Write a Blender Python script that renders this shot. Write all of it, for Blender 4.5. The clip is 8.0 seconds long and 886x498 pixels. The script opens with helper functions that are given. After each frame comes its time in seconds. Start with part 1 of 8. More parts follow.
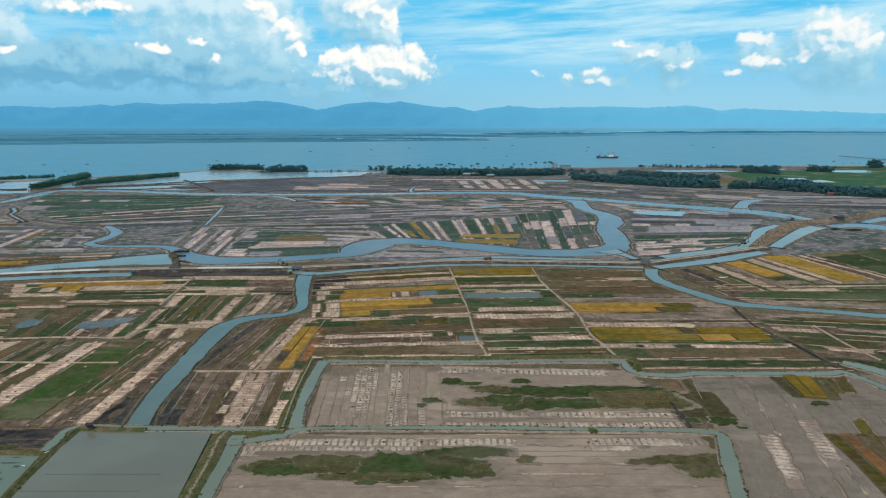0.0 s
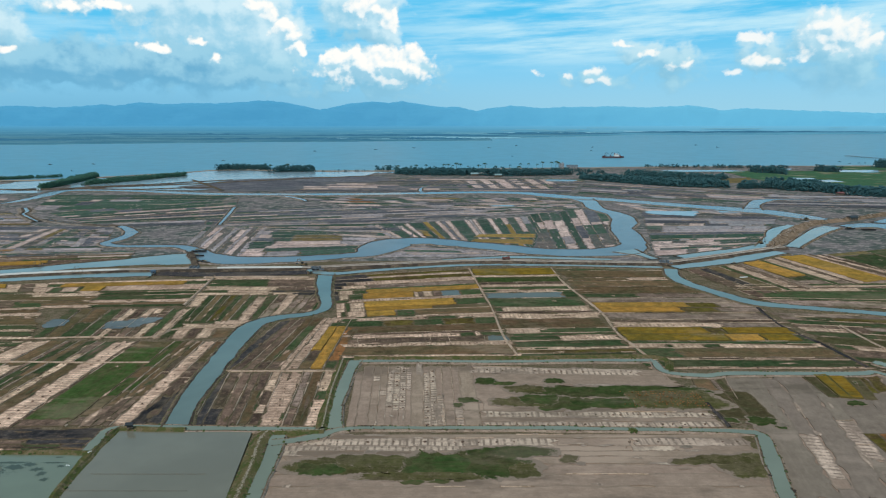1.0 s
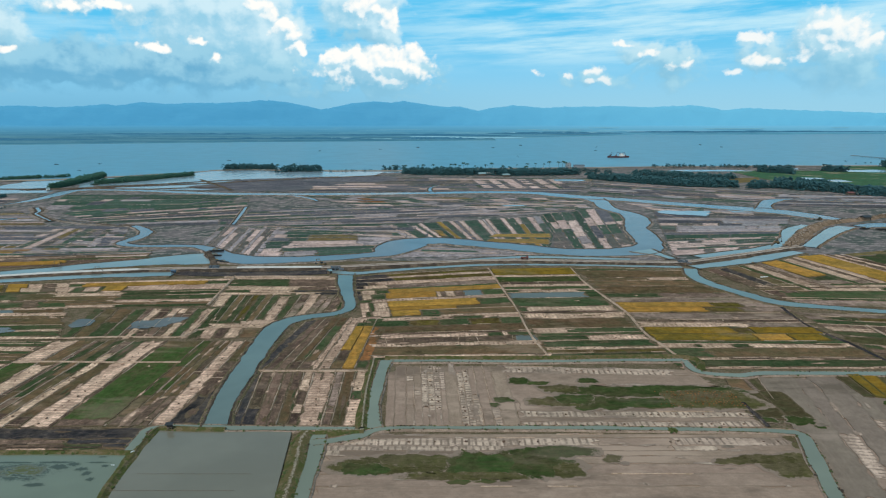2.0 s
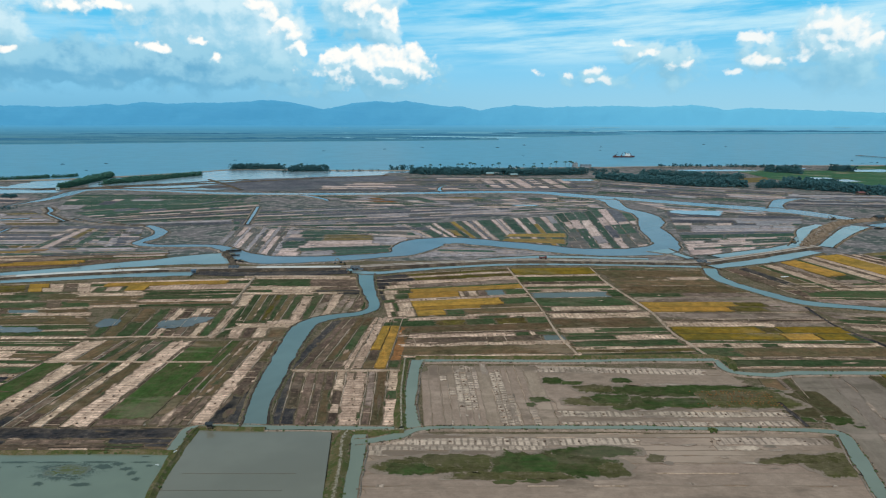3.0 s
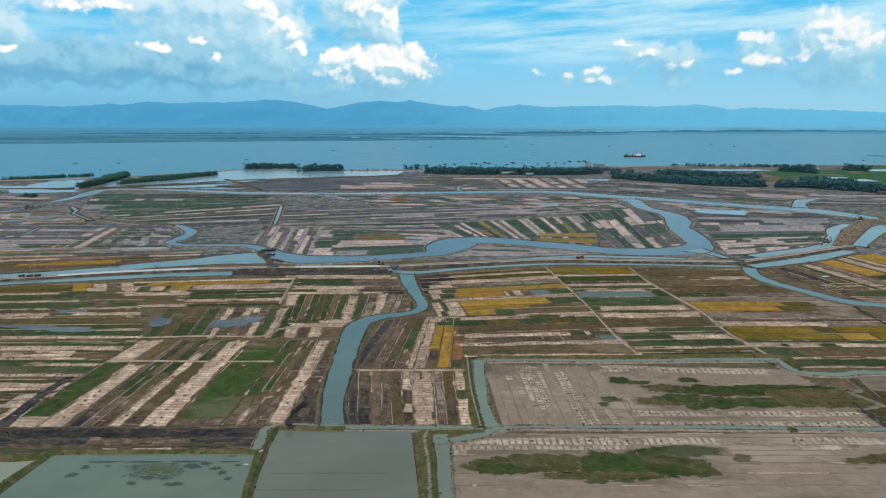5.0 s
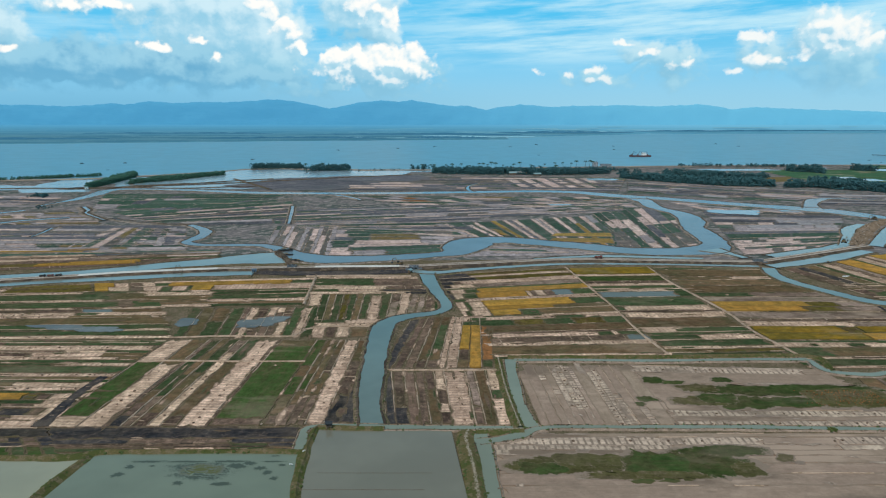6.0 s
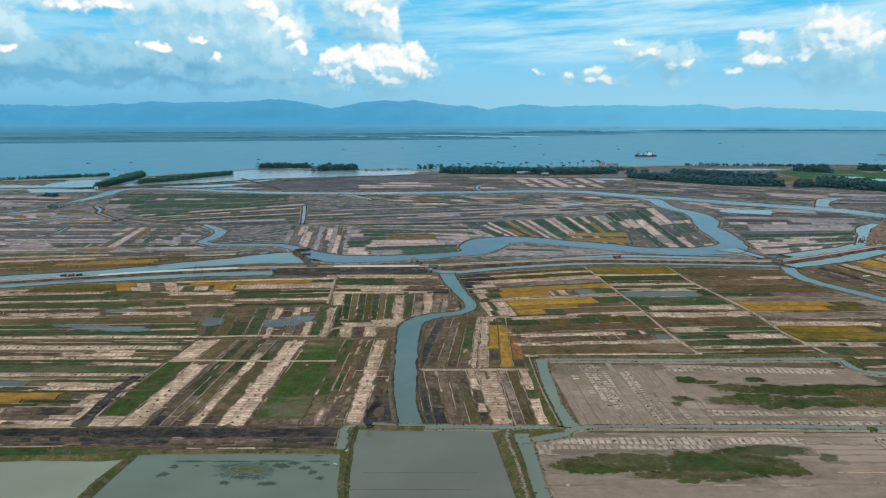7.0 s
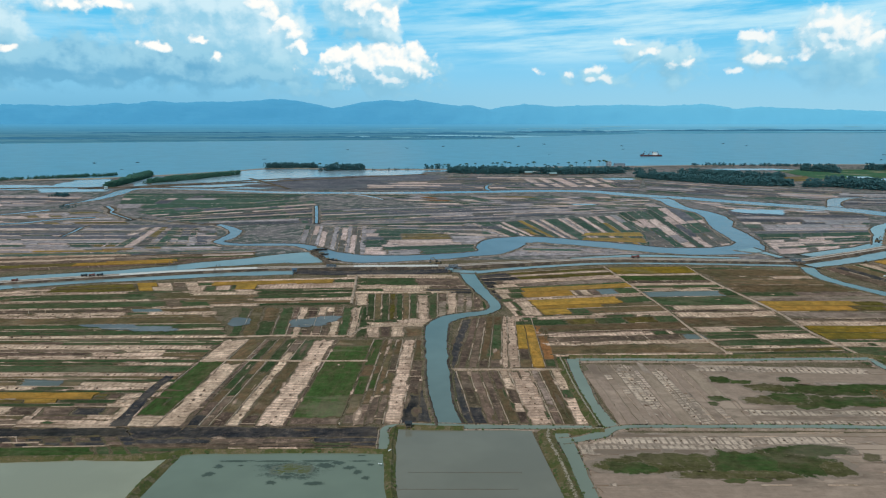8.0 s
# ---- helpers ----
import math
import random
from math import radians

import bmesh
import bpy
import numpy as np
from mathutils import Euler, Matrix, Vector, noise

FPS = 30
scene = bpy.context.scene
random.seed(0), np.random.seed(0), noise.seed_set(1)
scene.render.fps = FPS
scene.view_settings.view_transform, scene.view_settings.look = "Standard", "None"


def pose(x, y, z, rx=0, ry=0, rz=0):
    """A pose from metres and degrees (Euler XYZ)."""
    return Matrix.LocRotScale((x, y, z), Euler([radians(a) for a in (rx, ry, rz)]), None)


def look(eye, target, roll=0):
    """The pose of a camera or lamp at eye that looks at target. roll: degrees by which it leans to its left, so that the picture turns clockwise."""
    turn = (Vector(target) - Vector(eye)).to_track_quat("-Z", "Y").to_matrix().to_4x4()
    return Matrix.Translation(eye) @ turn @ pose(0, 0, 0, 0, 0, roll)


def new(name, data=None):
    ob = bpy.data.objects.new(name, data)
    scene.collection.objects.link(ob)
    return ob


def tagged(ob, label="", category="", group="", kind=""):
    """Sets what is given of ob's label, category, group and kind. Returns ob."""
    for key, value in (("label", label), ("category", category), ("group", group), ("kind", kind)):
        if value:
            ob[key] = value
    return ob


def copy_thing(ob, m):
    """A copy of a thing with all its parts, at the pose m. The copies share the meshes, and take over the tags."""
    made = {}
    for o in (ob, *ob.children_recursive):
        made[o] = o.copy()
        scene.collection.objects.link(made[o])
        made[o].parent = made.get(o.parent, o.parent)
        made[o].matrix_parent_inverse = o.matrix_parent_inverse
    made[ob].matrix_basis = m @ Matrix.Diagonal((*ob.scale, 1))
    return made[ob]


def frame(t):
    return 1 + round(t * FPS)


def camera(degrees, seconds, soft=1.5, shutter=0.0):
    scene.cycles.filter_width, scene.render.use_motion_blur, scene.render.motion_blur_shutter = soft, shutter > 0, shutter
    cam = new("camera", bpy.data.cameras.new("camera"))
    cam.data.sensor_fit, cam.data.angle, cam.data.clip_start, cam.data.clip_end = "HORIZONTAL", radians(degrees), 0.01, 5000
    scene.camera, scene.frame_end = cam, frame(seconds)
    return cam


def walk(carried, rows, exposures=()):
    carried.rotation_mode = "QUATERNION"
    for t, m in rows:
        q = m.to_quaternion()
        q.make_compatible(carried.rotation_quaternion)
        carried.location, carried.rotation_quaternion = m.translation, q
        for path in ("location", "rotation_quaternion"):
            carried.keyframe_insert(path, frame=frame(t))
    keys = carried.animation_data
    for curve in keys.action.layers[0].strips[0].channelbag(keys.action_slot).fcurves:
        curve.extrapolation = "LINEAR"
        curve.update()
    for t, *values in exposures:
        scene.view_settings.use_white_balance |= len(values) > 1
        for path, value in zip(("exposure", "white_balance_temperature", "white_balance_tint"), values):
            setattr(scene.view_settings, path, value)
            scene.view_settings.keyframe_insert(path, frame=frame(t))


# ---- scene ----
cam = camera(66.0, 8.0, soft=1.2)
METRES = 102.0
# seconds, share of the way, yaw, pitch
ROWS = [(t, -METRES * t / 8, 0.08 * t / 8, -11.06 - 0.14 * t / 8) for t in (0.0, 1.0, 2.0, 3.0, 4.0, 5.0, 6.0, 7.0, 8.0)]
walk(cam, [(t, pose(x, 0, 100, 90 + pitch, 0, yaw)) for t, x, yaw, pitch in ROWS])

# ---- sky, sun, exposure ----
SUN_EL, SUN_AZ = 48.0, 205.0
scene.view_settings.exposure = 0.0


class Nodes:
    """Short hand for building node trees."""

    def __init__(self, tree):
        self.tree = tree
        tree.nodes.clear()

    def add(self, kind):
        return self.tree.nodes.new(kind)

    def put(self, value, socket):
        if isinstance(value, bpy.types.NodeSocket):
            self.tree.links.new(value, socket)
        elif value is not None:
            socket.default_value = value

    def math(self, op, a, b=0.0, c=None, clamp=False):
        n = self.add("ShaderNodeMath")
        n.operation, n.use_clamp = op, clamp
        self.put(a, n.inputs[0]), self.put(b, n.inputs[1]), self.put(c, n.inputs[2])
        return n.outputs[0]

    def vec(self, op, a, b=None, scale=None):
        n = self.add("ShaderNodeVectorMath")
        n.operation = op
        self.put(a, n.inputs[0]), self.put(b, n.inputs[1])
        if scale is not None:
            self.put(scale, n.inputs["Scale"])
        return n.outputs["Value"] if op in ("LENGTH", "DOT_PRODUCT") else n.outputs["Vector"]

    def ramp(self, x, lo, hi, a=0.0, b=1.0, smooth=True):
        n = self.add("ShaderNodeMapRange")
        n.interpolation_type = "SMOOTHSTEP" if smooth else "LINEAR"
        for v, i in ((x, 0), (lo, 1), (hi, 2), (a, 3), (b, 4)):
            self.put(v, n.inputs[i])
        return n.outputs[0]

    def mix(self, f, a, b):
        n = self.add("ShaderNodeMix")
        n.data_type = "RGBA"
        self.put(f, n.inputs[0]), self.put(a if not isinstance(a, tuple) else (*a, 1), n.inputs[6])
        self.put(b if not isinstance(b, tuple) else (*b, 1), n.inputs[7])
        return n.outputs[2]

    def noise(self, v, scale, detail=4.0, rough=0.55, w=None):
        n = self.add("ShaderNodeTexNoise")
        n.noise_dimensions = "4D" if w is not None else "3D"
        self.put(v, n.inputs["Vector"])
        self.put(scale, n.inputs["Scale"]), self.put(detail, n.inputs["Detail"]), self.put(rough, n.inputs["Roughness"])
        if w is not None:
            self.put(w, n.inputs["W"])
        return n.outputs[0]

    def xyz(self, x, y, z):
        n = self.add("ShaderNodeCombineXYZ")
        self.put(x, n.inputs[0]), self.put(y, n.inputs[1]), self.put(z, n.inputs[2])
        return n.outputs[0]


# clouds: azimuth, elevation, half width, half height (radians), weight
VEILED = [
    (-0.104, 0.064, 0.088, 0.028, 1.2), (0.418, 0.074, 0.036, 0.028, 0.8), (-0.310, 0.135, 0.088, 0.028, 1.1), (-0.246, 0.097, 0.057, 0.044, 1.15), (-0.432, 0.142, 0.074, 0.013, 1.1),
    (-0.555, 0.095, 0.029, 0.045, 1), (-0.477, 0.134, 0.058, 0.013, 1), (-0.399, 0.136, 0.055, 0.018, 1), (-0.346, 0.123, 0.079, 0.028, 1), (-0.296, 0.117, 0.070, 0.041, 1.05), (-0.260, 0.108, 0.054, 0.040, 1.05), (-0.235, 0.083, 0.047, 0.033, 1.05), (-0.370, 0.072, 0.071, 0.029, 0.95),
    (-0.285, 0.063, 0.099, 0.026, 1), (-0.110, 0.144, 0.049, 0.035, 1.05), (-0.093, 0.118, 0.033, 0.019, 1), (0.522, 0.074, 0.050, 0.041, 1), (0.484, 0.091, 0.037, 0.030, 0.9), (0.504, 0.108, 0.033, 0.023, 1), (0.314, 0.064, 0.050, 0.022, 0.85), (0.272, 0.087, 0.025, 0.015, 0.8),
    (-0.132, 0.034, 0.128, 0.010, 0.8), (0.210, 0.049, 0.053, 0.014, 0.65)]
SHADED = [
    (-0.492, 0.066, 0.091, 0.024, 1.1), (-0.545, 0.056, 0.055, 0.023, 1.1), (-0.371, 0.055, 0.079, 0.022, 1.05),
    (-0.532, 0.065, 0.068, 0.027, 1), (-0.458, 0.064, 0.073, 0.028, 1.05), (-0.397, 0.061, 0.056, 0.023, 1), (-0.345, 0.078, 0.032, 0.017, 0.9), (-0.286, 0.050, 0.091, 0.013, 0.95), (-0.466, 0.045, 0.115, 0.010, 0.9), (0.491, 0.050, 0.043, 0.019, 0.85), (0.547, 0.036, 0.040, 0.015, 0.8),
    (-0.115, 0.109, 0.039, 0.010, 0.55)]
HEAPED = [
    (-0.106, 0.068, 0.070, 0.023, 1.2), (-0.063, 0.069, 0.042, 0.023, 1.2), (0.511, 0.096, 0.041, 0.024, 0.95),
    (-0.156, 0.072, 0.030, 0.014, 1), (-0.115, 0.076, 0.036, 0.020, 1.1), (-0.074, 0.072, 0.037, 0.021, 1.1), (-0.040, 0.078, 0.016, 0.017, 1.05), (-0.108, 0.056, 0.057, 0.014, 1), (-0.068, 0.048, 0.045, 0.011, 0.85), (-0.225, 0.119, 0.018, 0.012, 1), (-0.213, 0.107, 0.014, 0.013, 1),
    (-0.204, 0.090, 0.013, 0.011, 0.9), (-0.243, 0.132, 0.019, 0.013, 0.95), (-0.255, 0.145, 0.016, 0.010, 0.9), (-0.436, 0.136, 0.032, 0.009, 0.85), (-0.483, 0.131, 0.028, 0.008, 0.75), (-0.387, 0.086, 0.023, 0.008, 0.84), (-0.333, 0.097, 0.017, 0.006, 0.86), (-0.310, 0.076, 0.007, 0.007, 0.8),
    (-0.114, 0.143, 0.036, 0.017, 0.75), (-0.075, 0.131, 0.016, 0.024, 0.95), (-0.552, 0.078, 0.012, 0.006, 0.8), (0.409, 0.097, 0.020, 0.009, 1), (0.426, 0.070, 0.020, 0.010, 1), (0.394, 0.056, 0.015, 0.007, 0.9), (0.483, 0.124, 0.009, 0.008, 0.9), (0.499, 0.105, 0.023, 0.012, 1),
    (0.530, 0.086, 0.018, 0.017, 0.9), (0.550, 0.090, 0.013, 0.009, 0.95), (0.469, 0.078, 0.014, 0.014, 0.75), (0.211, 0.058, 0.013, 0.011, 0.9), (0.223, 0.047, 0.017, 0.006, 0.9), (0.206, 0.047, 0.011, 0.006, 0.9), (0.132, 0.061, 0.009, 0.006, 0.7), (0.174, 0.053, 0.006, 0.006, 0.75),
    (0.253, 0.096, 0.018, 0.006, 0.8), (0.285, 0.081, 0.016, 0.007, 0.75), (0.321, 0.068, 0.030, 0.009, 0.65)]


def make_world():
    world = bpy.data.worlds.new("sky")
    scene.world = world
    world.use_nodes = True
    g = Nodes(world.node_tree)
    way = g.add("ShaderNodeTexCoord").outputs["Generated"]
    sep = g.add("ShaderNodeSeparateXYZ")
    g.put(way, sep.inputs[0])
    az, el = g.math("ARCTAN2", sep.outputs[0], sep.outputs[1]), g.math("ARCSINE", sep.outputs[2])
    sky = g.add("ShaderNodeTexSky")
    sky.sky_type, sky.sun_disc, sky.sun_elevation, sky.sun_rotation = "NISHITA", False, radians(SUN_EL), radians(SUN_AZ)
    sky.altitude, sky.air_density, sky.dust_density, sky.ozone_density = 100.0, 1.0, 0.6, 3.0
    here = g.xyz(az, el, 0.0)

    def billows(p, scale, amount):
        """Rounded heads of two sizes, about -0.5 to 0.5 of the amount."""
        total = None
        for k, share in ((1.0, 0.62), (2.3, 0.38)):
            puff = g.add("ShaderNodeTexVoronoi")
            puff.feature, puff.voronoi_dimensions = "SMOOTH_F1", "2D"
            g.put(p, puff.inputs["Vector"]), g.put(scale * k, puff.inputs["Scale"]), g.put(0.35, puff.inputs["Smoothness"])
            bit = g.math("MULTIPLY", g.math("SUBTRACT", 0.42, puff.outputs[0]), 1.7 * amount * share)
            total = bit if total is None else g.math("ADD", total, bit)
        return total

    def cover(rows, right, up, scale, swirl, soft, lump, fray):
        """Thickness of a layer of clouds, seen from a little to the right and above by some radians."""
        at = g.vec("ADD", here, (right, up, 0.0))
        bend = g.xyz(g.math("SUBTRACT", g.noise(at, scale, 4.0, 0.6), 0.5), g.math("SUBTRACT", g.noise(g.vec("ADD", at, (7.3, 2.1, 0.0)), scale, 4.0, 0.6), 0.5), 0.0)
        p = g.vec("ADD", at, g.vec("SCALE", bend, None, swirl))
        total = 0.0
        for a, b, ra, rb, weight in rows:
            d = g.vec("LENGTH", g.vec("MULTIPLY", g.vec("SUBTRACT", p, (a, b, 0)), (1 / ra, 1 / rb, 0)))
            total = g.math("MAXIMUM", total, g.ramp(d, 1.0 - soft, 1.0 + soft, weight * (0.5 + 0.5 * soft), 0.0, smooth=False))
        rough = g.math("MULTIPLY", g.math("SUBTRACT", g.noise(g.vec("MULTIPLY", at, (1.0, 1.25, 1.0)), scale * 2.2, 7.0, 0.62), 0.5), fray)
        return g.math("ADD", g.math("ADD", total, rough), billows(p, scale * 1.5, lump))

    # clear air, thicker and paler towards the horizon
    base = g.mix(g.ramp(el, 0.02, 0.16), (0.25, 0.60, 0.84), (0.075, 0.52, 0.85))
    streak = g.noise(g.vec("MULTIPLY", g.xyz(g.math("ADD", az, g.math("MULTIPLY", el, 1.2)), g.math("SUBTRACT", el, g.math("MULTIPLY", az, 0.05)), 0.0), (2.6, 24.0, 1.0)), 2.0, 7.0, 0.60)
    east = g.ramp(az, -0.06, 0.12, 0.55, 1.0)
    veil = g.math("MULTIPLY", g.math("MULTIPLY", g.ramp(streak, 0.34, 0.66), g.ramp(el, 0.05, 0.095)), east)
    base = g.mix(g.math("MULTIPLY", veil, 0.85), base, (0.56, 0.82, 0.92))
    # thin veiled masses
    rest = g.math("MAXIMUM", g.ramp(g.math("ABSOLUTE", az), 0.8, 1.3, 0.0, 0.5), g.ramp(el, 0.2, 0.5, 0.0, 0.5))
    thin, thin_up = cover(VEILED, 0.0, 0.0, 15.0, 0.075, 0.75, 0.30, 0.85), cover(VEILED, 0.009, 0.014, 15.0, 0.075, 0.75, 0.30, 0.85)
    tone = g.ramp(g.math("SUBTRACT", thin, thin_up), -0.32, 0.42)
    mass = g.mix(tone, g.mix(g.ramp(el, 0.04, 0.11), (0.22, 0.51, 0.69), (0.30, 0.60, 0.77)), g.mix(g.ramp(el, 0.05, 0.12), (0.38, 0.67, 0.80), (0.62, 0.82, 0.90)))
    base = g.mix(g.ramp(g.math("MAXIMUM", thin, rest), 0.22, 0.62, 0.0, 0.95), base, mass)
    # blue-grey undersides
    dim, dim_up = cover(SHADED, 0.0, 0.0, 17.0, 0.055, 0.7, 0.28, 0.75), cover(SHADED, 0.007, 0.016, 17.0, 0.055, 0.7, 0.28, 0.75)
    low = g.mix(g.ramp(g.math("SUBTRACT", dim, dim_up), -0.20, 0.50), (0.135, 0.40, 0.61), (0.31, 0.60, 0.76))
    base = g.mix(g.math("MULTIPLY", g.ramp(dim, 0.20, 0.62, 0.0, 0.92), g.ramp(az, 0.2, 0.45, 1.0, 0.5)), base, low)
    # sunlit heads, fading out below
    hard, hard_up = cover(HEAPED, 0.0, 0.0, 26.0, 0.028, 0.9, 0.38, 0.52), cover(HEAPED, 0.004, 0.0075, 26.0, 0.028, 0.9, 0.38, 0.52)
    lit = g.ramp(g.math("SUBTRACT", hard, hard_up), -0.50, 0.55)
    head = g.mix(g.ramp(lit, 0.15, 0.55), (0.46, 0.70, 0.82), (0.78, 0.88, 0.91))
    head = g.mix(g.ramp(lit, 0.45, 0.85), head, (0.97, 0.96, 0.92))
    there = g.math("MULTIPLY", g.ramp(hard, 0.38, 0.66), g.ramp(lit, 0.10, 0.45, 0.35, 1.0))
    base = g.mix(g.math("MULTIPLY", there, g.ramp(az, 0.0, 0.2, 1.0, 0.86)), base, head)
    # haze over the horizon
    base = g.mix(g.ramp(el, 0.0, 0.07, 0.95, 0.0), base, g.mix(g.ramp(az, -0.5, 0.30), (0.175, 0.46, 0.665), (0.31, 0.605, 0.77)))
    # overhead the clear sky gives the light between the clouds
    scaled = g.vec("SCALE", sky.outputs[0], None, 0.085)
    colour = g.mix(g.ramp(el, 0.25, 0.7, 1.0, 0.5), scaled, base)
    bg = g.add("ShaderNodeBackground")
    g.put(colour, bg.inputs[0]), g.put(1.05, bg.inputs[1])
    out = g.add("ShaderNodeOutputWorld")
    g.tree.links.new(bg.outputs[0], out.inputs[0])


make_world()
sun_data = bpy.data.lights.new("sun", "SUN")
sun_data.energy, sun_data.angle, sun_data.color = 2.3, radians(10), (1.0, 0.92, 0.80)
sun = new("sun", sun_data)
a, e = radians(SUN_AZ), radians(SUN_EL)
sun.matrix_world = look((math.sin(a) * math.cos(e) * 900, math.cos(a) * math.cos(e) * 900, math.sin(e) * 900), (0, 0, 0))


# ---- materials ----
def start(name):
    m = bpy.data.materials.new(name)
    m.use_nodes = True
    return m, Nodes(m.node_tree)


def finish(m, g, colour, rough=0.9, normal=None, metal=0.0, spec=0.3, **more):
    b = g.add("ShaderNodeBsdfPrincipled")
    g.put(colour if not isinstance(colour, tuple) else (*colour, 1), b.inputs["Base Color"])
    g.put(rough, b.inputs["Roughness"]), g.put(metal, b.inputs["Metallic"]), g.put(spec, b.inputs["Specular IOR Level"])
    g.put(normal, b.inputs["Normal"])
    for k, v in more.items():
        g.put(v, b.inputs[k.replace("_", " ")])
    out = g.add("ShaderNodeOutputMaterial")
    g.tree.links.new(b.outputs[0], out.inputs[0])
    return m


def bump(g, height, strength, distance):
    n = g.add("ShaderNodeBump")
    g.put(strength, n.inputs["Strength"]), g.put(distance, n.inputs["Distance"]), g.put(height, n.inputs["Height"])
    return n.outputs[0]


def earth(name, main, other, fleck, patches=0.5, ticks=0.5, specks=0.5, rough=0.92, wander=0.2, rim=(0.12, 0.088, 0.055), weeds=(0.070, 0.075, 0.033), bare=(0.38, 0.275, 0.20), shared=0.55, comb=0.0, worn=0.85, mottled=1.0):
    """Field surface: main and other colour in ragged patches, bands across and along the rows, small specks.
    The cover thins out towards the rim, and weeds and bare soil run across the plots."""
    m, g = start(name)
    p = g.add("ShaderNodeTexCoord").outputs["Object"]
    rnd = g.add("ShaderNodeObjectInfo").outputs["Random"]
    w = g.math("MULTIPLY", rnd, 90.0)
    blot = g.noise(g.vec("MULTIPLY", p, (0.5, 1.0, 1.0)), 0.07, 6.0, 0.68, w)
    rows = g.noise(g.vec("MULTIPLY", p, (0.05, 1.0, 1.0)), 0.7, 3.0, 0.6, w)
    bands = g.noise(g.vec("MULTIPLY", p, (0.5, 0.07, 1.0)), 0.9, 4.0, 0.65, w)
    clump = g.noise(p, 0.45, 5.0, 0.7, w)
    fine = g.noise(p, 1.6, 3.0, 0.7, w)
    edge = 0.62 - 0.22 * patches
    f = g.ramp(g.math("ADD", blot, g.math("MULTIPLY", g.math("SUBTRACT", clump, 0.5), 0.35)), edge - 0.07, edge + 0.07)
    f = g.math("MAXIMUM", f, g.math("MULTIPLY", g.ramp(rows, 0.5, 0.6), 0.55))
    colour = g.mix(f, main, other)
    colour = g.mix(g.math("MULTIPLY", g.ramp(bands, 0.50, 0.62), ticks), colour, other)
    colour = g.mix(g.math("MULTIPLY", g.ramp(g.math("SUBTRACT", 1.0, bands), 0.54, 0.66), ticks * 0.5), colour, tuple(c * 1.25 for c in main))
    if comb:
        along = g.add("ShaderNodeSeparateXYZ")
        g.put(p, along.inputs[0])
        wave = g.math("SINE", g.math("ADD", g.math("MULTIPLY", along.outputs[0], 2.9), g.math("MULTIPLY", clump, 3.0)))
        where = g.ramp(g.noise(g.vec("MULTIPLY", p, (0.12, 1.0, 1.0)), 0.5, 4.0, 0.65, w), 0.40, 0.52)
        colour = g.mix(g.math("MULTIPLY", g.math("MULTIPLY", g.ramp(wave, 0.1, 0.9), where), comb), colour, tuple(c * 0.72 for c in other))
    spots = g.math("MULTIPLY", g.ramp(g.math("ADD", g.math("MULTIPLY", fine, 0.45), g.math("MULTIPLY", clump, 0.55)), 0.53, 0.60), specks)
    colour = g.mix(spots, colour, fleck)
    mottle = g.math("ADD", g.math("MULTIPLY", g.noise(p, 0.23, 6.0, 0.75, w), 0.9), g.math("MULTIPLY", g.noise(g.vec("MULTIPLY", p, (0.35, 1.0, 1.0)), 1.1, 4.0, 0.75, w), 0.6))
    shade = g.add("ShaderNodeHueSaturation")
    g.put(g.math("MULTIPLY", g.ramp(rnd, 0.0, 1.0, 1.0 - wander, 1.0 + wander, smooth=False), g.ramp(mottle, 0.56, 0.94, 1.0 - 0.40 * mottled, 1.0 + 0.42 * mottled, smooth=False)), shade.inputs["Value"])
    g.put(g.ramp(g.math("FRACT", g.math("MULTIPLY", rnd, 7.3)), 0.0, 1.0, 0.496, 0.506, smooth=False), shade.inputs["Hue"])
    g.put(colour, shade.inputs["Color"])
    colour = shade.outputs[0]
    here = g.vec("MULTIPLY", g.add("ShaderNodeNewGeometry").outputs["Position"], (0.4, 1.0, 0.0))
    over = g.noise(here, 0.036, 7.0, 0.66)
    colour = g.mix(g.math("MULTIPLY", g.ramp(over, 0.52, 0.62), shared), colour, weeds)
    over = g.noise(g.vec("ADD", here, (310.0, 95.0, 0.0)), 0.036, 7.0, 0.66)
    colour = g.mix(g.math("MULTIPLY", g.ramp(over, 0.54, 0.64), shared), colour, bare)
    border = g.add("ShaderNodeAttribute")
    border.attribute_name = "rim"
    at = border.outputs["Fac"]
    ragged = g.math("ADD", g.math("MULTIPLY", g.math("SUBTRACT", clump, 0.5), 1.5), g.math("MULTIPLY", g.math("SUBTRACT", fine, 0.5), 0.7))
    thin = g.math("MULTIPLY", g.ramp(g.math("ADD", at, ragged), 0.42, 0.74), g.ramp(at, 0.02, 0.2))
    colour = g.mix(g.math("MULTIPLY", thin, worn), colour, rim)
    return finish(m, g, colour, rough, bump(g, clump, 0.5, 0.25), spec=0.0)


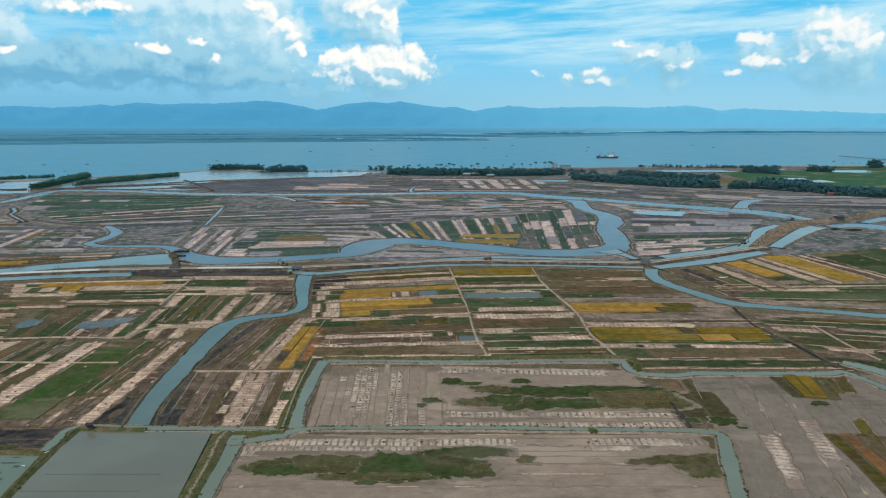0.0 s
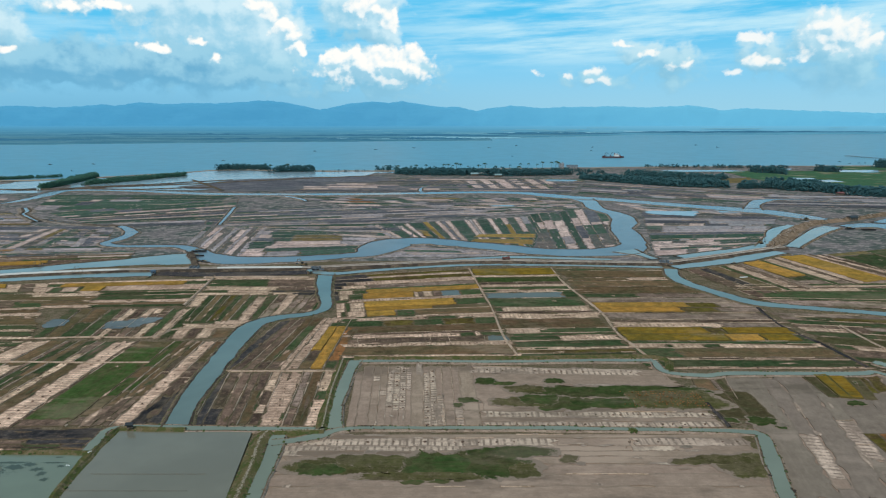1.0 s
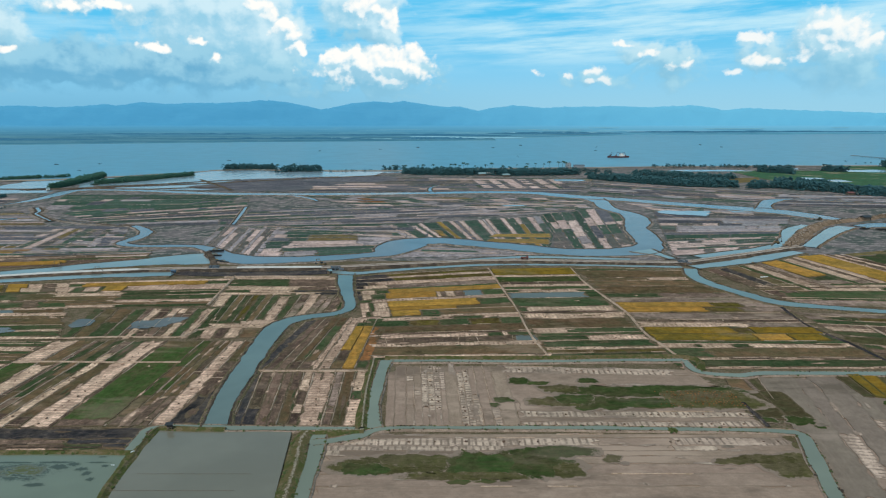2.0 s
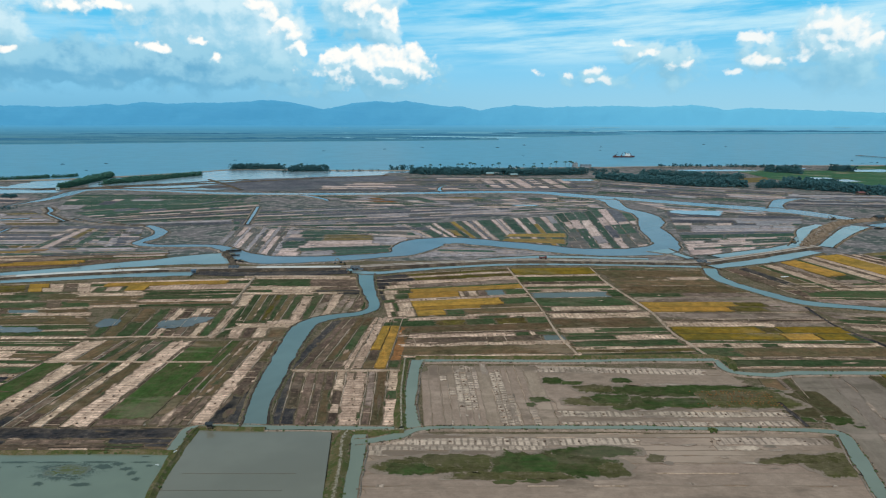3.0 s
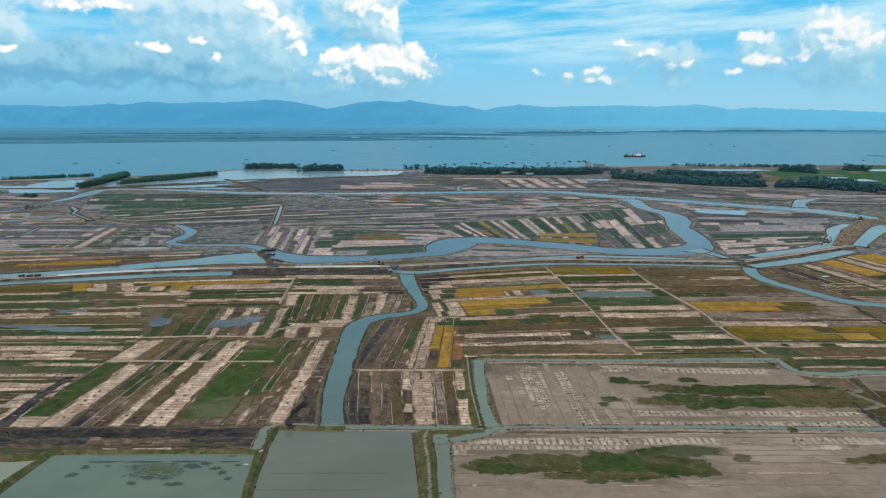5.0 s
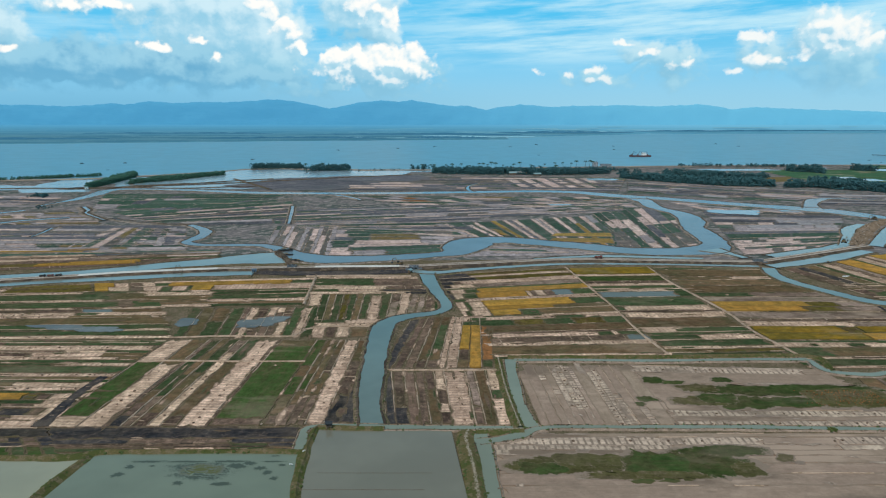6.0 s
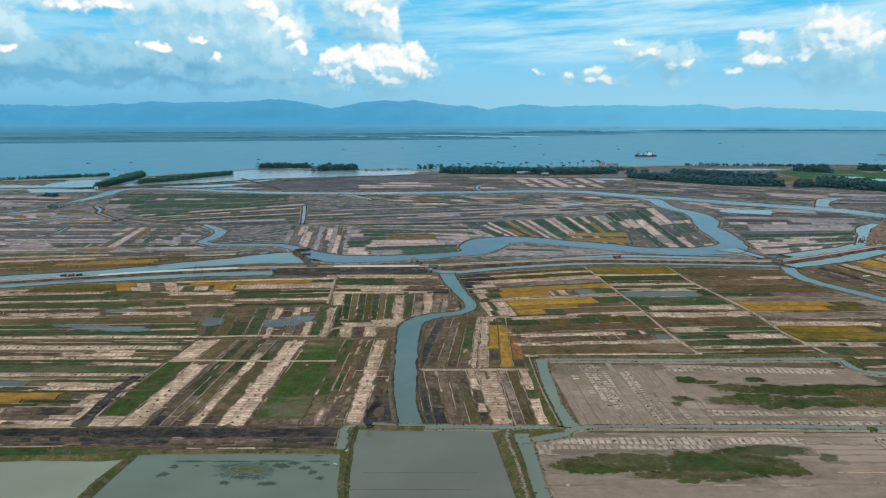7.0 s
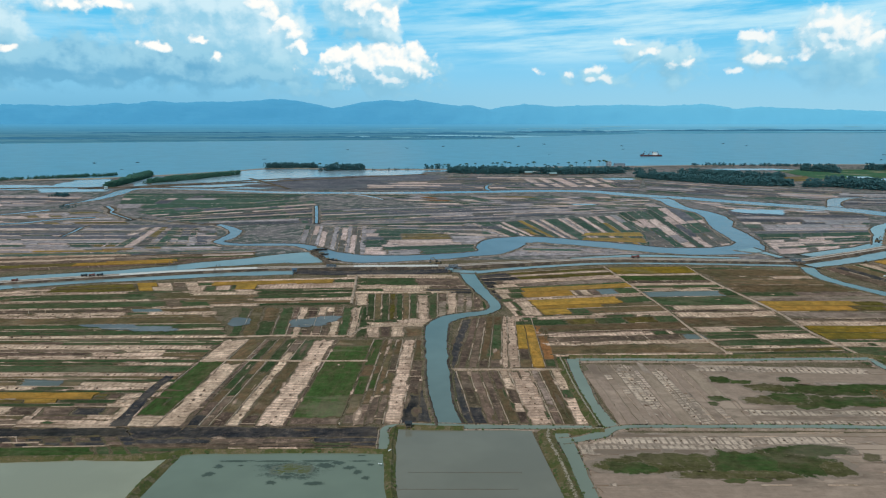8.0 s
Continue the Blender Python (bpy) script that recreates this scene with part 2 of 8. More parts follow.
SILT = (0.26, 0.186, 0.145)
CODES = {
    "t": earth("pale_dry_soil", (0.650, 0.435, 0.312), (0.372, 0.240, 0.168), (0.106, 0.068, 0.043), 0.5, 0.75, 0.5, wander=0.12, rim=(0.233, 0.155, 0.11), shared=0.15, comb=0.7),
    "p": earth("dull_pink_soil", (0.286, 0.198, 0.155), (0.153, 0.104, 0.0774), (0.0954, 0.0675, 0.0495), 0.5, 0.5, 0.5, wander=0.18),
    "s": earth("grey_silt", (0.263, 0.182, 0.135), (0.301, 0.212, 0.158), (0.204, 0.144, 0.108), 0.5, 0.3, 0.4, wander=0.04, rim=(0.242, 0.173, 0.128), weeds=(0.154, 0.11, 0.0825), bare=(0.39, 0.275, 0.206), shared=0.75, mottled=0.4),
    "q": earth("dull_grey_silt", (0.194, 0.145, 0.114), (0.227, 0.171, 0.133), (0.156, 0.116, 0.0902), 0.5, 0.3, 0.4, wander=0.05, rim=(0.181, 0.136, 0.106), weeds=(0.124, 0.0951, 0.0707), bare=(0.299, 0.221, 0.173), shared=0.75, mottled=0.4),
    "u": earth("pale_raked_silt", (0.522, 0.378, 0.287), (0.248, 0.178, 0.135), (0.174, 0.126, 0.0957), 0.40, 0.7, 0.35, wander=0.08, rim=(0.261, 0.188, 0.143), weeds=(0.217, 0.161, 0.122), bare=(0.4, 0.291, 0.222), shared=0.35, comb=0.9, mottled=0.4),
    "g": earth("pasture_grass", (0.040, 0.064, 0.027), (0.064, 0.066, 0.033), (0.15, 0.113, 0.077), 0.50, 0.35, 0.25, wander=0.18, shared=0.14),
    "G": earth("fresh_green_grass", (0.040, 0.070, 0.020), (0.066, 0.064, 0.028), (0.12, 0.09, 0.05), 0.45, 0.4, 0.3, wander=0.12, shared=0.2),
    "o": earth("olive_young_rice", (0.111, 0.088, 0.020), (0.0795, 0.053, 0.025), (0.212, 0.135, 0.055), 0.5, 0.4, 0.5, wander=0.2, shared=0.15),
    "y": earth("ripe_golden_rice", (0.40, 0.200, 0.042), (0.25, 0.142, 0.036), (0.127, 0.092, 0.03), 0.5, 0.35, 0.5, wander=0.15, rim=(0.254, 0.145, 0.04), shared=0.08),
    "Y": earth("ripening_green_gold_rice", (0.245, 0.135, 0.02), (0.150, 0.102, 0.022), (0.1, 0.0748, 0.025), 0.5, 0.35, 0.45, wander=0.14, rim=(0.11, 0.088, 0.03), shared=0.15),
    "e": earth("dark_olive_stubble", (0.088, 0.066, 0.034), (0.066, 0.060, 0.028), (0.15, 0.108, 0.072), 0.5, 0.35, 0.3, wander=0.18, shared=0.2),
    "b": earth("brown_stubble", (0.151, 0.0894, 0.05), (0.095, 0.0728, 0.038), (0.243, 0.154, 0.102), 0.5, 0.4, 0.3, wander=0.2, shared=0.26),
    "r": earth("reddish_stubble", (0.265, 0.115, 0.043), (0.148, 0.078, 0.036), (0.0742, 0.06, 0.026), 0.5, 0.4, 0.6, wander=0.12),
    "k": earth("dark_damp_soil", (0.0845, 0.0564, 0.0425), (0.16, 0.101, 0.0732), (0.384, 0.24, 0.175), 0.46, 0.45, 0.35, wander=0.25, shared=0.2),
    "d": earth("black_wet_mud", (0.031, 0.030, 0.033), (0.070, 0.057, 0.050), (0.19, 0.13, 0.10), 0.42, 0.45, 0.35, rough=0.8, wander=0.25, rim=(0.10, 0.076, 0.058), shared=0.08),
}
# lands north of the road: distance haze painted into cooler, greyer base colours
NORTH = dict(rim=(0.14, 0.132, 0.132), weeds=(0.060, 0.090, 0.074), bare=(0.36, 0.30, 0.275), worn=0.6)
HAZED = {
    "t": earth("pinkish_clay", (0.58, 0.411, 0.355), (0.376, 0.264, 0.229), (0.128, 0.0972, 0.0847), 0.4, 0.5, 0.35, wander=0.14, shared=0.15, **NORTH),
    "p": earth("hazed_dull_soil", (0.371, 0.303, 0.297), (0.221, 0.184, 0.182), (0.123, 0.108, 0.104), 0.5, 0.5, 0.4, wander=0.18, shared=0.3, **NORTH),
    "s": earth("hazed_grey_soil", (0.250, 0.226, 0.230), (0.303, 0.270, 0.270), (0.166, 0.154, 0.156), 0.5, 0.4, 0.4, wander=0.1, shared=0.3, **NORTH),
    # grass colour shifted towards the blue of distant haze
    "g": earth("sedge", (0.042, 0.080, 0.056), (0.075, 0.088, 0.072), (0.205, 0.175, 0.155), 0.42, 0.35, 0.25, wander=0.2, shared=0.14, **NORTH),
    "G": earth("hazed_fresh_grass", (0.040, 0.086, 0.058), (0.062, 0.086, 0.064), (0.13, 0.122, 0.092), 0.45, 0.4, 0.35, wander=0.15, shared=0.2, **NORTH),
    "b": earth("hazed_stubble", (0.143, 0.114, 0.101), (0.0862, 0.0878, 0.0768), (0.291, 0.243, 0.228), 0.5, 0.4, 0.35, wander=0.2, shared=0.25, **NORTH),
    "k": earth("hazed_damp_soil", (0.0739, 0.0752, 0.0876), (0.118, 0.111, 0.119), (0.291, 0.245, 0.238), 0.48, 0.4, 0.3, wander=0.25, shared=0.2, **NORTH),
    "d": earth("hazed_wet_mud", (0.045, 0.047, 0.055), (0.080, 0.076, 0.078), (0.17, 0.148, 0.138), 0.45, 0.45, 0.4, rough=0.8, wander=0.25, shared=0.15, **NORTH),
    "y": earth("hazed_ripe_rice", (0.33, 0.19, 0.055), (0.20, 0.135, 0.05), (0.11, 0.092, 0.045), 0.5, 0.3, 0.4, wander=0.15, shared=0.1, **NORTH),
    "o": earth("hazed_olive_rice", (0.20, 0.135, 0.055), (0.125, 0.095, 0.05), (0.08, 0.08, 0.05), 0.5, 0.3, 0.4, wander=0.15, shared=0.15, **NORTH),
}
# grass and damp ground that thin out into the silt
COVER = {
    "g": earth("grass_on_silt", (0.040, 0.058, 0.018), (0.064, 0.060, 0.026), (0.13, 0.10, 0.06), 0.42, 0.3, 0.25, wander=0.1, rim=SILT, bare=SILT, shared=0.2),
    "G": earth("fresh_grass_on_silt", (0.036, 0.062, 0.018), (0.056, 0.060, 0.024), (0.10, 0.09, 0.04), 0.42, 0.3, 0.3, wander=0.1, rim=(0.085, 0.078, 0.035), bare=SILT, shared=0.2),
    "o": earth("weeds_on_silt", (0.072, 0.064, 0.025), (0.10, 0.078, 0.042), (0.17, 0.13, 0.085), 0.5, 0.3, 0.4, wander=0.1, rim=SILT, bare=SILT, shared=0.2),
    "k": earth("damp_silt", (0.15, 0.115, 0.088), (0.19, 0.145, 0.112), (0.10, 0.078, 0.06), 0.5, 0.3, 0.3, wander=0.1, rim=SILT, weeds=SILT, bare=SILT, shared=0.4),
    "t": earth("dry_silt", (0.37, 0.278, 0.214), (0.30, 0.226, 0.174), (0.22, 0.168, 0.13), 0.5, 0.4, 0.3, wander=0.06, rim=SILT, weeds=SILT, bare=SILT, shared=0.4),
}


def water(name, tint, rough=0.08, waves=0.25, scale=0.6, murk=0.06, gloss=0.5, weed=None):
    m, g = start(name)
    p = g.add("ShaderNodeNewGeometry").outputs["Position"]
    tone = g.noise(g.vec("MULTIPLY", p, (1, 1, 0.1)), 0.02, 4.0, 0.6)
    colour = g.mix(g.ramp(tone, 0.35, 0.65), tint, tuple(c * (1 - murk * 3) for c in tint))
    if weed:
        border = g.add("ShaderNodeAttribute")
        border.attribute_name = "rim"
        at = border.outputs["Fac"]
        torn = g.math("ADD", g.math("MULTIPLY", g.math("SUBTRACT", g.noise(p, 0.5, 6.0, 0.7), 0.5), 1.3), g.math("SUBTRACT", g.noise(p, 2.2, 3.0, 0.6), 0.5))
        colour = g.mix(g.ramp(g.math("ADD", at, torn), 0.35, 0.95, 0.95, 0.0), colour, weed)
    ripples = g.noise(g.vec("MULTIPLY", p, (1.0, 1.6, 1.0)), scale, 3.0, 0.6)
    return finish(m, g, colour, rough, bump(g, ripples, waves, 0.15), spec=gloss, IOR=1.33)


SEA = water("sea_water", (0.066, 0.228, 0.318), 0.34, 0.5, 0.15, gloss=0.42)
RIVER = water("river_water", (0.118, 0.150, 0.176), 0.16, 0.25, 0.5, gloss=0.14)
POND = water("pond_water", (0.180, 0.165, 0.125), 0.14, 0.12, 0.5, gloss=0.28)
SUNK = water("sunken_weed", (0.158, 0.180, 0.130), 0.14, 0.12, 0.5, gloss=0.28, weed=(0.045, 0.055, 0.036))
AFLOAT = water("floating_weed", (0.12, 0.12, 0.085), 0.2, 0.12, 0.5, gloss=0.26, weed=(0.085, 0.082, 0.014))
POND_PALE = water("pale_pond_water", (0.29, 0.275, 0.19), 0.14, 0.12, 0.5, gloss=0.28)
CANAL = water("canal_water", (0.195, 0.215, 0.165), 0.16, 0.15, 0.6, gloss=0.11)
LAGOON = water("lagoon_water", (0.23, 0.30, 0.335), 0.2, 0.15, 0.4, gloss=0.40)
POND_TEAL = water("weedy_pond_water", (0.158, 0.180, 0.130), 0.14, 0.12, 0.5, gloss=0.28)
ROADSIDE = water("roadside_water", (0.19, 0.225, 0.21), 0.14, 0.2, 0.6, gloss=0.20)
PUDDLE = water("shallow_water", (0.185, 0.178, 0.168), 0.25, 0.2, 0.8, 0.16, gloss=0.07, weed=(0.105, 0.108, 0.088))
CODES["w"], HAZED["w"] = PUDDLE, LAGOON
CODES["m"] = earth("bright_meadow", (0.042, 0.106, 0.056), (0.060, 0.116, 0.062), (0.10, 0.12, 0.06), 0.4, 0.2, 0.2, wander=0.1)


def terrain(name, cols, scale, flecks=0.6, rough=0.95):
    """Mixed land by world place: three tones in patches."""
    m, g = start(name)
    p = g.add("ShaderNodeNewGeometry").outputs["Position"]
    a, b, c = (g.noise(p, s * scale, 5.0, 0.6) for s in (1.0, 4.3, 22.0))
    colour = g.mix(g.ramp(a, 0.45, 0.55), cols[0], cols[1])
    colour = g.mix(g.math("MULTIPLY", g.ramp(b, 0.50, 0.58), 0.8), colour, cols[2])
    colour = g.mix(g.math("MULTIPLY", g.ramp(c, 0.51, 0.59), flecks), colour, cols[3])
    return finish(m, g, colour, rough, bump(g, c, 0.6, 0.3), spec=0.0)


# ground colours cooled too, with distance haze mixed in
LAND = terrain("fallow_land", ((0.165, 0.142, 0.137), (0.080, 0.094, 0.082), (0.30, 0.248, 0.228), (0.080, 0.078, 0.075)), 0.03)
BUND = terrain("trodden_bund", ((0.403, 0.285, 0.21), (0.329, 0.23, 0.165), (0.233, 0.165, 0.11), (0.488, 0.35, 0.265)), 0.06)
BASE = terrain("weedy_soil", ((0.150, 0.110, 0.074), (0.102, 0.082, 0.048), (0.074, 0.068, 0.034), (0.25, 0.178, 0.126)), 0.09)
BANK = terrain("river_mud_bank", ((0.058, 0.045, 0.036), (0.10, 0.074, 0.056), (0.17, 0.125, 0.092), (0.036, 0.03, 0.025)), 0.05)
MARGIN = terrain("bank_verge", ((0.23, 0.18, 0.15), (0.15, 0.118, 0.095), (0.33, 0.265, 0.225), (0.085, 0.078, 0.055)), 0.04)
GRASSY = terrain("grassy_bank", ((0.075, 0.08, 0.028), (0.12, 0.095, 0.045), (0.17, 0.125, 0.078), (0.05, 0.058, 0.022)), 0.12)
CREEK = water("creek_water", (0.135, 0.172, 0.155), 0.13, 0.2, 0.5, gloss=0.18)
PALE = terrain("pale_earth_road", ((0.40, 0.325, 0.275), (0.34, 0.27, 0.225), (0.47, 0.40, 0.35), (0.27, 0.215, 0.178)), 0.05, 0.4)
SIDE = terrain("embankment_slope", ((0.223, 0.152, 0.108), (0.143, 0.10, 0.068), (0.307, 0.212, 0.152), (0.0901, 0.072, 0.038)), 0.08)
SILTY = terrain("silty_verge", ((0.30, 0.218, 0.168), (0.24, 0.174, 0.134), (0.36, 0.262, 0.20), (0.15, 0.118, 0.08)), 0.12)
SAND = terrain("beach_sand", ((0.34, 0.27, 0.21), (0.28, 0.22, 0.17), (0.22, 0.18, 0.14), (0.38, 0.31, 0.25)), 0.02)


# ---- mesh helpers ----
def mesh_of(name, verts, faces, material, smooth=False):
    me = bpy.data.meshes.new(name)
    me.from_pydata([tuple(v) for v in verts], [], faces)
    me.materials.append(material)
    if smooth:
        me.shade_smooth()
    me.update()
    return me


def lay(name, verts, faces, material, parent=None, label="", smooth=False):
    ob = new(name, mesh_of(name, verts, faces, material, smooth))
    if parent:
        ob.parent = parent
    if label:
        ob["label"] = label
    return ob


def rimmed(ob, values):
    """Store how near each vertex lies to the rim of its patch: 1 on the rim."""
    ob.data.attributes.new("rim", "FLOAT", "POINT").data.foreach_set("value", values)
    return ob


def smooth_line(pts, step=6.0):
    """Catmull-Rom through the points, in steps of some metres."""
    P = [np.array(p, float) for p in pts]
    P = [2 * P[0] - P[1]] + P + [2 * P[-1] - P[-2]]
    out = []
    for a, b, c, d in zip(P, P[1:], P[2:], P[3:]):
        n = max(2, int(np.linalg.norm((c - b)[:2]) / step))
        for i in range(n):
            s = i / n
            out.append(0.5 * (2 * b + (c - a) * s + (2 * a - 5 * b + 4 * c - d) * s * s + (3 * b - a - 3 * c + d) * s ** 3))
    out.append(P[-2])
    return out


def ribbon(pts, profile, wobble=0.0, seed=0):
    """Vertices and faces of a strip along pts (x, y, width). profile: rows of (share of the half width, metres added, height)."""
    rnd = random.Random(seed)
    verts, faces, n = [], [], len(profile)
    for i, p in enumerate(pts):
        a, b = pts[max(0, i - 1)], pts[min(len(pts) - 1, i + 1)]
        d = (b - a)[:2]
        d = d / (np.linalg.norm(d) + 1e-9)
        side = np.array((d[1], -d[0]))
        left, right = (1.5 * wobble * noise.noise((p[0] * 0.14, p[1] * 0.14, seed * 0.37 + s)) for s in (0, 50))
        for share, extra, z in profile:
            off = share * abs(p[2]) / 2 + extra + (right if share > 0 else left if share < 0 else 0)
            verts.append((p[0] + side[0] * off, p[1] + side[1] * off, z))
        if i:
            for k in range(n - 1):
                j = (i - 1) * n + k
                faces.append((j, j + 1, j + n + 1, j + n))
    return verts, faces


LEVEL = [0.60]


def channel(pts, name, label, bank=4.0):
    """Water between low banks; bank: width of the mud on each side. The edges wander and crumble."""
    line = smooth_line(pts, 2.0 if bank < 4 else 4.0)
    seed = int(abs(pts[0][0] * 7 + pts[0][1]))
    for i, p in enumerate(line):
        p[2] = abs(p[2]) * (1 + 0.16 * noise.noise((p[0] * 0.09, p[1] * 0.09, seed)) + 0.10 * noise.noise((p[0] * 0.3, p[1] * 0.3, seed)))
    near = pts[0][1] < 480 and name == "creek" or "between fields" in label
    mat = CREEK if near else CANAL if "green-grey" in label else ROADSIDE if "blue-green" in label or name == "pool" else RIVER
    thing = tagged(new(name), label, name, kind="structure")
    LEVEL[0] += 0.006
    v, f = ribbon(line, [(-1, 0.15, LEVEL[0]), (1, -0.15, LEVEL[0])], 0.3, seed)
    lay("water", v, f, mat, thing)
    near = pts[0][1] < 478
    bank *= 0.7
    for s in (-1, 1):
        high = 0.85 + 0.1 * min(1.0, bank / 3)
        prof = [(s, -0.5 * s, 0.3), (s, 0.25 * s, high), (s, 0.4 * bank * s, 0.78)]
        v, f = ribbon(line, prof if s > 0 else prof[::-1], 0.08 * bank + 0.2, seed + s)
        lay("bank", v, f, BANK if bank > 1.2 else SIDE, thing)
        prof = [(s, 0.4 * bank * s, 0.775), (s, 0.7 * bank * s, 0.6), (s, bank * s, 0.12)]
        v, f = ribbon(line, prof if s > 0 else prof[::-1], 0.08 * bank + 0.2, seed + s)
        lay("verge", v, f, SILTY if bank < 1.0 else BASE if near else MARGIN if bank >= 2.8 else SIDE, thing)
    BANKSIDE.append((thing, line, bank))
    return thing


BANKSIDE = []


def lane(pts):
    v, f = ribbon(smooth_line(pts, 4.0), [(-1, -0.4, 0.2), (-1, 0, 0.75), (1, 0, 0.75), (1, 0.4, 0.2)], 0.25, int(abs(pts[0][0])))
    tagged(lay("farm_lane", v, f, BUND), "narrow pale trodden earth lane between the paddies", "lane", kind="structure")


def ditch(pts):
    v, f = ribbon(smooth_line(pts, 4.0), [(-1, -0.8, 0.3), (-1, 0, 0.7), (-0.5, 0, 0.5), (0.5, 0, 0.5), (1, 0, 0.7), (1, 0.8, 0.3)], 0.5, int(abs(pts[0][0])))
    tagged(lay("drain", v, f, CODES["d"]), "dark muddy drain running between fields", "drain", kind="structure")


def dyke(pts, rubble):
    line = smooth_line(pts, 3.0)
    v, f = ribbon(line, [(-1, -1.0, 0.3), (-0.7, 0, 1.0), (-0.25, 0, 1.5), (0.25, 0, 1.5), (0.7, 0, 1.0), (1, 1.0, 0.3)], 0.45, int(abs(pts[0][1])))
    ob = tagged(lay("dyke", v, f, GRASSY if pts[0][1] < 478 else BANK), "low grassy earth dyke beside the water", "dyke", kind="structure")
    DYKES.append((ob, line, rubble))


DYKES = []


def pond(c, label):
    c = [Vector((*p, 0)) for p in c]
    n, verts, faces = 12, [], []
    for i in range(n + 1):
        for j in range(n + 1):
            p = c[0].lerp(c[1], j / n).lerp(c[3].lerp(c[2], j / n), i / n)
            verts.append((p.x, p.y, 0.58))
    for i in range(n):
        for j in range(n):
            k = i * (n + 1) + j
            faces.append((k, k + n + 1, k + n + 2, k + 1))
    tagged(lay("pond", verts, faces, POND_PALE if "pale" in label else POND_TEAL if "weed" in label else POND), label, "pond", kind="structure")


def auto_rows(n, letters, seed, m):
    """Rows of plots drawn from some kinds of land, seeded."""
    rnd = random.Random(seed)
    rows = []
    for i in range(n):
        s = ""
        main = rnd.choice(letters)
        while len(s) < m:
            s += (main if rnd.random() < 0.45 else rnd.choice(letters)) * rnd.choice((2, 3, 5, 8))
            s += "|" if rnd.random() < 0.3 else ""
        rows.append((rnd.choice((0.5, 0.8, 1.0, 1.5)), s))
    return rows


def corner(c, u, v):
    a = [c[0][i] + (c[1][i] - c[0][i]) * u for i in (0, 1)]
    b = [c[3][i] + (c[2][i] - c[3][i]) * u for i in (0, 1)]
    return np.array([a[i] + (b[i] - a[i]) * v for i in (0, 1)])


def plot(c, u0, u1, v0, v1, code, parent, z, rnd, gap):
    """One plot of land, a low slab with uneven edges."""
    mid = corner(c, (u0 + u1) / 2, (v0 + v1) / 2)
    ax = corner(c, u1, (v0 + v1) / 2) - corner(c, u0, (v0 + v1) / 2)
    length = float(np.linalg.norm(ax))
    ang = math.atan2(ax[1], ax[0])
    deep = float(np.linalg.norm(corner(c, (u0 + u1) / 2, v1) - corner(c, (u0 + u1) / 2, v0)))
    if length < 1.5 or deep < 0.8:
        return
    gap *= {"s": 0.1, "q": 0.1, "u": 0.2, "t": 0.55, "g": 0.7, "G": 0.5}.get(code, 0.85) * rnd.choice((0.3, 0.8, 1.0, 1.6))
    gu, gv = min(gap, length * 0.2) / length, min(gap, deep * 0.22) / deep
    du, dv = (u1 - u0), (v1 - v0)
    u0, u1, v0, v1 = u0 + du * gu / 2, u1 - du * gu / 2, v0 + dv * gv / 2, v1 - dv * gv / 2
    n = max(2, min(26, int(length / 3.2)))
    tidy = 0.35 if code in "yYG" else 1.0
    rough, ragged = min(0.9, deep * 0.11) * tidy, min(2.2, length * 0.06) * tidy
    side = max(2, min(8, int(deep / 1.6)))
    rim = [(corner(c, u0 + (u1 - u0) * i / n, v0), 0) for i in range(n)] + [(corner(c, u1, v0 + (v1 - v0) * i / side), 1) for i in range(side)]
    rim += [(corner(c, u1 + (u0 - u1) * i / n, v1), 0) for i in range(n)] + [(corner(c, u0, v1 + (v0 - v1) * i / side), 1) for i in range(side)]
    ca, sa = math.cos(-ang), math.sin(-ang)
    top = []
    for p, end in rim:
        q = p - mid
        jx, jy = (rnd.uniform(-ragged, ragged), rnd.uniform(-0.2, 0.2)) if end else (rnd.uniform(-0.5, 0.5), rnd.uniform(-rough, rough))
        top.append((q[0] * ca - q[1] * sa + jx, q[0] * sa + q[1] * ca + jy))
    k = len(top)
    if sum(top[i][0] * top[(i + 1) % k][1] - top[(i + 1) % k][0] * top[i][1] for i in range(k)) < 0:
        top.reverse()
    lift = z + rnd.uniform(0.0, 0.08) + ((0.35 if mid[1] < 478 else 0.2) if code in "yY" else 0.0)
    inset = min(2.4, 0.14 * deep, 0.3 * length) if mid[1] > 478 else min(1.1, 0.2 * deep, 0.3 * length)
    sx, sy = 1 - 2 * inset / length, 1 - 2 * inset / deep
    verts = [(x, y, lift) for x, y in top] + [(x, y, 0.05) for x, y in top] + [(x * sx, y * sy, lift) for x, y in top]
    faces = [tuple(range(2 * k, 3 * k))] + [(i, (i + 1) % k, 2 * k + (i + 1) % k, 2 * k + i) for i in range(k)] + [(i, k + i, k + (i + 1) % k, (i + 1) % k) for i in range(k)]
    # plots beyond the road take the haze-tinted colours
    kinds = HAZED if mid[1] > 478 and code in HAZED else CODES
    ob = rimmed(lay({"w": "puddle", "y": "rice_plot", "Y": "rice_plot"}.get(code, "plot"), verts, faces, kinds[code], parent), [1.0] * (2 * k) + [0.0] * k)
    ob.matrix_local = pose(mid[0], mid[1], 0, 0, 0, math.degrees(ang))


FIELDS = []


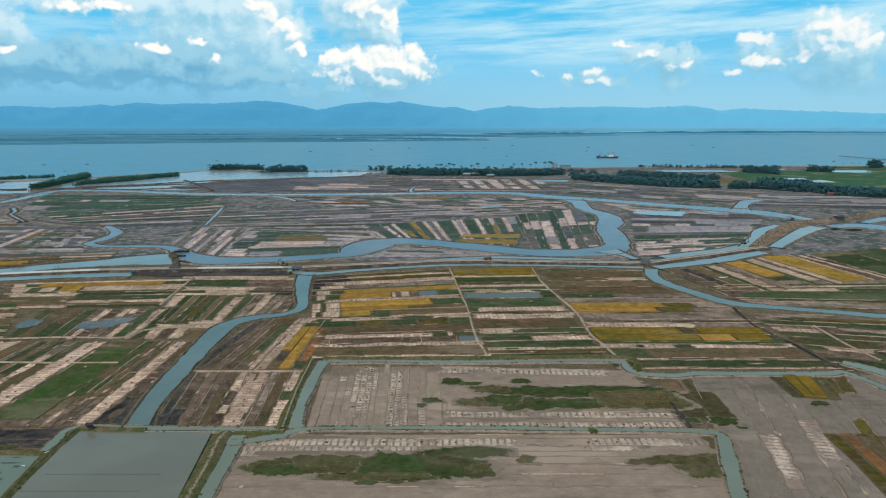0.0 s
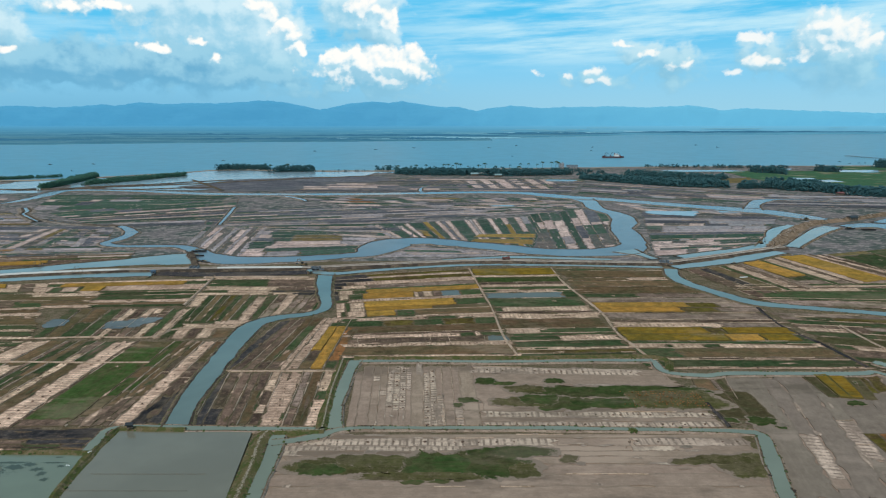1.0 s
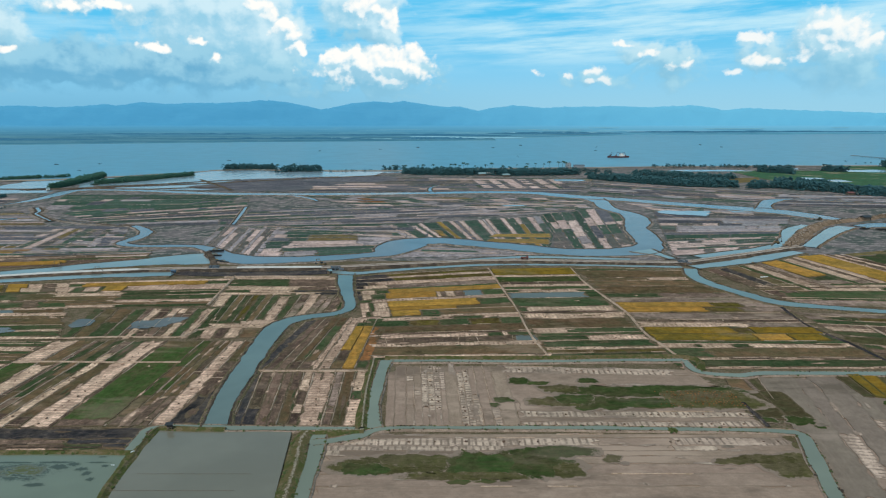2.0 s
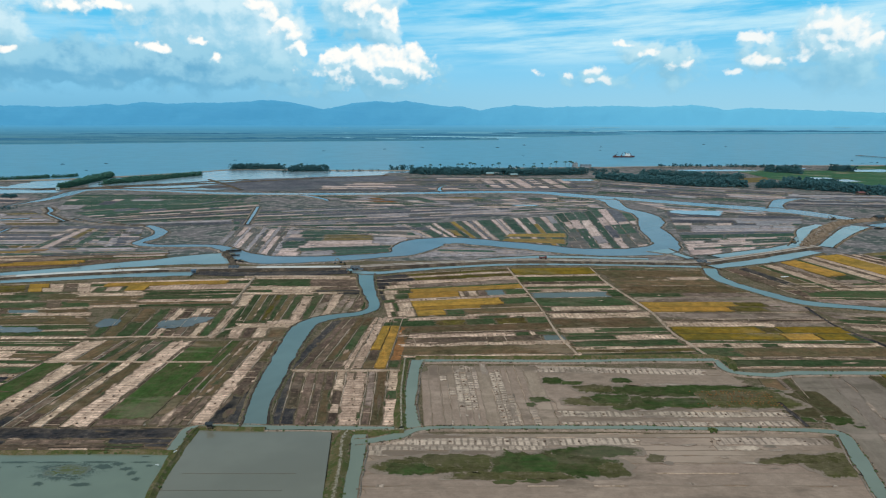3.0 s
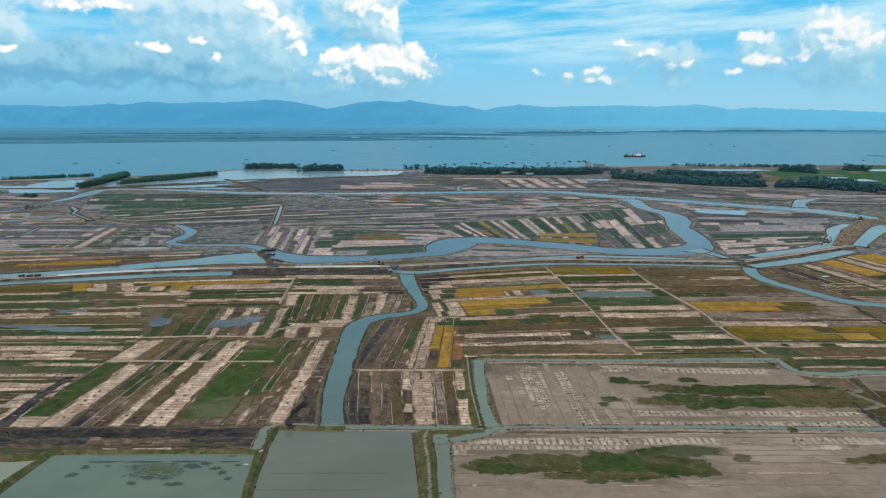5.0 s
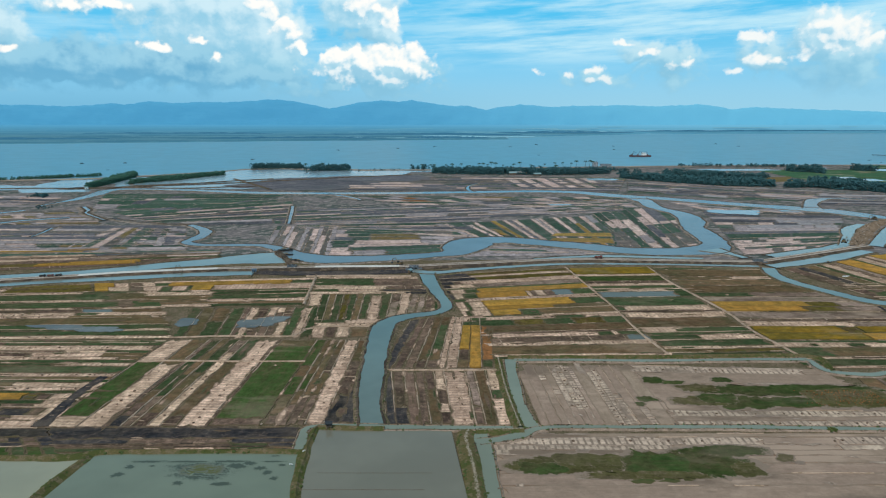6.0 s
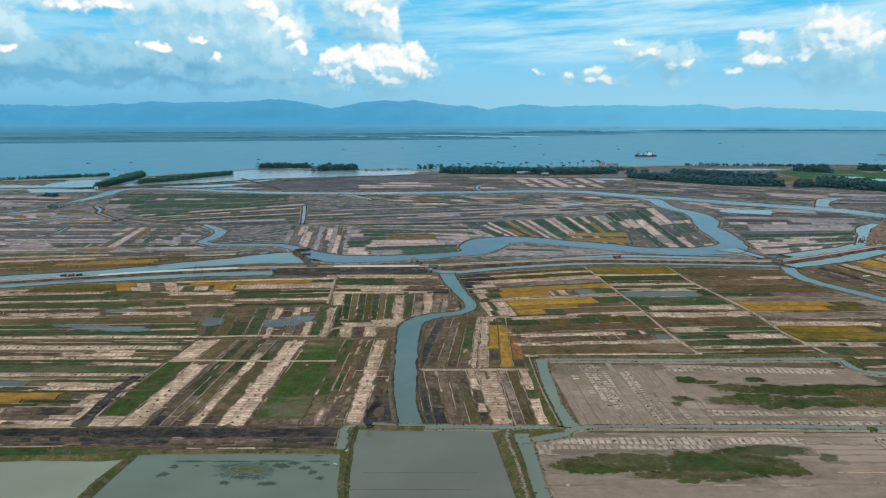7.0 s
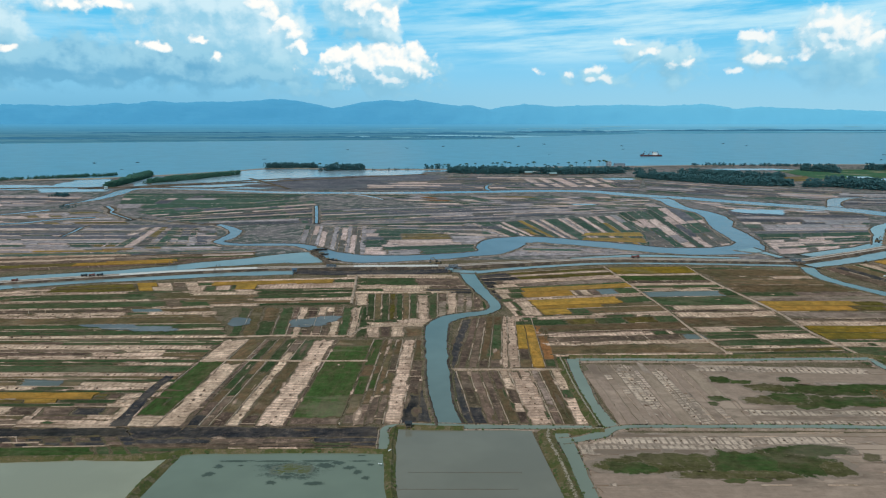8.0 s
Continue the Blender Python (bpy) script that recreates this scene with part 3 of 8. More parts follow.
def field(c, rows, label, gap=0.9):
    """A block of paddies: rows of plots, each row a width and a string of kinds of land."""
    rnd = random.Random(label)
    n, verts, faces = 6, [], []
    for i in range(n + 1):
        for j in range(n + 1):
            verts.append((*corner(c, j / n, i / n), 0.12))
    for i in range(n):
        for j in range(n):
            k = i * (n + 1) + j
            faces.append((k, k + n + 1, k + n + 2, k + 1))
    silty = sum(s.count("s") + s.count("q") for w, s in rows) > 0.4 * sum(len(s) for w, s in rows)
    ob = tagged(lay("paddy_block", verts, faces, CODES["s"] if silty else BASE), label, "paddy", group="paddies", kind="structure")
    total, v = sum(w for w, s in rows), 0.0
    for w, s in rows:
        count = len(s.replace("|", ""))
        u, i, h = 0.0, 0, w / total
        bits = [[]]
        for ch in s:
            if ch == "|" or (bits[-1] and bits[-1][-1] != ch):
                bits.append([])
            if ch != "|":
                bits[-1].append(ch)
        for b in bits:
            if b:
                d = len(b) / count
                plot(c, u, u + d, v, v + h, b[0], ob, 0.25, rnd, gap)
                u += d
        v += h
    FIELDS.append((ob, c, rows))
    bunds(ob, c, rows, rnd)
    smears(ob, c, rows, rnd)
    return ob


def ridge_bits(spans, rnd):
    """Low broken ridges between pairs of points: vertices and faces."""
    verts, faces = [], []
    for a, b, wide, high in spans:
        d = b - a
        ln = float(np.linalg.norm(d))
        if ln < 0.5:
            continue
        d = d / ln
        nrm = np.array((-d[1], d[0]))
        steps = max(1, int(ln / 4))
        for i in range(steps + 1):
            p = a + d * ln * i / steps + nrm * rnd.uniform(-0.15, 0.15)
            w = wide * rnd.uniform(0.6, 1.3)
            verts += [(*(p - nrm * w), 0.2), (*(p - nrm * w * 0.4), high), (*(p + nrm * w * 0.4), high), (*(p + nrm * w), 0.2)]
            if i:
                k = len(verts) - 8
                faces += [(k + j, k + 4 + j, k + 5 + j, k + 1 + j) for j in range(3)]
    return verts, faces


def bunds(ob, c, rows, rnd):
    """Earth bunds along the rows, broken here and there, and short ones across."""
    total, v, spans = sum(w for w, s in rows), 0.0, []
    every = "".join(s for w, s in rows)
    silty = every.count("s") + every.count("q") > 0.4 * len(every)
    muddy = every.count("d") + every.count("k") > 0.6 * len(every)
    for w, s in rows:
        codes, h = s.replace("|", ""), w / total
        ln = float(np.linalg.norm(corner(c, 1, v) - corner(c, 0, v)))
        u = 0.0
        while u < 1.0:
            d = rnd.uniform(6, 26) / ln
            if rnd.random() < (0.12 if silty else 0.42):
                spans.append((corner(c, u, v), corner(c, min(1, u + d), v), rnd.uniform(0.16, 0.34), rnd.uniform(0.42, 0.55)))
            u += d
        if rnd.random() < 0.6 and h * float(np.linalg.norm(corner(c, 0.5, 1) - corner(c, 0.5, 0))) < 9.0:
            step = rnd.uniform(4.5, 9.0) / ln
            u = step
            while u < 1.0:
                if codes[min(len(codes) - 1, int(u * len(codes)))] in "tku" and rnd.random() < 0.6:
                    spans.append((corner(c, u, v + 0.02 * h), corner(c, u + rnd.uniform(-0.1, 0.1) * step, v + h * rnd.choice((1.0, 1.0, 0.5))), rnd.uniform(0.12, 0.24), rnd.uniform(0.4, 0.5)))
                u += step * rnd.choice((1, 1, 2))
        v += h
    sv, sf = ridge_bits(spans, rnd)
    lay("bund", sv, sf, BANK if muddy else BUND, ob, "low dark mud bunds" if muddy else "low pale earth bunds")["kind"] = "stuff"


def smears(ob, c, rows, rnd):
    """Ragged patches of bare soil, damp earth and grass that blur the plots' edges."""
    total, v = sum(w for w, s in rows), 0.0
    silty = sum(s.count("s") + s.count("q") for w, s in rows) > 0.5 * sum(len(s) for w, s in rows)
    sheets = {code: ([], []) for code in "tkgbu"}
    rims = {code: [] for code in sheets}
    kinds = {**CODES, **COVER} if silty else {**CODES, **HAZED} if corner(c, 0.5, 0.5)[1] > 478 else CODES
    width = float(np.linalg.norm(corner(c, 1, 0.5) - corner(c, 0, 0.5)))
    depth = float(np.linalg.norm(corner(c, 0.5, 1) - corner(c, 0.5, 0)))
    ax = corner(c, 1, 0.5) - corner(c, 0, 0.5)
    ax = ax / np.linalg.norm(ax)
    ay = np.array((-ax[1], ax[0]))
    count = int(min(900, width * depth / (60 if not silty else 200)))
    for i in range(count):
        j = rnd.randrange(len(rows))
        v0 = sum(w for w, s in rows[:j]) / total
        vv = v0 + rows[j][0] / total * rnd.choice((0.0, 0.0, 1.0, rnd.random()))
        u = rnd.random()
        p = corner(c, u, vv)
        codes = rows[j][1].replace("|", "")
        near = codes[min(len(codes) - 1, int(u * len(codes)))]
        code = rnd.choice({"t": "kbgt", "s": "tkut", "q": "tkku", "u": "tku", "g": "tbkg", "G": "gbt", "o": "gbt", "y": "gb", "b": "tkg", "k": "kkbt", "d": "kkb", "r": "bk"}.get(near, "tkg"))
        long, deep = rnd.uniform(0.8, 5.0), rnd.uniform(0.25, 1.1)
        if rnd.random() < 0.12:
            long, deep = long * 2, deep * 1.8
        verts, faces = sheets[code]
        k, n, z = len(verts), 11, 0.355 + rnd.random() * 0.05
        for q in range(n):
            a = 2 * math.pi * q / n
            r = rnd.uniform(0.45, 1.2)
            e = p + ax * (math.cos(a) * long * r) + ay * (math.sin(a) * deep * r)
            verts.append((e[0], e[1], z))
        verts.append((p[0], p[1], z + 0.03))
        rims[code] += [1.0] * n + [0.0]
        faces += [(k + q, k + (q + 1) % n, k + n) for q in range(n)]
    for code, (verts, faces) in sheets.items():
        if faces:
            m = lay({"t": "bare_patches", "u": "raked_patches", "k": "damp_patches", "g": "grass_patches", "b": "stubble_patches"}[code], verts, faces, kinds[code], ob, {"u": "ragged patches of raked silt", "t": "ragged patches of pale bare soil", "k": "ragged patches of dark damp soil", "g": "ragged patches of grass", "b": "ragged patches of stubble"}[code])
            rimmed(m, rims[code])["kind"] = "stuff"


def patch(c, code):
    rnd = random.Random(c[0][0])
    name, label, cat = {"w": ("shallow_pool", "shallow sheet of water on the mud", "pool"), "y": ("rice_field", "single golden ripe rice field", "paddy"),
                        "d": ("mud_flat", "dark bare wet mud flat", "mud"), "m": ("meadow", "broad bright green meadow by the shore", "meadow")}.get(code, ("stubble_field", "single stubble field with uneven edges", "paddy"))
    ob = tagged(new(name), label, cat, kind="structure")
    plot(c, 0, 1, 0, 1, code, ob, 0.42 if code == "w" else 0.36, rnd, 0.0)


# ---- ground, sea, far shore ----
def strip_sheet(name, edges, z, material, label, category):
    """A sheet between two lines of the same number of points."""
    near, far = edges
    k, n = len(near), 8
    verts, faces = [], []
    for i in range(n + 1):
        for a, b in zip(near, far):
            verts.append((a[0] + (b[0] - a[0]) * i / n, a[1] + (b[1] - a[1]) * i / n, z))
    for i in range(n):
        for j in range(k - 1):
            faces.append((i * k + j, i * k + j + 1, (i + 1) * k + j + 1, (i + 1) * k + j))
    return tagged(lay(name, verts, faces, material), label, category, kind="structure")


lay_ground = [[(-4950 + 9900 * j / 20, -800 + 5750 * i / 12, 0) for j in range(21)] for i in range(13)]
tagged(lay("ground", [p for r in lay_ground for p in r], [(i * 21 + j, i * 21 + j + 1, (i + 1) * 21 + j + 1, (i + 1) * 21 + j) for i in range(12) for j in range(20)], LAND),
       "flat fallow delta land of brown soil and thin grass", "ground", kind="structure")

south = [[(-900 + 1800 * j / 30, 60 + 408 * i / 8 - (22 if i == 8 else 0) * max(0.0, (-900 + 60 * j) / -900), 0.06) for j in range(31)] for i in range(9)]
tagged(lay("paddy_ground", [p for q in south for p in q], [(i * 31 + j, i * 31 + j + 1, (i + 1) * 31 + j + 1, (i + 1) * 31 + j) for i in range(8) for j in range(30)], BASE),
       "brown weedy soil between the paddies", "soil", kind="structure")

SHORE = [(-4900, 900), (-1500, 1010), (-740, 1056), (-500, 1192), (-425, 1279), (-280, 1262), (-120, 1255), (40, 1300), (250, 1330), (550, 1365), (840, 1382), (1400, 1400), (4900, 1420)]
shore = smooth_line([(x, y, 0) for x, y in SHORE], 30.0)
rs = random.Random(5)
shore = [(p[0], p[1] + rs.uniform(-5, 5)) for p in shore]
strip_sheet("sea", (shore, [(p[0], 4960) for p in shore]), 0.7, SEA, "broad pale blue-grey river mouth under a hazy sky", "water")
strip_sheet("beach", ([(x, y - 16 - rs.uniform(0, 10)) for x, y in shore], [(x, y + 4) for x, y in shore]), 0.8, SAND, "narrow strip of pale shore sand", "beach")


def blob(x, y, sx, sy, code, seed, z=0.415):
    """A ragged patch of one kind of cover, longest along x: a low sheet with an uneven outline."""
    n, top = 150, []
    amp = min(2.4, 0.42 * min(sx, sy)) if y < 478 else 0.3 * min(sx, sy)
    freq = 0.35 / max(0.5, amp)
    for i in range(n):
        a = 2 * math.pi * i / n
        ca, sa = math.cos(a), math.sin(a)
        px, py = sx * math.copysign(abs(ca) ** 0.62, ca), sy * math.copysign(abs(sa) ** 0.62, sa)
        jig = amp * (noise.noise((px * freq, py * freq, seed * 3.7)) + 0.6 * noise.noise((px * freq * 3, py * freq * 3, seed)))
        far = amp * 1.5 * noise.noise((px * freq * 0.7, py * freq * 0.7, seed * 1.9 + 9))
        top.append((px + ca * jig + far * 1.4, py + sa * jig))
    verts = [(p * k, q * k, z + seed * 0.0012 - d) for k, d in ((1.3, 0.06), (1.05, 0.0), (0.8, 0.0)) for p, q in top]
    faces = [tuple(range(2 * n, 3 * n))] + [(k * n + i, k * n + (i + 1) % n, (k + 1) * n + (i + 1) % n, (k + 1) * n + i) for k in (0, 1) for i in range(n)]
    name, label, cat = {"g": ("grass_patch", "ragged patch of short green grass on the silt", "grass"), "G": ("grass_patch", "ragged patch of fresh green grass on the silt", "grass"), "o": ("weed_patch", "olive-brown patch of low weeds on the silt", "weeds"),
                        "k": ("damp_patch", "dark damp patch in the silty field", "mud"), "t": ("dry_patch", "pale dry patch in the silty field", "soil"), "w": ("shallow_pool", "shallow pool of still water with a ragged edge", "pool")}[code]
    if code == "w":
        verts, faces = verts[n:], [tuple(range(n, 2 * n))] + [(i, (i + 1) % n, n + (i + 1) % n, n + i) for i in range(n)]
    ob = tagged(lay(name, verts, faces, (PUDDLE if y < 478 else LAGOON) if code == "w" else COVER[code] if y < 478 else HAZED.get(code, CODES[code])), label, cat, kind="structure")
    rimmed(ob, [0.65] * n + [0.8] * n if code == "w" else [1.0] * n + [0.5] * n + [0.0] * n)
    ob.matrix_world = pose(x, y, 0)


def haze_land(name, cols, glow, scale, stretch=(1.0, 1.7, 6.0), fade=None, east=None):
    """Far land with haze painted in: pale blue tones in flat streaks, plus a self-glow."""
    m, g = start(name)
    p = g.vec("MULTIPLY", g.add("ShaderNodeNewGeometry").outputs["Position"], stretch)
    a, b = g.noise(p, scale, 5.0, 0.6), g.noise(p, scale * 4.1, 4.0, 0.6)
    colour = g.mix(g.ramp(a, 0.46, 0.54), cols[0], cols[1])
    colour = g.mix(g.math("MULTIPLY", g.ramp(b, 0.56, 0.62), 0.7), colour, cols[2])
    # haze that thickens with distance, mixed into the colour by position
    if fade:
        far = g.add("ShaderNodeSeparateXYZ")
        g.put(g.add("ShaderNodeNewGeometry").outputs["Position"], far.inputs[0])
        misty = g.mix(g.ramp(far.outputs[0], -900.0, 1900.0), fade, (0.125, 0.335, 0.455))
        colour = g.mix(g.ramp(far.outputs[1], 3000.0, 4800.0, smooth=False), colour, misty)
    # paler haze towards the east, also mixed into the colour
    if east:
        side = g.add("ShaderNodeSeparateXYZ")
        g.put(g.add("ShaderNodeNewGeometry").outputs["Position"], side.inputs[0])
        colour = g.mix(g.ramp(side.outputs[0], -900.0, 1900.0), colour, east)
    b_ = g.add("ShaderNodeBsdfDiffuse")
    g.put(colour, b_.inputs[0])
    # emission added to lift the land as hazy air would
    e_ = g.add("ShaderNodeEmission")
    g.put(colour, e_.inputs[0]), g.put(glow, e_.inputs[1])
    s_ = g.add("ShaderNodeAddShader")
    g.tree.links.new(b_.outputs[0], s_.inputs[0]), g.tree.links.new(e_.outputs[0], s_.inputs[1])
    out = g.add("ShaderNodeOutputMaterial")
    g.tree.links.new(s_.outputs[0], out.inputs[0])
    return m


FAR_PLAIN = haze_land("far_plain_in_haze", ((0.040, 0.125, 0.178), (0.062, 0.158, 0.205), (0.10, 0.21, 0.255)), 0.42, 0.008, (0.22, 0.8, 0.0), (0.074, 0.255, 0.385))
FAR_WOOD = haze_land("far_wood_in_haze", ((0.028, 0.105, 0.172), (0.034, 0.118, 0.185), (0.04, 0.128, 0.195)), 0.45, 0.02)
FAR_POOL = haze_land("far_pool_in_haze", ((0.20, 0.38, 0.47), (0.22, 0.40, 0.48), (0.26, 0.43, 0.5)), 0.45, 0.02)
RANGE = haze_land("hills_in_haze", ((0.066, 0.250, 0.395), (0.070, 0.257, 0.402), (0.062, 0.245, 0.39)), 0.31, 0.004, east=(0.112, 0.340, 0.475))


def far_shore():
    edge = smooth_line([(x, y, 0) for x, y in [(-4900, 2150), (-2600, 2230), (-1600, 2330), (-1200, 2440), (-700, 2590), (-200, 2690), (120, 2760), (190, 2800), (60, 2900), (330, 3130), (640, 3330), (930, 3560), (1010, 3640), (1080, 3560), (1700, 3640), (2400, 3740), (4900, 3800)]], 90.0)
    rnd, n = random.Random(8), 24
    verts, faces, k = [], [], len(edge)
    for i in range(n + 1):
        s = i / n
        for p in edge:
            y = p[1] + (4900 - p[1]) * s + (rnd.uniform(-14, 14) if i < n else 0)
            z = 0.4 + 28 * s ** 1.6 + (1.2 if i else 0)
            verts.append((p[0] * (1 + 0.02 * s), y, z))
    for i in range(n):
        for j in range(k - 1):
            faces.append((i * k + j, i * k + j + 1, (i + 1) * k + j + 1, (i + 1) * k + j))
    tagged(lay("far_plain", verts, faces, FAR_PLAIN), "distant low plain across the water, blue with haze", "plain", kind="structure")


far_shore()


def far_strip(x0, x1, y, deep, high, material, name, label, category):
    """A long low strip of wood or water on the far plain."""
    rise = 0.4 + 28 * max(0.0, min(1.0, (y - 2750) / 2150)) ** 1.6 + 1.6
    n, verts, faces, rnd = 30, [], [], random.Random(int(x0 + y))
    for i in range(n + 1):
        s = i / n
        k = math.sin(math.pi * s) ** 0.5
        x, w, h = x0 + (x1 - x0) * s, deep * k * rnd.uniform(0.6, 1.3), high * k * rnd.uniform(0.6, 1.2)
        verts += [(x, y - w, rise - 1.0), (x, y - w * 0.8, rise + h), (x, y + w * 0.8, rise + h + 0.5), (x, y + w, rise - 1.0)]
    for i in range(n):
        faces += [(i * 4 + j, i * 4 + 4 + j, i * 4 + 5 + j, i * 4 + 1 + j) for j in range(3)]
    tagged(lay(name, verts, faces, material), label, category, kind="structure")


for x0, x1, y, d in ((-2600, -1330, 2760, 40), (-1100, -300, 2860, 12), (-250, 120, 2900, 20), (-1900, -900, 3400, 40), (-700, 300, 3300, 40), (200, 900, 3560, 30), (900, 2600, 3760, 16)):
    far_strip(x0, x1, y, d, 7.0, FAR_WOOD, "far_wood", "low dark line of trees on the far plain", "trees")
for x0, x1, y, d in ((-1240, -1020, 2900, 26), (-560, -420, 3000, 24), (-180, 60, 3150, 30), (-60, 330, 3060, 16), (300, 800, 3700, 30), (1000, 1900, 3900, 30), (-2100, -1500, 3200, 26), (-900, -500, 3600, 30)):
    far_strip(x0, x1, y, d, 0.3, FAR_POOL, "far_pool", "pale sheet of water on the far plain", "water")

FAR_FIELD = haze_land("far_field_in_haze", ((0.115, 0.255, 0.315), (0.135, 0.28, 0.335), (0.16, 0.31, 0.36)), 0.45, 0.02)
rf = random.Random(12)
for i in range(46):
    y = rf.uniform(2850, 4500)
    x = rf.uniform(-0.62, 0.62) * y if y > 3750 else rf.uniform(-0.62, 0.02) * y
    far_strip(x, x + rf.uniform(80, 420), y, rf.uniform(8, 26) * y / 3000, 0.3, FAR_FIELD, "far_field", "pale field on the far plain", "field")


def ridge(name, dist, crest, material, label, seed):
    """A range of hills: folded slopes under a crest line of (bearing as a slope, height)."""
    cols, rows = 560, 9
    xs, hs = [c[0] for c in crest], [c[1] for c in crest]
    verts, faces = [], []
    for i in range(cols + 1):
        q = -0.95 + 1.9 * i / cols
        top = float(np.interp(q, xs, hs))
        top += 4.0 * noise.noise((q * 60, seed, 0)) + 4.5 * noise.noise((q * 130, seed, 3)) + 3.2 * noise.noise((q * 330, seed, 3))
        for j in range(rows + 1):
            s = j / rows
            fold = 14 * (1 - s) * (noise.noise((q * 34, s * 2 + seed, 7)) + 0.5 * noise.noise((q * 90, s * 3, seed)) + 0.6)
            r = dist - 60 * (1 - s) - fold
            verts.append((-51 + q * r, r, max(-2.0, top * (1 - (1 - s) ** 1.5) - 2)))
    for i in range(cols):
        for j in range(rows):
            k = i * (rows + 1) + j
            faces.append((k, k + rows + 1, k + rows + 2, k + 1))
    tagged(lay(name, verts, faces, material, smooth=True), label, "hills", kind="structure")


CREST = [(-0.669, 165), (-0.636, 169), (-0.588, 167), (-0.547, 157), (-0.515, 165), (-0.482, 180), (-0.462, 169), (-0.427, 194), (-0.393, 180), (-0.356, 188), (-0.316, 186), 
         (-0.287, 194), (-0.255, 206), (-0.223, 196), (-0.194, 169), (-0.169, 141), (-0.15, 161), (-0.127, 184), (-0.091, 200), (-0.069, 188), (-0.051, 202), (-0.02, 176), 
         (0.004, 161), (0.032, 161), (0.054, 133), (0.077, 153), (0.105, 171), (0.15, 153), (0.183, 161), (0.215, 161), (0.251, 167), (0.296, 157), (0.332, 165), 
         (0.361, 172), (0.387, 157), (0.41, 137), (0.442, 153), (0.475, 145), (0.515, 137), (0.58, 129), (0.636, 118), (0.694, 114)]
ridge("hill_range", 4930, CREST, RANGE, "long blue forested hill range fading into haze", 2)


def plain(name, colour, rough=0.6, metal=0.0, vary=0.25):
    """Paint, metal or cloth with stains."""
    m, g = start(name)
    p = g.add("ShaderNodeTexCoord").outputs["Object"]
    n = g.noise(p, 0.8, 5.0, 0.6)
    return finish(m, g, g.mix(g.ramp(n, 0.35, 0.7), colour, tuple(c * (1 - vary) for c in colour)), rough, metal=metal)


# ---- fields, rivers, road: plan in metres ----
def embankment(pts):
    line = smooth_line(pts, 5.0)
    ob = tagged(new("embankment_road"), "raised earth embankment with a pale road on top", "road", kind="structure")
    v, f = ribbon(line, [(-1, -2.4, 0.3), (-1, 0, 1.7), (1, 0, 1.7), (1, 2.4, 0.3)], 0.35, 1)
    lay("slope", v, f, BANK, ob, "dark earth slopes")
    v, f = ribbon(line, [(-1, 0.2, 1.74), (-0.9, 0.2, 1.77), (0.9, -0.2, 1.77), (1, -0.2, 1.74)], 0.25, 2)
    lay("roadway", v, f, PALE, ob, "pale sandy roadway")
    v, f = ribbon(line, [(-0.25, 0, 1.775), (-0.15, 0, 1.79), (0.15, 0, 1.79), (0.25, 0, 1.775)], 0.4, 6)
    lay("crown", v, f, SIDE, ob, "brown strip between the wheel tracks")
    concrete = plain("fresh_concrete", (0.62, 0.565, 0.51), 0.8)
    for a, b in ((-165, -102), (-308, -222)):
        bright = [p for p in line if a < p[0] < b]
        v, f = ribbon(bright, [(-0.75, 0, 1.79), (-0.7, 0, 1.84), (0.7, 0, 1.84), (0.75, 0, 1.79)], 0.3, 3)
        lay("new_paving", v, f, concrete, ob, "bright new concrete paving")


# paddies south of the road, east of the creek
field([(-82.7, 419.8), (4.1, 440.9), (20.1, 268.8), (-54.9, 266.8)], [(0.0432, "ddddddddoooooooooooooooooooooooo"), (0.0276, "ddddddddtttttttttttttttttttttttt"), (0.0541, "dddddddddooooooooooooooooooooooo"), (0.0523, "dddkkttttttttttttttttttttttttttt"), (0.0498, "ddtttttppppppppppppppppppppppppp"), (0.024, "gggggggggggggggggggggggggggggggg"), (0.0547, "dtttgggyyyyyyyyyyyyyyyyyyyyyyyyy"), (0.0745, "dttgggyyyyyyyyyyytkttkkwwwwggggg"), (0.0348, "gggttttttttttttttttttttttttttttt"), (0.0745, "ttgtttyyyyyyyyyyyyyyyyyyyggggggg"), (0.0384, "ttgtttyyyyyyyyyyyyyybbbbbbbbbbbb"), (0.0607, "tgttttyyyyyyggggbbbbbbbbbbbbbbbb"), (0.018, "ttttggggggggggggtttttttttttttttt"), (0.0288, "ggggttttttttttttttggggggtttttttt"), (0.0607, "gggggggggooooooggggggooooooggggg"), (0.0625, "bbbbbbbbbbbbbbbbbbbbbbbbbbbbbbbb"), (0.0144, "kkkkkkkkkkkkkkkkkkkkkkkkkkkkkkkk"), (0.0342, "tttttttttttttttttttttttgggtggggg"), (0.0468, "kkkkkkkkkkkkkkkkkkkkkkkkkkkkwwww"), (0.0264, "tttttttttttttttttttttttttttttttt"), (0.0721, "bbbbbbbbbbbbbbbbbbbbbbbbbbbbbbbb"), (0.0162, "tttttttttttttttttttttttttttttttt"), (0.0312, "gggggggggggggggggggggggggggggggg")], 'strips of bare soil, stubble and golden rice beside the creek')
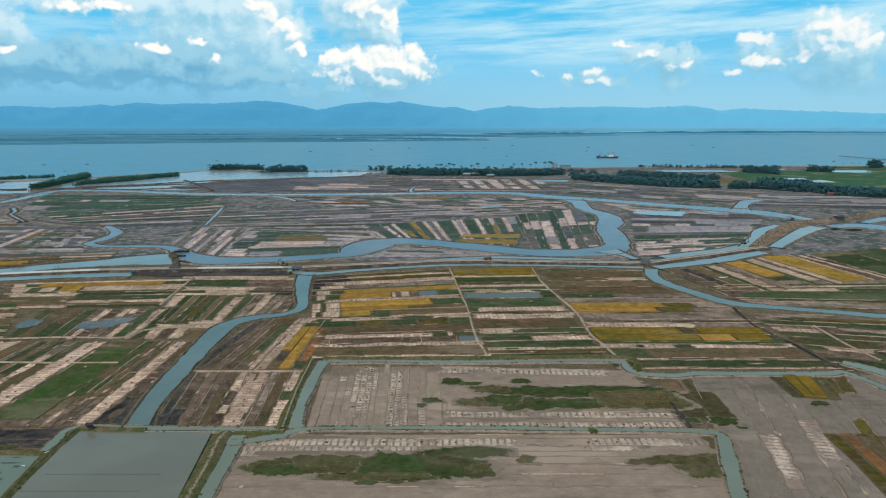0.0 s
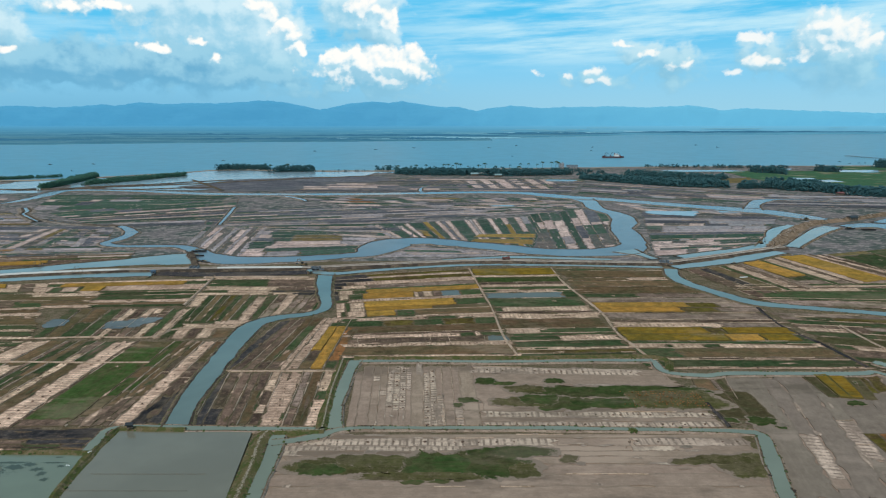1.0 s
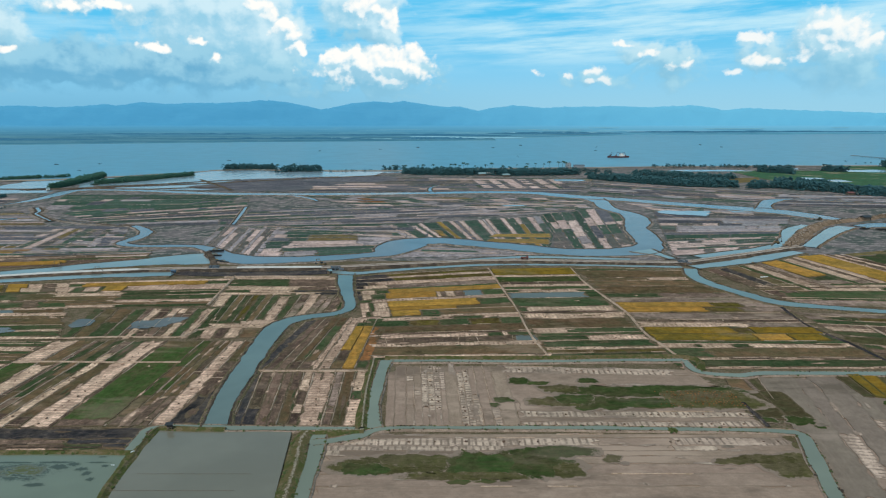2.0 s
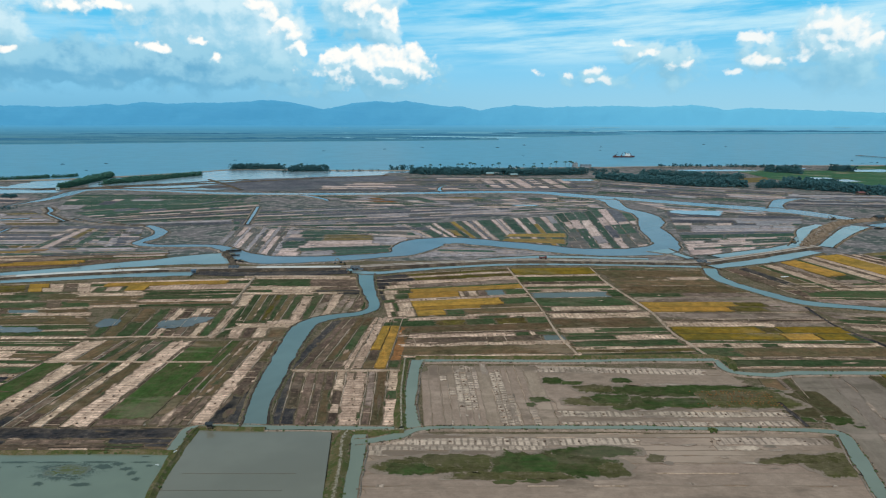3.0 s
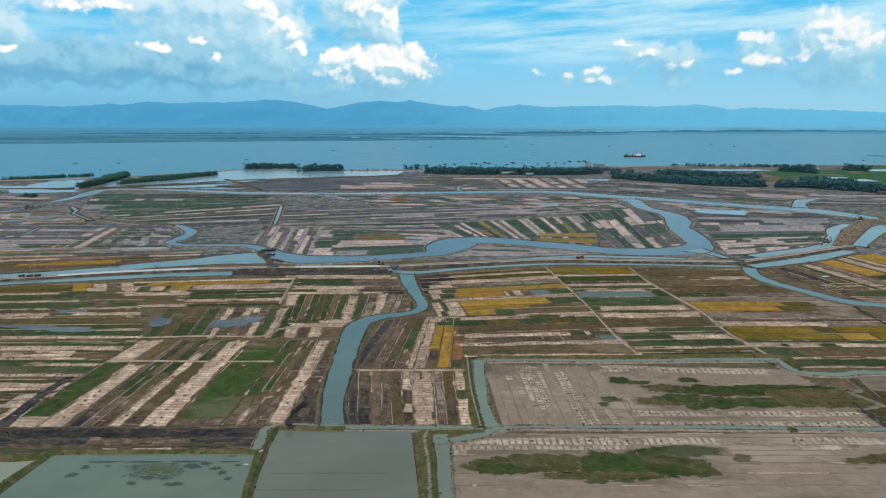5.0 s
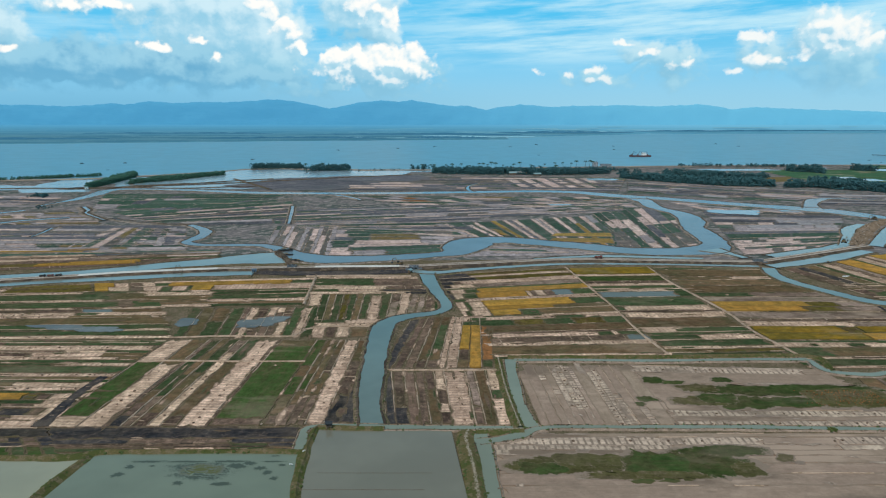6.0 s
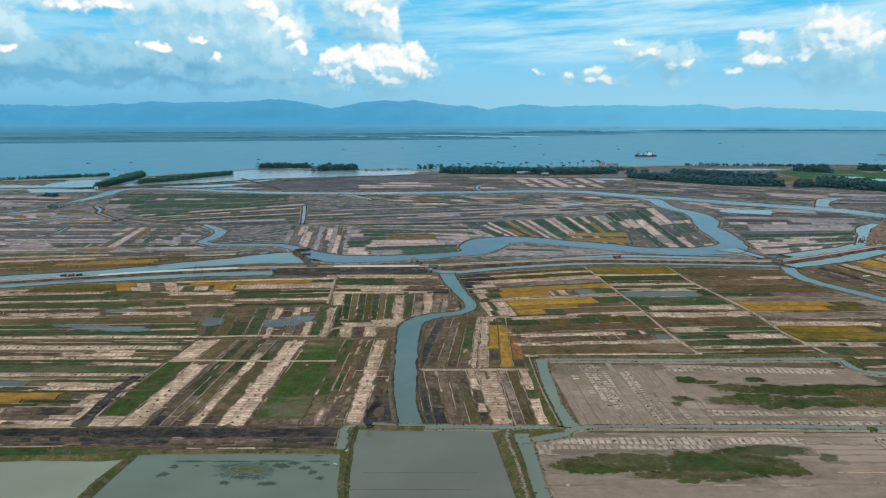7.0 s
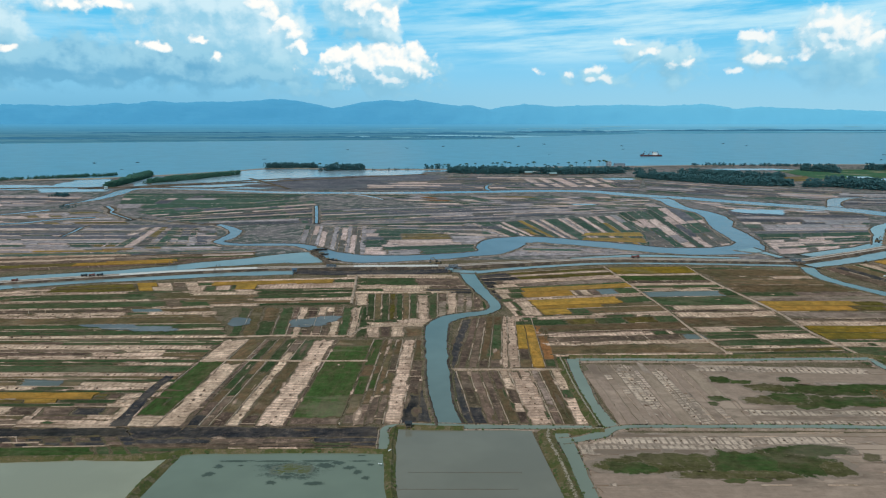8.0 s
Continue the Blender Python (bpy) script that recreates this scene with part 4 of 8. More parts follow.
field([(5.4, 439.2), (59.1, 442.6), (70.6, 270.9), (20.5, 268.8)], [(0.1058, "YYYYYYYYYYYYYYYYYYYYYYYYYYYYYYYY"), (0.027, "tttttttttttttttttttttttttttttttt"), (0.0788, "GGGGGGGGGGGGGGGGGGGGGGGGGGGGGGGG"), (0.0335, "kkkkkkkkkkkkkkkkkkkkkkkkkkkkkkkk"), (0.0323, "tttttttttttttttttttttttttttttttt"), (0.04, "gggggggggggggggggggggggggggggggg"), (0.0382, "gggggtttttttttttttttttttttgggggg"), (0.0729, "wwwwwwwwwwwwwwwwwwwwwwwwwwwggggg"), (0.1011, "gggggggggggggggggggggggggggggggg"), (0.0506, "gggttttttttttttttttttttttttttttt"), (0.0241, "kkkkkkkkkkkkkkkkkkkkkkkkkkkkkkkk"), (0.0529, "tttttttttttttttttttttttttttttttt"), (0.0929, "bbbbbbbbbbbbbbbbbbbbbbbbbbbbbbbb"), (0.0406, "ttttttttttgggggggggggggggggggggg"), (0.0247, "gggggggggggggggggggggggggggggggg"), (0.0382, "ggggggggggggggtttttttttttttttttt"), (0.0547, "gggggggggggggggggggggggggggggggg"), (0.017, "tttttggggttttttttttttttttttttttt"), (0.0259, "oooooooooooooooooooooooooooooooo"), (0.0488, "gggggggggggggggggggggggggggggggg")], 'long strips of grass, stubble and bare soil')
field([(61.7, 440.9), (132.4, 441.0), (155.8, 340.3), (68.9, 339.2)], [(0.0517, "gggggggggggggggggggggggggggggggg"), (0.1935, "bbbbbbbbbbbbbbbbbbbbbbbbbbbbbbbb"), (0.075, "bbbbbbbbbbbbbbbbtttttttttttttttt"), (0.1449, "bbbbbbbbbbbbbbbbbbbbbbbbbbbbbbbb"), (0.1601, "bbbbbbbbbbbbbbbbbbbbbbbbbbbbbbbb"), (0.0881, "ggggggggggggpppppppppppppppppppp"), (0.1084, "pppppppppppppppppppppppppppppppp"), (0.0912, "yyyyyyyyyyyyyyyyyyyooooooppppppp"), (0.0871, "yyyyyyyyyyyyyyyyoooooooppppppppp")], 'brown stubble and golden rice strips between the farm lane and the canal')
field([(69.7, 338.2), (151.7, 338.2), (157.5, 259.3), (69.8, 259.2)], [(0.1506, "pppppppppppppppppppppppppppppppp"), (0.0595, "kkkkkkkkkkkkkkkkkkkkkkkkkkkkkkkk"), (0.1038, "ttttttttttttttttttttpppppppppppp"), (0.1304, "YYYYYYYYYYYYYYYYoooYYYYYYYYYYYYo"), (0.1228, "YYYYYYYYYYYYYYYYYYyyyyyyYYYYYYgg"), (0.0481, "gggggggggggggggggggggggggggggggg"), (0.0671, "ttttttgtttttgggttttttttttttttttt"), (0.1532, "gggggggbbbbbbbbbbbbbbbbbbbbbbbbb"), (0.0342, "tttttttttkkkkkkktttttttkkkkkkkkk"), (0.1063, "gggggggggggggggggggggggggggggggg"), (0.0241, "tttttttttttttttttttttttttttttttt")], 'pale bare strips and a long golden rice field')
field([(-383.9, 380.7), (-331.4, 388.6), (-324.8, 358.9), (-356.2, 341.4)], [(0.1844, "pppppppppppppppppppppppppppppppp"), (0.1816, "tttttttttttttttttttttttttttttttt"), (0.1729, "ttttttttttttttttttttpppppppppppp"), (0.2046, "tttttttttttttttttttttttttttttttt"), (0.2565, "tttttttttttttttttttttttttttttttt")], 'pale bare bank land beside the canal')
field([(155.9, 339.6), (252.2, 326.7), (208.6, 238.2), (160.5, 258.2)], [(0.0742, "pppppppppppppppppppppppppppppppp"), (0.0801, "ppppgggggooooooooooooooooooggggg"), (0.0936, "gggggggggggggggggggggggggggggggg"), (0.07, "kkkkkkkkkkkkpppppppppppppppppppp"), (0.066, "ttttttttkkkkgggggggggggggggggggg"), (0.09, "ggggggggggggeeeegggggggggggggggg"), (0.1425, "eeeeeeeeeeeeeeeekkkkkkkkkkkkkkkk"), (0.0724, "ggggtttttttttkkkkkkkkkkkkppppppp"), (0.119, "kkkkkkkkkkkkgggggggggggggggggggg"), (0.1932, "gggggggggggggggggkkkkkkkkkkddddd")], 'dark pasture and bare soil strips past the drain')
field([(143.9, 449.6), (161.2, 373.1), (273.4, 413.9), (257.0, 489.8)], [(1, "kkkkkkkkkkkkkkkkkkkkkkkkkkkkkkkk"), (0.8, "dddddddddddddddddddddddddkkkkkkk"), (1, "bbbbbbbbbbbbbbbbbbbbbbbbbbbbbbbb"), (0.5, "gggggggggggggggggggggggggggggggg"), (0.8, "tttttttttttttttttttttttttttttttt"), (0.4, "kkkkkkkkkkkkkkkkkkkkkkkkkkkkkkkk"), (0.6, "pppppppppppppppppppppppppppppppp"), (1.6, "yyyyyyyyyyyyyyyyyyyyyggggggggggg"), (0.5, "gggggggggggggggggggggggggggggggg"), (0.8, "tttttttttttttttttttttttttttttttt"), (0.4, "kkkkkkkkkkkkkkkkkkkkkkkkkkkkkkkk"), (0.6, "tttttttttttttttttttttttttttttttt"), (2.2, "yyyyyyyyyyyyyyyyyyyyyyyyyyyyyyyy"), (0.4, "tttttttttttttttttttttttttttttttt"), (0.5, "kkkkkkkkkkkkkkkkkkkkkkkkkkkkkkkk")], 'golden rice and bare strips below the embankment')
field([(256.4, 485.9), (276.7, 415.7), (353.9, 426.5), (360, 523.1)], [(0.4, "tttttttttttttttt"), (0.3, "kkkkkkkkkkkkkkkk"), (0.3, "ttttkkkkkttttttt"), (3.4, "ooggggggg|gggggg"), (3, "gggggggggggggggg"), (0.4, "tttttttttttttttt"), (2, "gggggggggggggggg")], 'wide dark green field with pale lanes')
field([(157.6, 405.6), (324.3, 416.0), (285.4, 336.6), (165.6, 353.6)], [(0.1476, "pppppppppppppppppppppppppppppppp"), (0.0659, "gggggggggggggggggggggggggggggggg"), (0.0644, "tttttttttttttttttttttttttttttttt"), (0.0424, "kkkkkkkkkkkkkkkkkkkkkkkkkkkkkkkk"), (0.1052, "kttttttttttttttggggggggggggggggg"), (0.292, "kggggggggggggggggggggggggggggggg"), (0.0722, "dggggggggggggggggggggggggggggggg"), (0.2104, "pppppppppppppppppppppppppppppppp")], 'bare and grassy strips along the canal')
# west of the creek
field([(-250.4, 403.3), (-155.5, 413.6), (-150.3, 350.7), (-239.9, 346.3)], [(0.0806, "tttttttttttttttttttttttttttttttt"), (0.1371, "gggyyyyyyyyyyyyyyyyyyyyyyyyggggg"), (0.1935, "ttggtttgyyyytttttttttttttttttttt"), (0.0613, "ggggggggttttgggggggggggggggggggg"), (0.121, "tttttttttttttggggggggggggggggggg"), (0.1548, "bbbbbbbbbbbbbggggggggggggggggggg"), (0.0919, "bbbbbbbbbbbbbttttttttttttttttttt"), (0.0726, "bbbbbbbbbbbbbbbbbbbbbbbbbbbbbbbb"), (0.0871, "ttttttttttttttgggggggggggggggggg")], 'grass and golden rice strips along the road canal')
field([(-155.2, 415.2), (-89.5, 415.2), (-79.7, 374.1), (-151.7, 374.1)], [(0.1034, "tttttttttttttttttttttttttttttttt"), (0.4529, "gggggggggggggggggkkkkkkkkkkkkkkk"), (0.1839, "ttttttttttttttttttttkkkkkkkkkkkk"), (0.1471, "gggggggtttttttttttdddddddddddddd"), (0.1126, "ttttttttttttttttttttttttdddddddd")], 'green strips and dark stubble next to the creek')
field([(-151.4, 372.8), (-145.5, 319.6), (-79.3, 329.1), (-75.7, 375.4)], [(20, "ttttttttttttttgggggggggggggggggg"), (13, "gggggggggggggggggggggggggggggggg"), (12, "bbbbbbbbbbbbbbbbbbbbbbbbbbbbbbbb"), (13, "gggggggggggggggggggggggggggggggg"), (12, "oooooooooooooooooooooooooooooooo"), (12, "gggggggggggggggggggggggggggggggg"), (12, "bbbbbbbbbbbbbbbbbbbbbbbbbbbbbbbb"), (14, "gggggggggggggggggggggggggggggggg"), (19, "gggttttttttttttttttttttttttttttt"), (16, "gggggggggggggggggggggggggggggggg"), (17, "kkkkkkkkkkkppppppppppppppppppppp"), (17, "tttttttttttttttttttttttttttttttt"), (15, "pppppppppppppppppppppppppppppppp"), (14, "pppppppppppppppppppppppppppppppp"), (16, "kkkkkkkkkkkkkkkkkkkkkkkkkkkkkkkk"), (14, "gggggggggggggggggggggggggggggggg")], 'small plots of stubble and green rice')
field([(-377.5, 388.0), (-250.7, 400.5), (-199.6, 295.6), (-312.6, 293.9)], [(0.0877, "tttttttttttooooooooooooyyyttkktt"), (0.0897, "oooooooooooooooooooooooyytttkktt"), (0.0489, "tttttttttttttttttttttggggggggttt"), (0.1296, "gggggggggggggggggggggggggbbbbbbb"), (0.0339, "ttttttttttttttttttttttttkkkkkkkk"), (0.1097, "ggggggggggggggggggggggggggkkgggg"), (0.0309, "ttttttttttttttttttttbbbbtttttttt"), (0.0618, "kkkkkkkkkkkkkkkkkkkkkwwwwbbbbbbb"), (0.0489, "ttttttttttttttttttttgggttttttttt"), (0.0389, "tttttttttttttttttttbbbbbbbbbbbtt"), (0.1107, "bbbbbbbbbbbbbbbbbbbbbbbbbbbbbbbb"), (0.0698, "gggggggggggggggggggggggggggggggg"), (0.0259, "ggggggggggggggggggggggggtttttttt"), (0.0738, "gggggggggggggggggggggggggggggggg"), (0.0399, "tttttttttttttttttttttttttttttttt")], 'strips of bare soil, grass and brown stubble in long rows')
field([(-308.7, 291.9), (-201.0, 292.0), (-208.3, 205.5), (-271.5, 205.4)], [(0.0277, "gggggggggggggggggggggggggggggggg"), (0.0427, "bbbbbbbkkkkggggggggggggggggggggg"), (0.0681, "tttttttttttttttttttttttttttttttt"), (0.0416, "kkkkkkkkkkkkkkkkkkkkttttttgggggg"), (0.0554, "kkkkkkkkkkkkkkkkttttttttttbbbbbb"), (0.0393, "tttttttttttttttttttttttttttttbbb"), (0.045, "gggggggggggggggggggggggggggggggg"), (0.037, "gggggggggggggggggggggttttttttttt"), (0.0924, "gggggggggggggggggggggggggggggggg"), (0.0404, "tttttttttttttttttttttttttttttttt"), (0.0335, "bbbbbbbbbbbbbbbbbbbbbbbbbbbbbbbb"), (0.0323, "ggggggggggwwwwwwgggggggggggggggg"), (0.0508, "bbbbbbbbbbwwwwwwbbbttttttttttttt"), (0.0427, "tttttttttttttgggggtttttttttttttt"), (0.03, "gggggggggggggggggggggggggggggggg"), (0.0635, "yyyyyyyyyyyyyyyyyyyyyyyookkttttt"), (0.0393, "oooooooooooooyyyyygggggggggtttkk"), (0.0323, "gggggggggggggggggggggkkkkktttttt"), (0.0831, "ttttttttttttkkkktkkkkkdddddkkttt"), (0.0358, "bbbbbbbbbbbbbbbttkkkkkkkkttttttt"), (0.0427, "kkkkkkkkkkkkkkkttttttttttttttttt"), (0.0242, "kkkkkkkkkkkkkkkttttttttttttttttt")], 'long rows of bare soil, grass and golden rice')
field([(-208.2, 345.3), (-200.3, 297.2), (-137.5, 297.2), (-139.3, 346.4)], [(20, "gggggggggggggggggggggggggggggggg"), (25, "bbbbbbbbbbbbbbbbbbbbbbbbbbbbbbbb"), (30, "bbbbbbbbbbbbbbbbgggggggggggggggg"), (25, "gggggggggggggggggggggggggggggggg"), (10, "kkkkkkkkkkkkkkkkkkkkkkkkkkkkkkkk"), (15, "tttttttttttttttttttttttttttttttt"), (20, "kkkkkkkkkkkkkkkkkkkkkkkkkkkkkkkk"), (15, "ttttttttttkkkkkkkkkkkkkkkkkkkkkk"), (15, "ttttttkkkkkkkkkkkkkkkkkkkkkkkkkk"), (15, "kkkkkkkkkkkkkkkktttttttttttttttt"), (20, "gggggggggggggggggggggggggggggggg"), (15, "tttttttttttttttttttttttttttttttt"), (19, "gggggggggggggggggggggggggggggggg")], 'upright strips of grass, bare soil and a shallow flooded hollow')
field([(-140.1, 325.2), (-105.9, 325.2), (-104.5, 297.3), (-137.5, 297.2)], [(0.2357, "ggggggggggggggtttttttttttttttttt"), (0.1929, "tttttttttttttttttttttttttttttttt"), (0.5714, "ttttttkkkkkttttttbbbbbbbbbbbbbbb")], 'pale bare plots along a cross lane')
field([(-200.2, 293.2), (-207.4, 206.1), (-106.0, 208.3), (-105.1, 293.3)], [(0.11, "ttttttttttGGGGGGGGGGGGGGGGGGGttt"), (0.08, "bbbbbbbbbbbttttttttttttttttttttt"), (0.02, "kkkkkkkkkkkkkkkkkkkkkkkkkkkkkkkk"), (0.04, "gggggggggggggggggggggbbbbkkkkddd"), (0.035, "bbbbbbbbbbbbbbbggggggggkkkkkkkkk"), (0.05, "gggggggggggggggbbbbbbbbbbbbbkkkk"), (0.042, "kkkkkktttttttttttttttttttttttttt"), (0.053, "ggggggggggbbbbbbbbbbbbbbbbbbbkkk"), (0.09, "tttttttttttttttttttttttttttttttt"), (0.012, "kkkkkkkkkkkkkkkkkkkkkkkkkkkkkkkk"), (0.17, "bbbGGGGGGGGGGGGGGGGGGGGGGGGGGGkk"), (0.05, "GGGGGGGGGGGGbbbbGGGGGGGbbbbbbkkk"), (0.03, "bbbbbbbbbbbbbbbGGGGGGbbbbbkkkkkk"), (0.03, "bbbbbbbbbbbbbbbbbbbbbbbtkkkkkkkk"), (0.03, "bbbbbbbkkkkkkkkbbbbbbbbkkkkkkkkk"), (0.06, "tttttttttttttttttttttttttttttttt"), (0.05, "bbbbbbbbbbkkkkkkkkkkkkkddddddddd"), (0.05, "kkkkkkkkkkdddddddddddddddddddddd")], 'long upright strips of grass, bare soil and dark mud')
field([(-92.0, 329.1), (-102.4, 257.9), (-55.7, 259.8), (-53.8, 330.1)], [(20, "dddddddddddddddddddddddddddddddd"), (18, "kkkkkkkkkkkkkkkkkkkkkkkkkkkkkkkk"), (17, "kkkkkkkkkkkkkkkkkkkkkkkkkkkkkkkk"), (18, "bbbbbbbbbbbbbbbbbbbbbbbbbbbbkkkk"), (20, "bbbbbbggggggggggggggggbbbbbbkkkk"), (12, "tttttttttttttttttttttttttttttttt"), (18, "tttttttttttttttttttttttttttttttt"), (20, "ttttgggyyyyyyyyyyyyyyykkkkkkbbbb"), (20, "kkkkgggyyyyyyyyyyyyyyyyyyyyyyyyy"), (22, "gggggggrrrrrrrrrrrrrrrrrrrrrgggg")], 'ripe rice, stubble and mown soil strips between creek and ditch')
field([(-100.9, 256.0), (-95.3, 208.7), (-54.1, 208.3), (-55.2, 256.1)], [(18, "dddddddddddddddddddddddddddddddd"), (25, "kkkkkkkkkkkkkkkkkkkkkkkddddddddd"), (20, "kkkkkkkkkkkkkkkkkkkkkkkkkkkkkkkk"), (18, "kkkkkkkkkkkkkkkkkkkkkkkkkkkkkkkk"), (20, "kkkkkkkkkkkkkbbbbbbbbbbbbbbbbbbb"), (20, "tttttttttttttkkkkkkkktttttkkkkkk"), (42, "tttttttttttttttttttttttttttttttt"), (18, "pppppppppppppppppppppppkkkkkkkkk"), (22, "bbbbbbbbbbbbbbbbbbbbbbbbbbbbbbbb"), (24, "tttttttttttttgggggtttttttttttttt")], 'dark muddy plots with one pale strip')
# bare silty fields
field([(-47.5, 261.6), (-44.5, 206.7), (-0.0, 206.7), (-1.2, 262.3)], [(0.06, "ppppssssssssssssssssssssssssssss"), (0.09, "ssssssssssssssssssssssssssssssss"), (0.06, "ssssssuuusssssssssssssssssssssss"), (0.06, "ssssssssssssssuuusssssssssssssss"), (0.05, "ssssuuuuuuuuuuuuuuuuuuusssssssss"), (0.05, "uuuuuuuuuuuuuuuuuuuuuuuussssssss"), (0.05, "uuuuuuuuuuuuuuuuuuuuuuuussssssss"), (0.04, "uuuuuuuuuuuuuussssssssssssssssss"), (0.1, "ssssssssssssssssssssssssssssssss"), (0.05, "ssssuuuuuuuuuuuuuuuuuuuuuuuuuuuu"), (0.05, "sssuuuuuuuuuuuuuuuuuuuuuuuuuuuuu"), (0.05, "sssssssssssssssssuuuuuuuuuuuuuuu"), (0.08, "ssssssssssssssssssssssssssssssss"), (0.06, "sssssssssssssssssssssssuuuuuuuuu"), (0.12, "ssssssssssssssssssssssssssssssss")], 'grey silty field with pale raked strips')
field([(-1.2, 262.3), (73.8, 258.0), (79.3, 207.2), (0.3, 206.7)], [(0.1321, "uuuuuuuuuuuuuuuuuuuuuuuuuuuussss"), (0.1943, "ssssssssssssssssssssssssssssssss"), (0.4453, "ssssssssssssssssssssssssssssssss"), (0.0925, "uuuuuuuuuuuuuuuuuuuuuuuuuuuuuuuu"), (0.0566, "ssssssssssssssssssssssssssssssss"), (0.0792, "uuuuuuuuuuuuuuuuuuuuuuuuuuuuuuuu")], 'grey silty field with pale raked rows')
field([(-61.4, 201.8), (87.8, 202.0), (74.5, 141.9), (-60.0, 141.8)], [(0.0399, "ssssssssssssssssssssssssssssssss"), (0.0865, "uuuuuuuuuuuuuuuuuusssssuuuuuuuuu"), (0.0549, "uuuuuuuuuuuusssssssssssuuussssss"), (0.0516, "usssssssssssssssssssssssssssssss"), (0.0782, "ssssssssssssssssssssssssssssssss"), (0.0965, "ssssssssssssssssssssssssssssssss"), (0.1098, "ssssssssssssssssssssssssssssssss"), (0.1814, "ssssssssssssssssssssssssssssssss"), (0.3012, "ssssssssssssssssssssssssssssssss")], 'grey and tan silty field beside the canal')
field([(96.2, 248.9), (81.2, 165.1), (146, 160.8), (172.3, 253.5)], [(2.2, "qqqqqqqqqqqqqqqq"), (1, "qqqqqqqqquuuuusq"), (1.6, "qqqqqqqqqqqqqqqq"), (1, "qqqqqqquuuuuqqqq"), (2, "qqqqqqqqqqqqqqqq"), (0.9, "oooqqqqooooooooo"), (0.9, "oooqqqqqqbboobbo"), (2.4, "qqqqqqqqqqqqqqqq")], 'wide dull grey silty field with faint raked bands')
# grass and damp patches on the silt
patch([(126.6, 251.6), (131.9, 252.0), (130.0, 230.8), (126.2, 231.5)], 'e')
patch([(132.2, 252.0), (136.9, 252.4), (133.6, 230.1), (130.2, 230.8)], 'Y')
patch([(137.2, 252.4), (143.4, 252.9), (138.3, 229.3), (133.8, 230.1)], 'Y')
patch([(143.7, 252.9), (149.4, 253.4), (142.6, 228.5), (138.5, 229.3)], 'e')
patch([(121.7, 202.5), (126.2, 202.5), (122.7, 152.9), (117.2, 152.9)], 'o')
patch([(126.4, 202.5), (130.7, 202.5), (128.2, 152.9), (122.9, 152.9)], 'r')
patch([(130.9, 202.5), (135.4, 202.5), (133.9, 152.9), (128.4, 152.9)], 'b')
patch([(81.9, 235.8), (90.3, 235.8), (90.3, 212.8), (81.9, 212.8)], 'e')
patch([(90.5, 235.8), (98.9, 235.8), (98.9, 212.8), (90.5, 212.8)], 'e')
patch([(82.5, 248.2), (89.6, 248.2), (89.0, 237.2), (81.9, 237.2)], 'b')
patch([(89.8, 248.2), (91.5, 248.2), (90.9, 237.2), (89.2, 237.2)], 'p')
patch([(91.6, 248.2), (94.5, 248.2), (93.9, 237.2), (91.0, 237.2)], 'e')
blob(52, 236.5, 31.2, 4.7, 'g', 1)
blob(28.2, 225.95, 8.4, 6.2, 'g', 2)
blob(44.2, 225.85, 11.9, 3.3, 'G', 3)
blob(71.4, 229.5, 16.2, 7.4, 'o', 4)
blob(17.6, 238.5, 6.7, 3.2, 'o', 5)
blob(15.1, 226.85, 9.2, 3.8, 'o', 6)
blob(3, 246.15, 3.5, 2.8, 'g', 7)
blob(10.5, 243.9, 3.4, 1.7, 'g', 8)
blob(30, 246.15, 3.3, 2.2, 'g', 9)
blob(-4.3, 228.75, 3, 1.9, 'g', 10)
blob(-7.8, 223.9, 1.2, 1.4, 'g', 11)
blob(22.8, 229.3, 6.1, 4, 'g', 12)
blob(-40.3, 181.95, 15.5, 4.2, 'o', 13)
blob(-48.5, 179.95, 6.5, 2.9, 'g', 14)
blob(-32.7, 184.55, 9.9, 3.4, 'o', 15)
blob(-7.4, 182.75, 15.6, 6.2, 'g', 16)
blob(-14.2, 181.5, 9.4, 7.1, 'G', 17)
blob(7, 190.05, 12.2, 2.9, 'g', 18)
blob(-19.2, 175.95, 16.7, 2.1, 'o', 19)
blob(9.7, 179.4, 4.5, 3.8, 'o', 20)
blob(24.3, 185.9, 2.6, 2, 'o', 21)
blob(27.7, 183.2, 1.3, 1, 'k', 22)
blob(76.6, 181.95, 7.5, 5.9, 'o', 23)
blob(68.6, 185.75, 9.1, 2.3, 'o', 24)
blob(60.7, 184.35, 4.9, 1.7, 'o', 25)
blob(84.3, 196.1, 1.7, 5.2, 'o', 26)
blob(61.6, 193.4, 1.7, 0.7, 'k', 27)
blob(-34.8, 189.95, 1.6, 1, 'k', 28)
blob(93.1, 211.55, 4.5, 3, 'g', 29)
blob(83, 211.95, 2.6, 1.8, 'g', 30)
blob(97.7, 206.9, 1.7, 1.2, 'g', 31)
blob(98.4, 208.3, 1.7, 1.2, 'k', 35)
blob(132.8, 225.7, 2.4, 1.9, 'g', 36)
blob(-165.5, 319.1, 9.4, 5.5, 'w', 37)
blob(-169.9, 313.7, 5.4, 2.7, 'w', 38)
blob(-161, 324.7, 6.2, 4.7, 'w', 39)
blob(-202.7, 319.1, 3.9, 7.3, 'w', 40)
blob(-248.4, 310.1, 16.1, 2.6, 'w', 41)
blob(-263.5, 313.6, 12.2, 2.2, 'w', 42)
blob(-239.2, 307.5, 10.6, 2.6, 'w', 43)
blob(-636.9, 1020.5, 25.4, 61, 'w', 44)
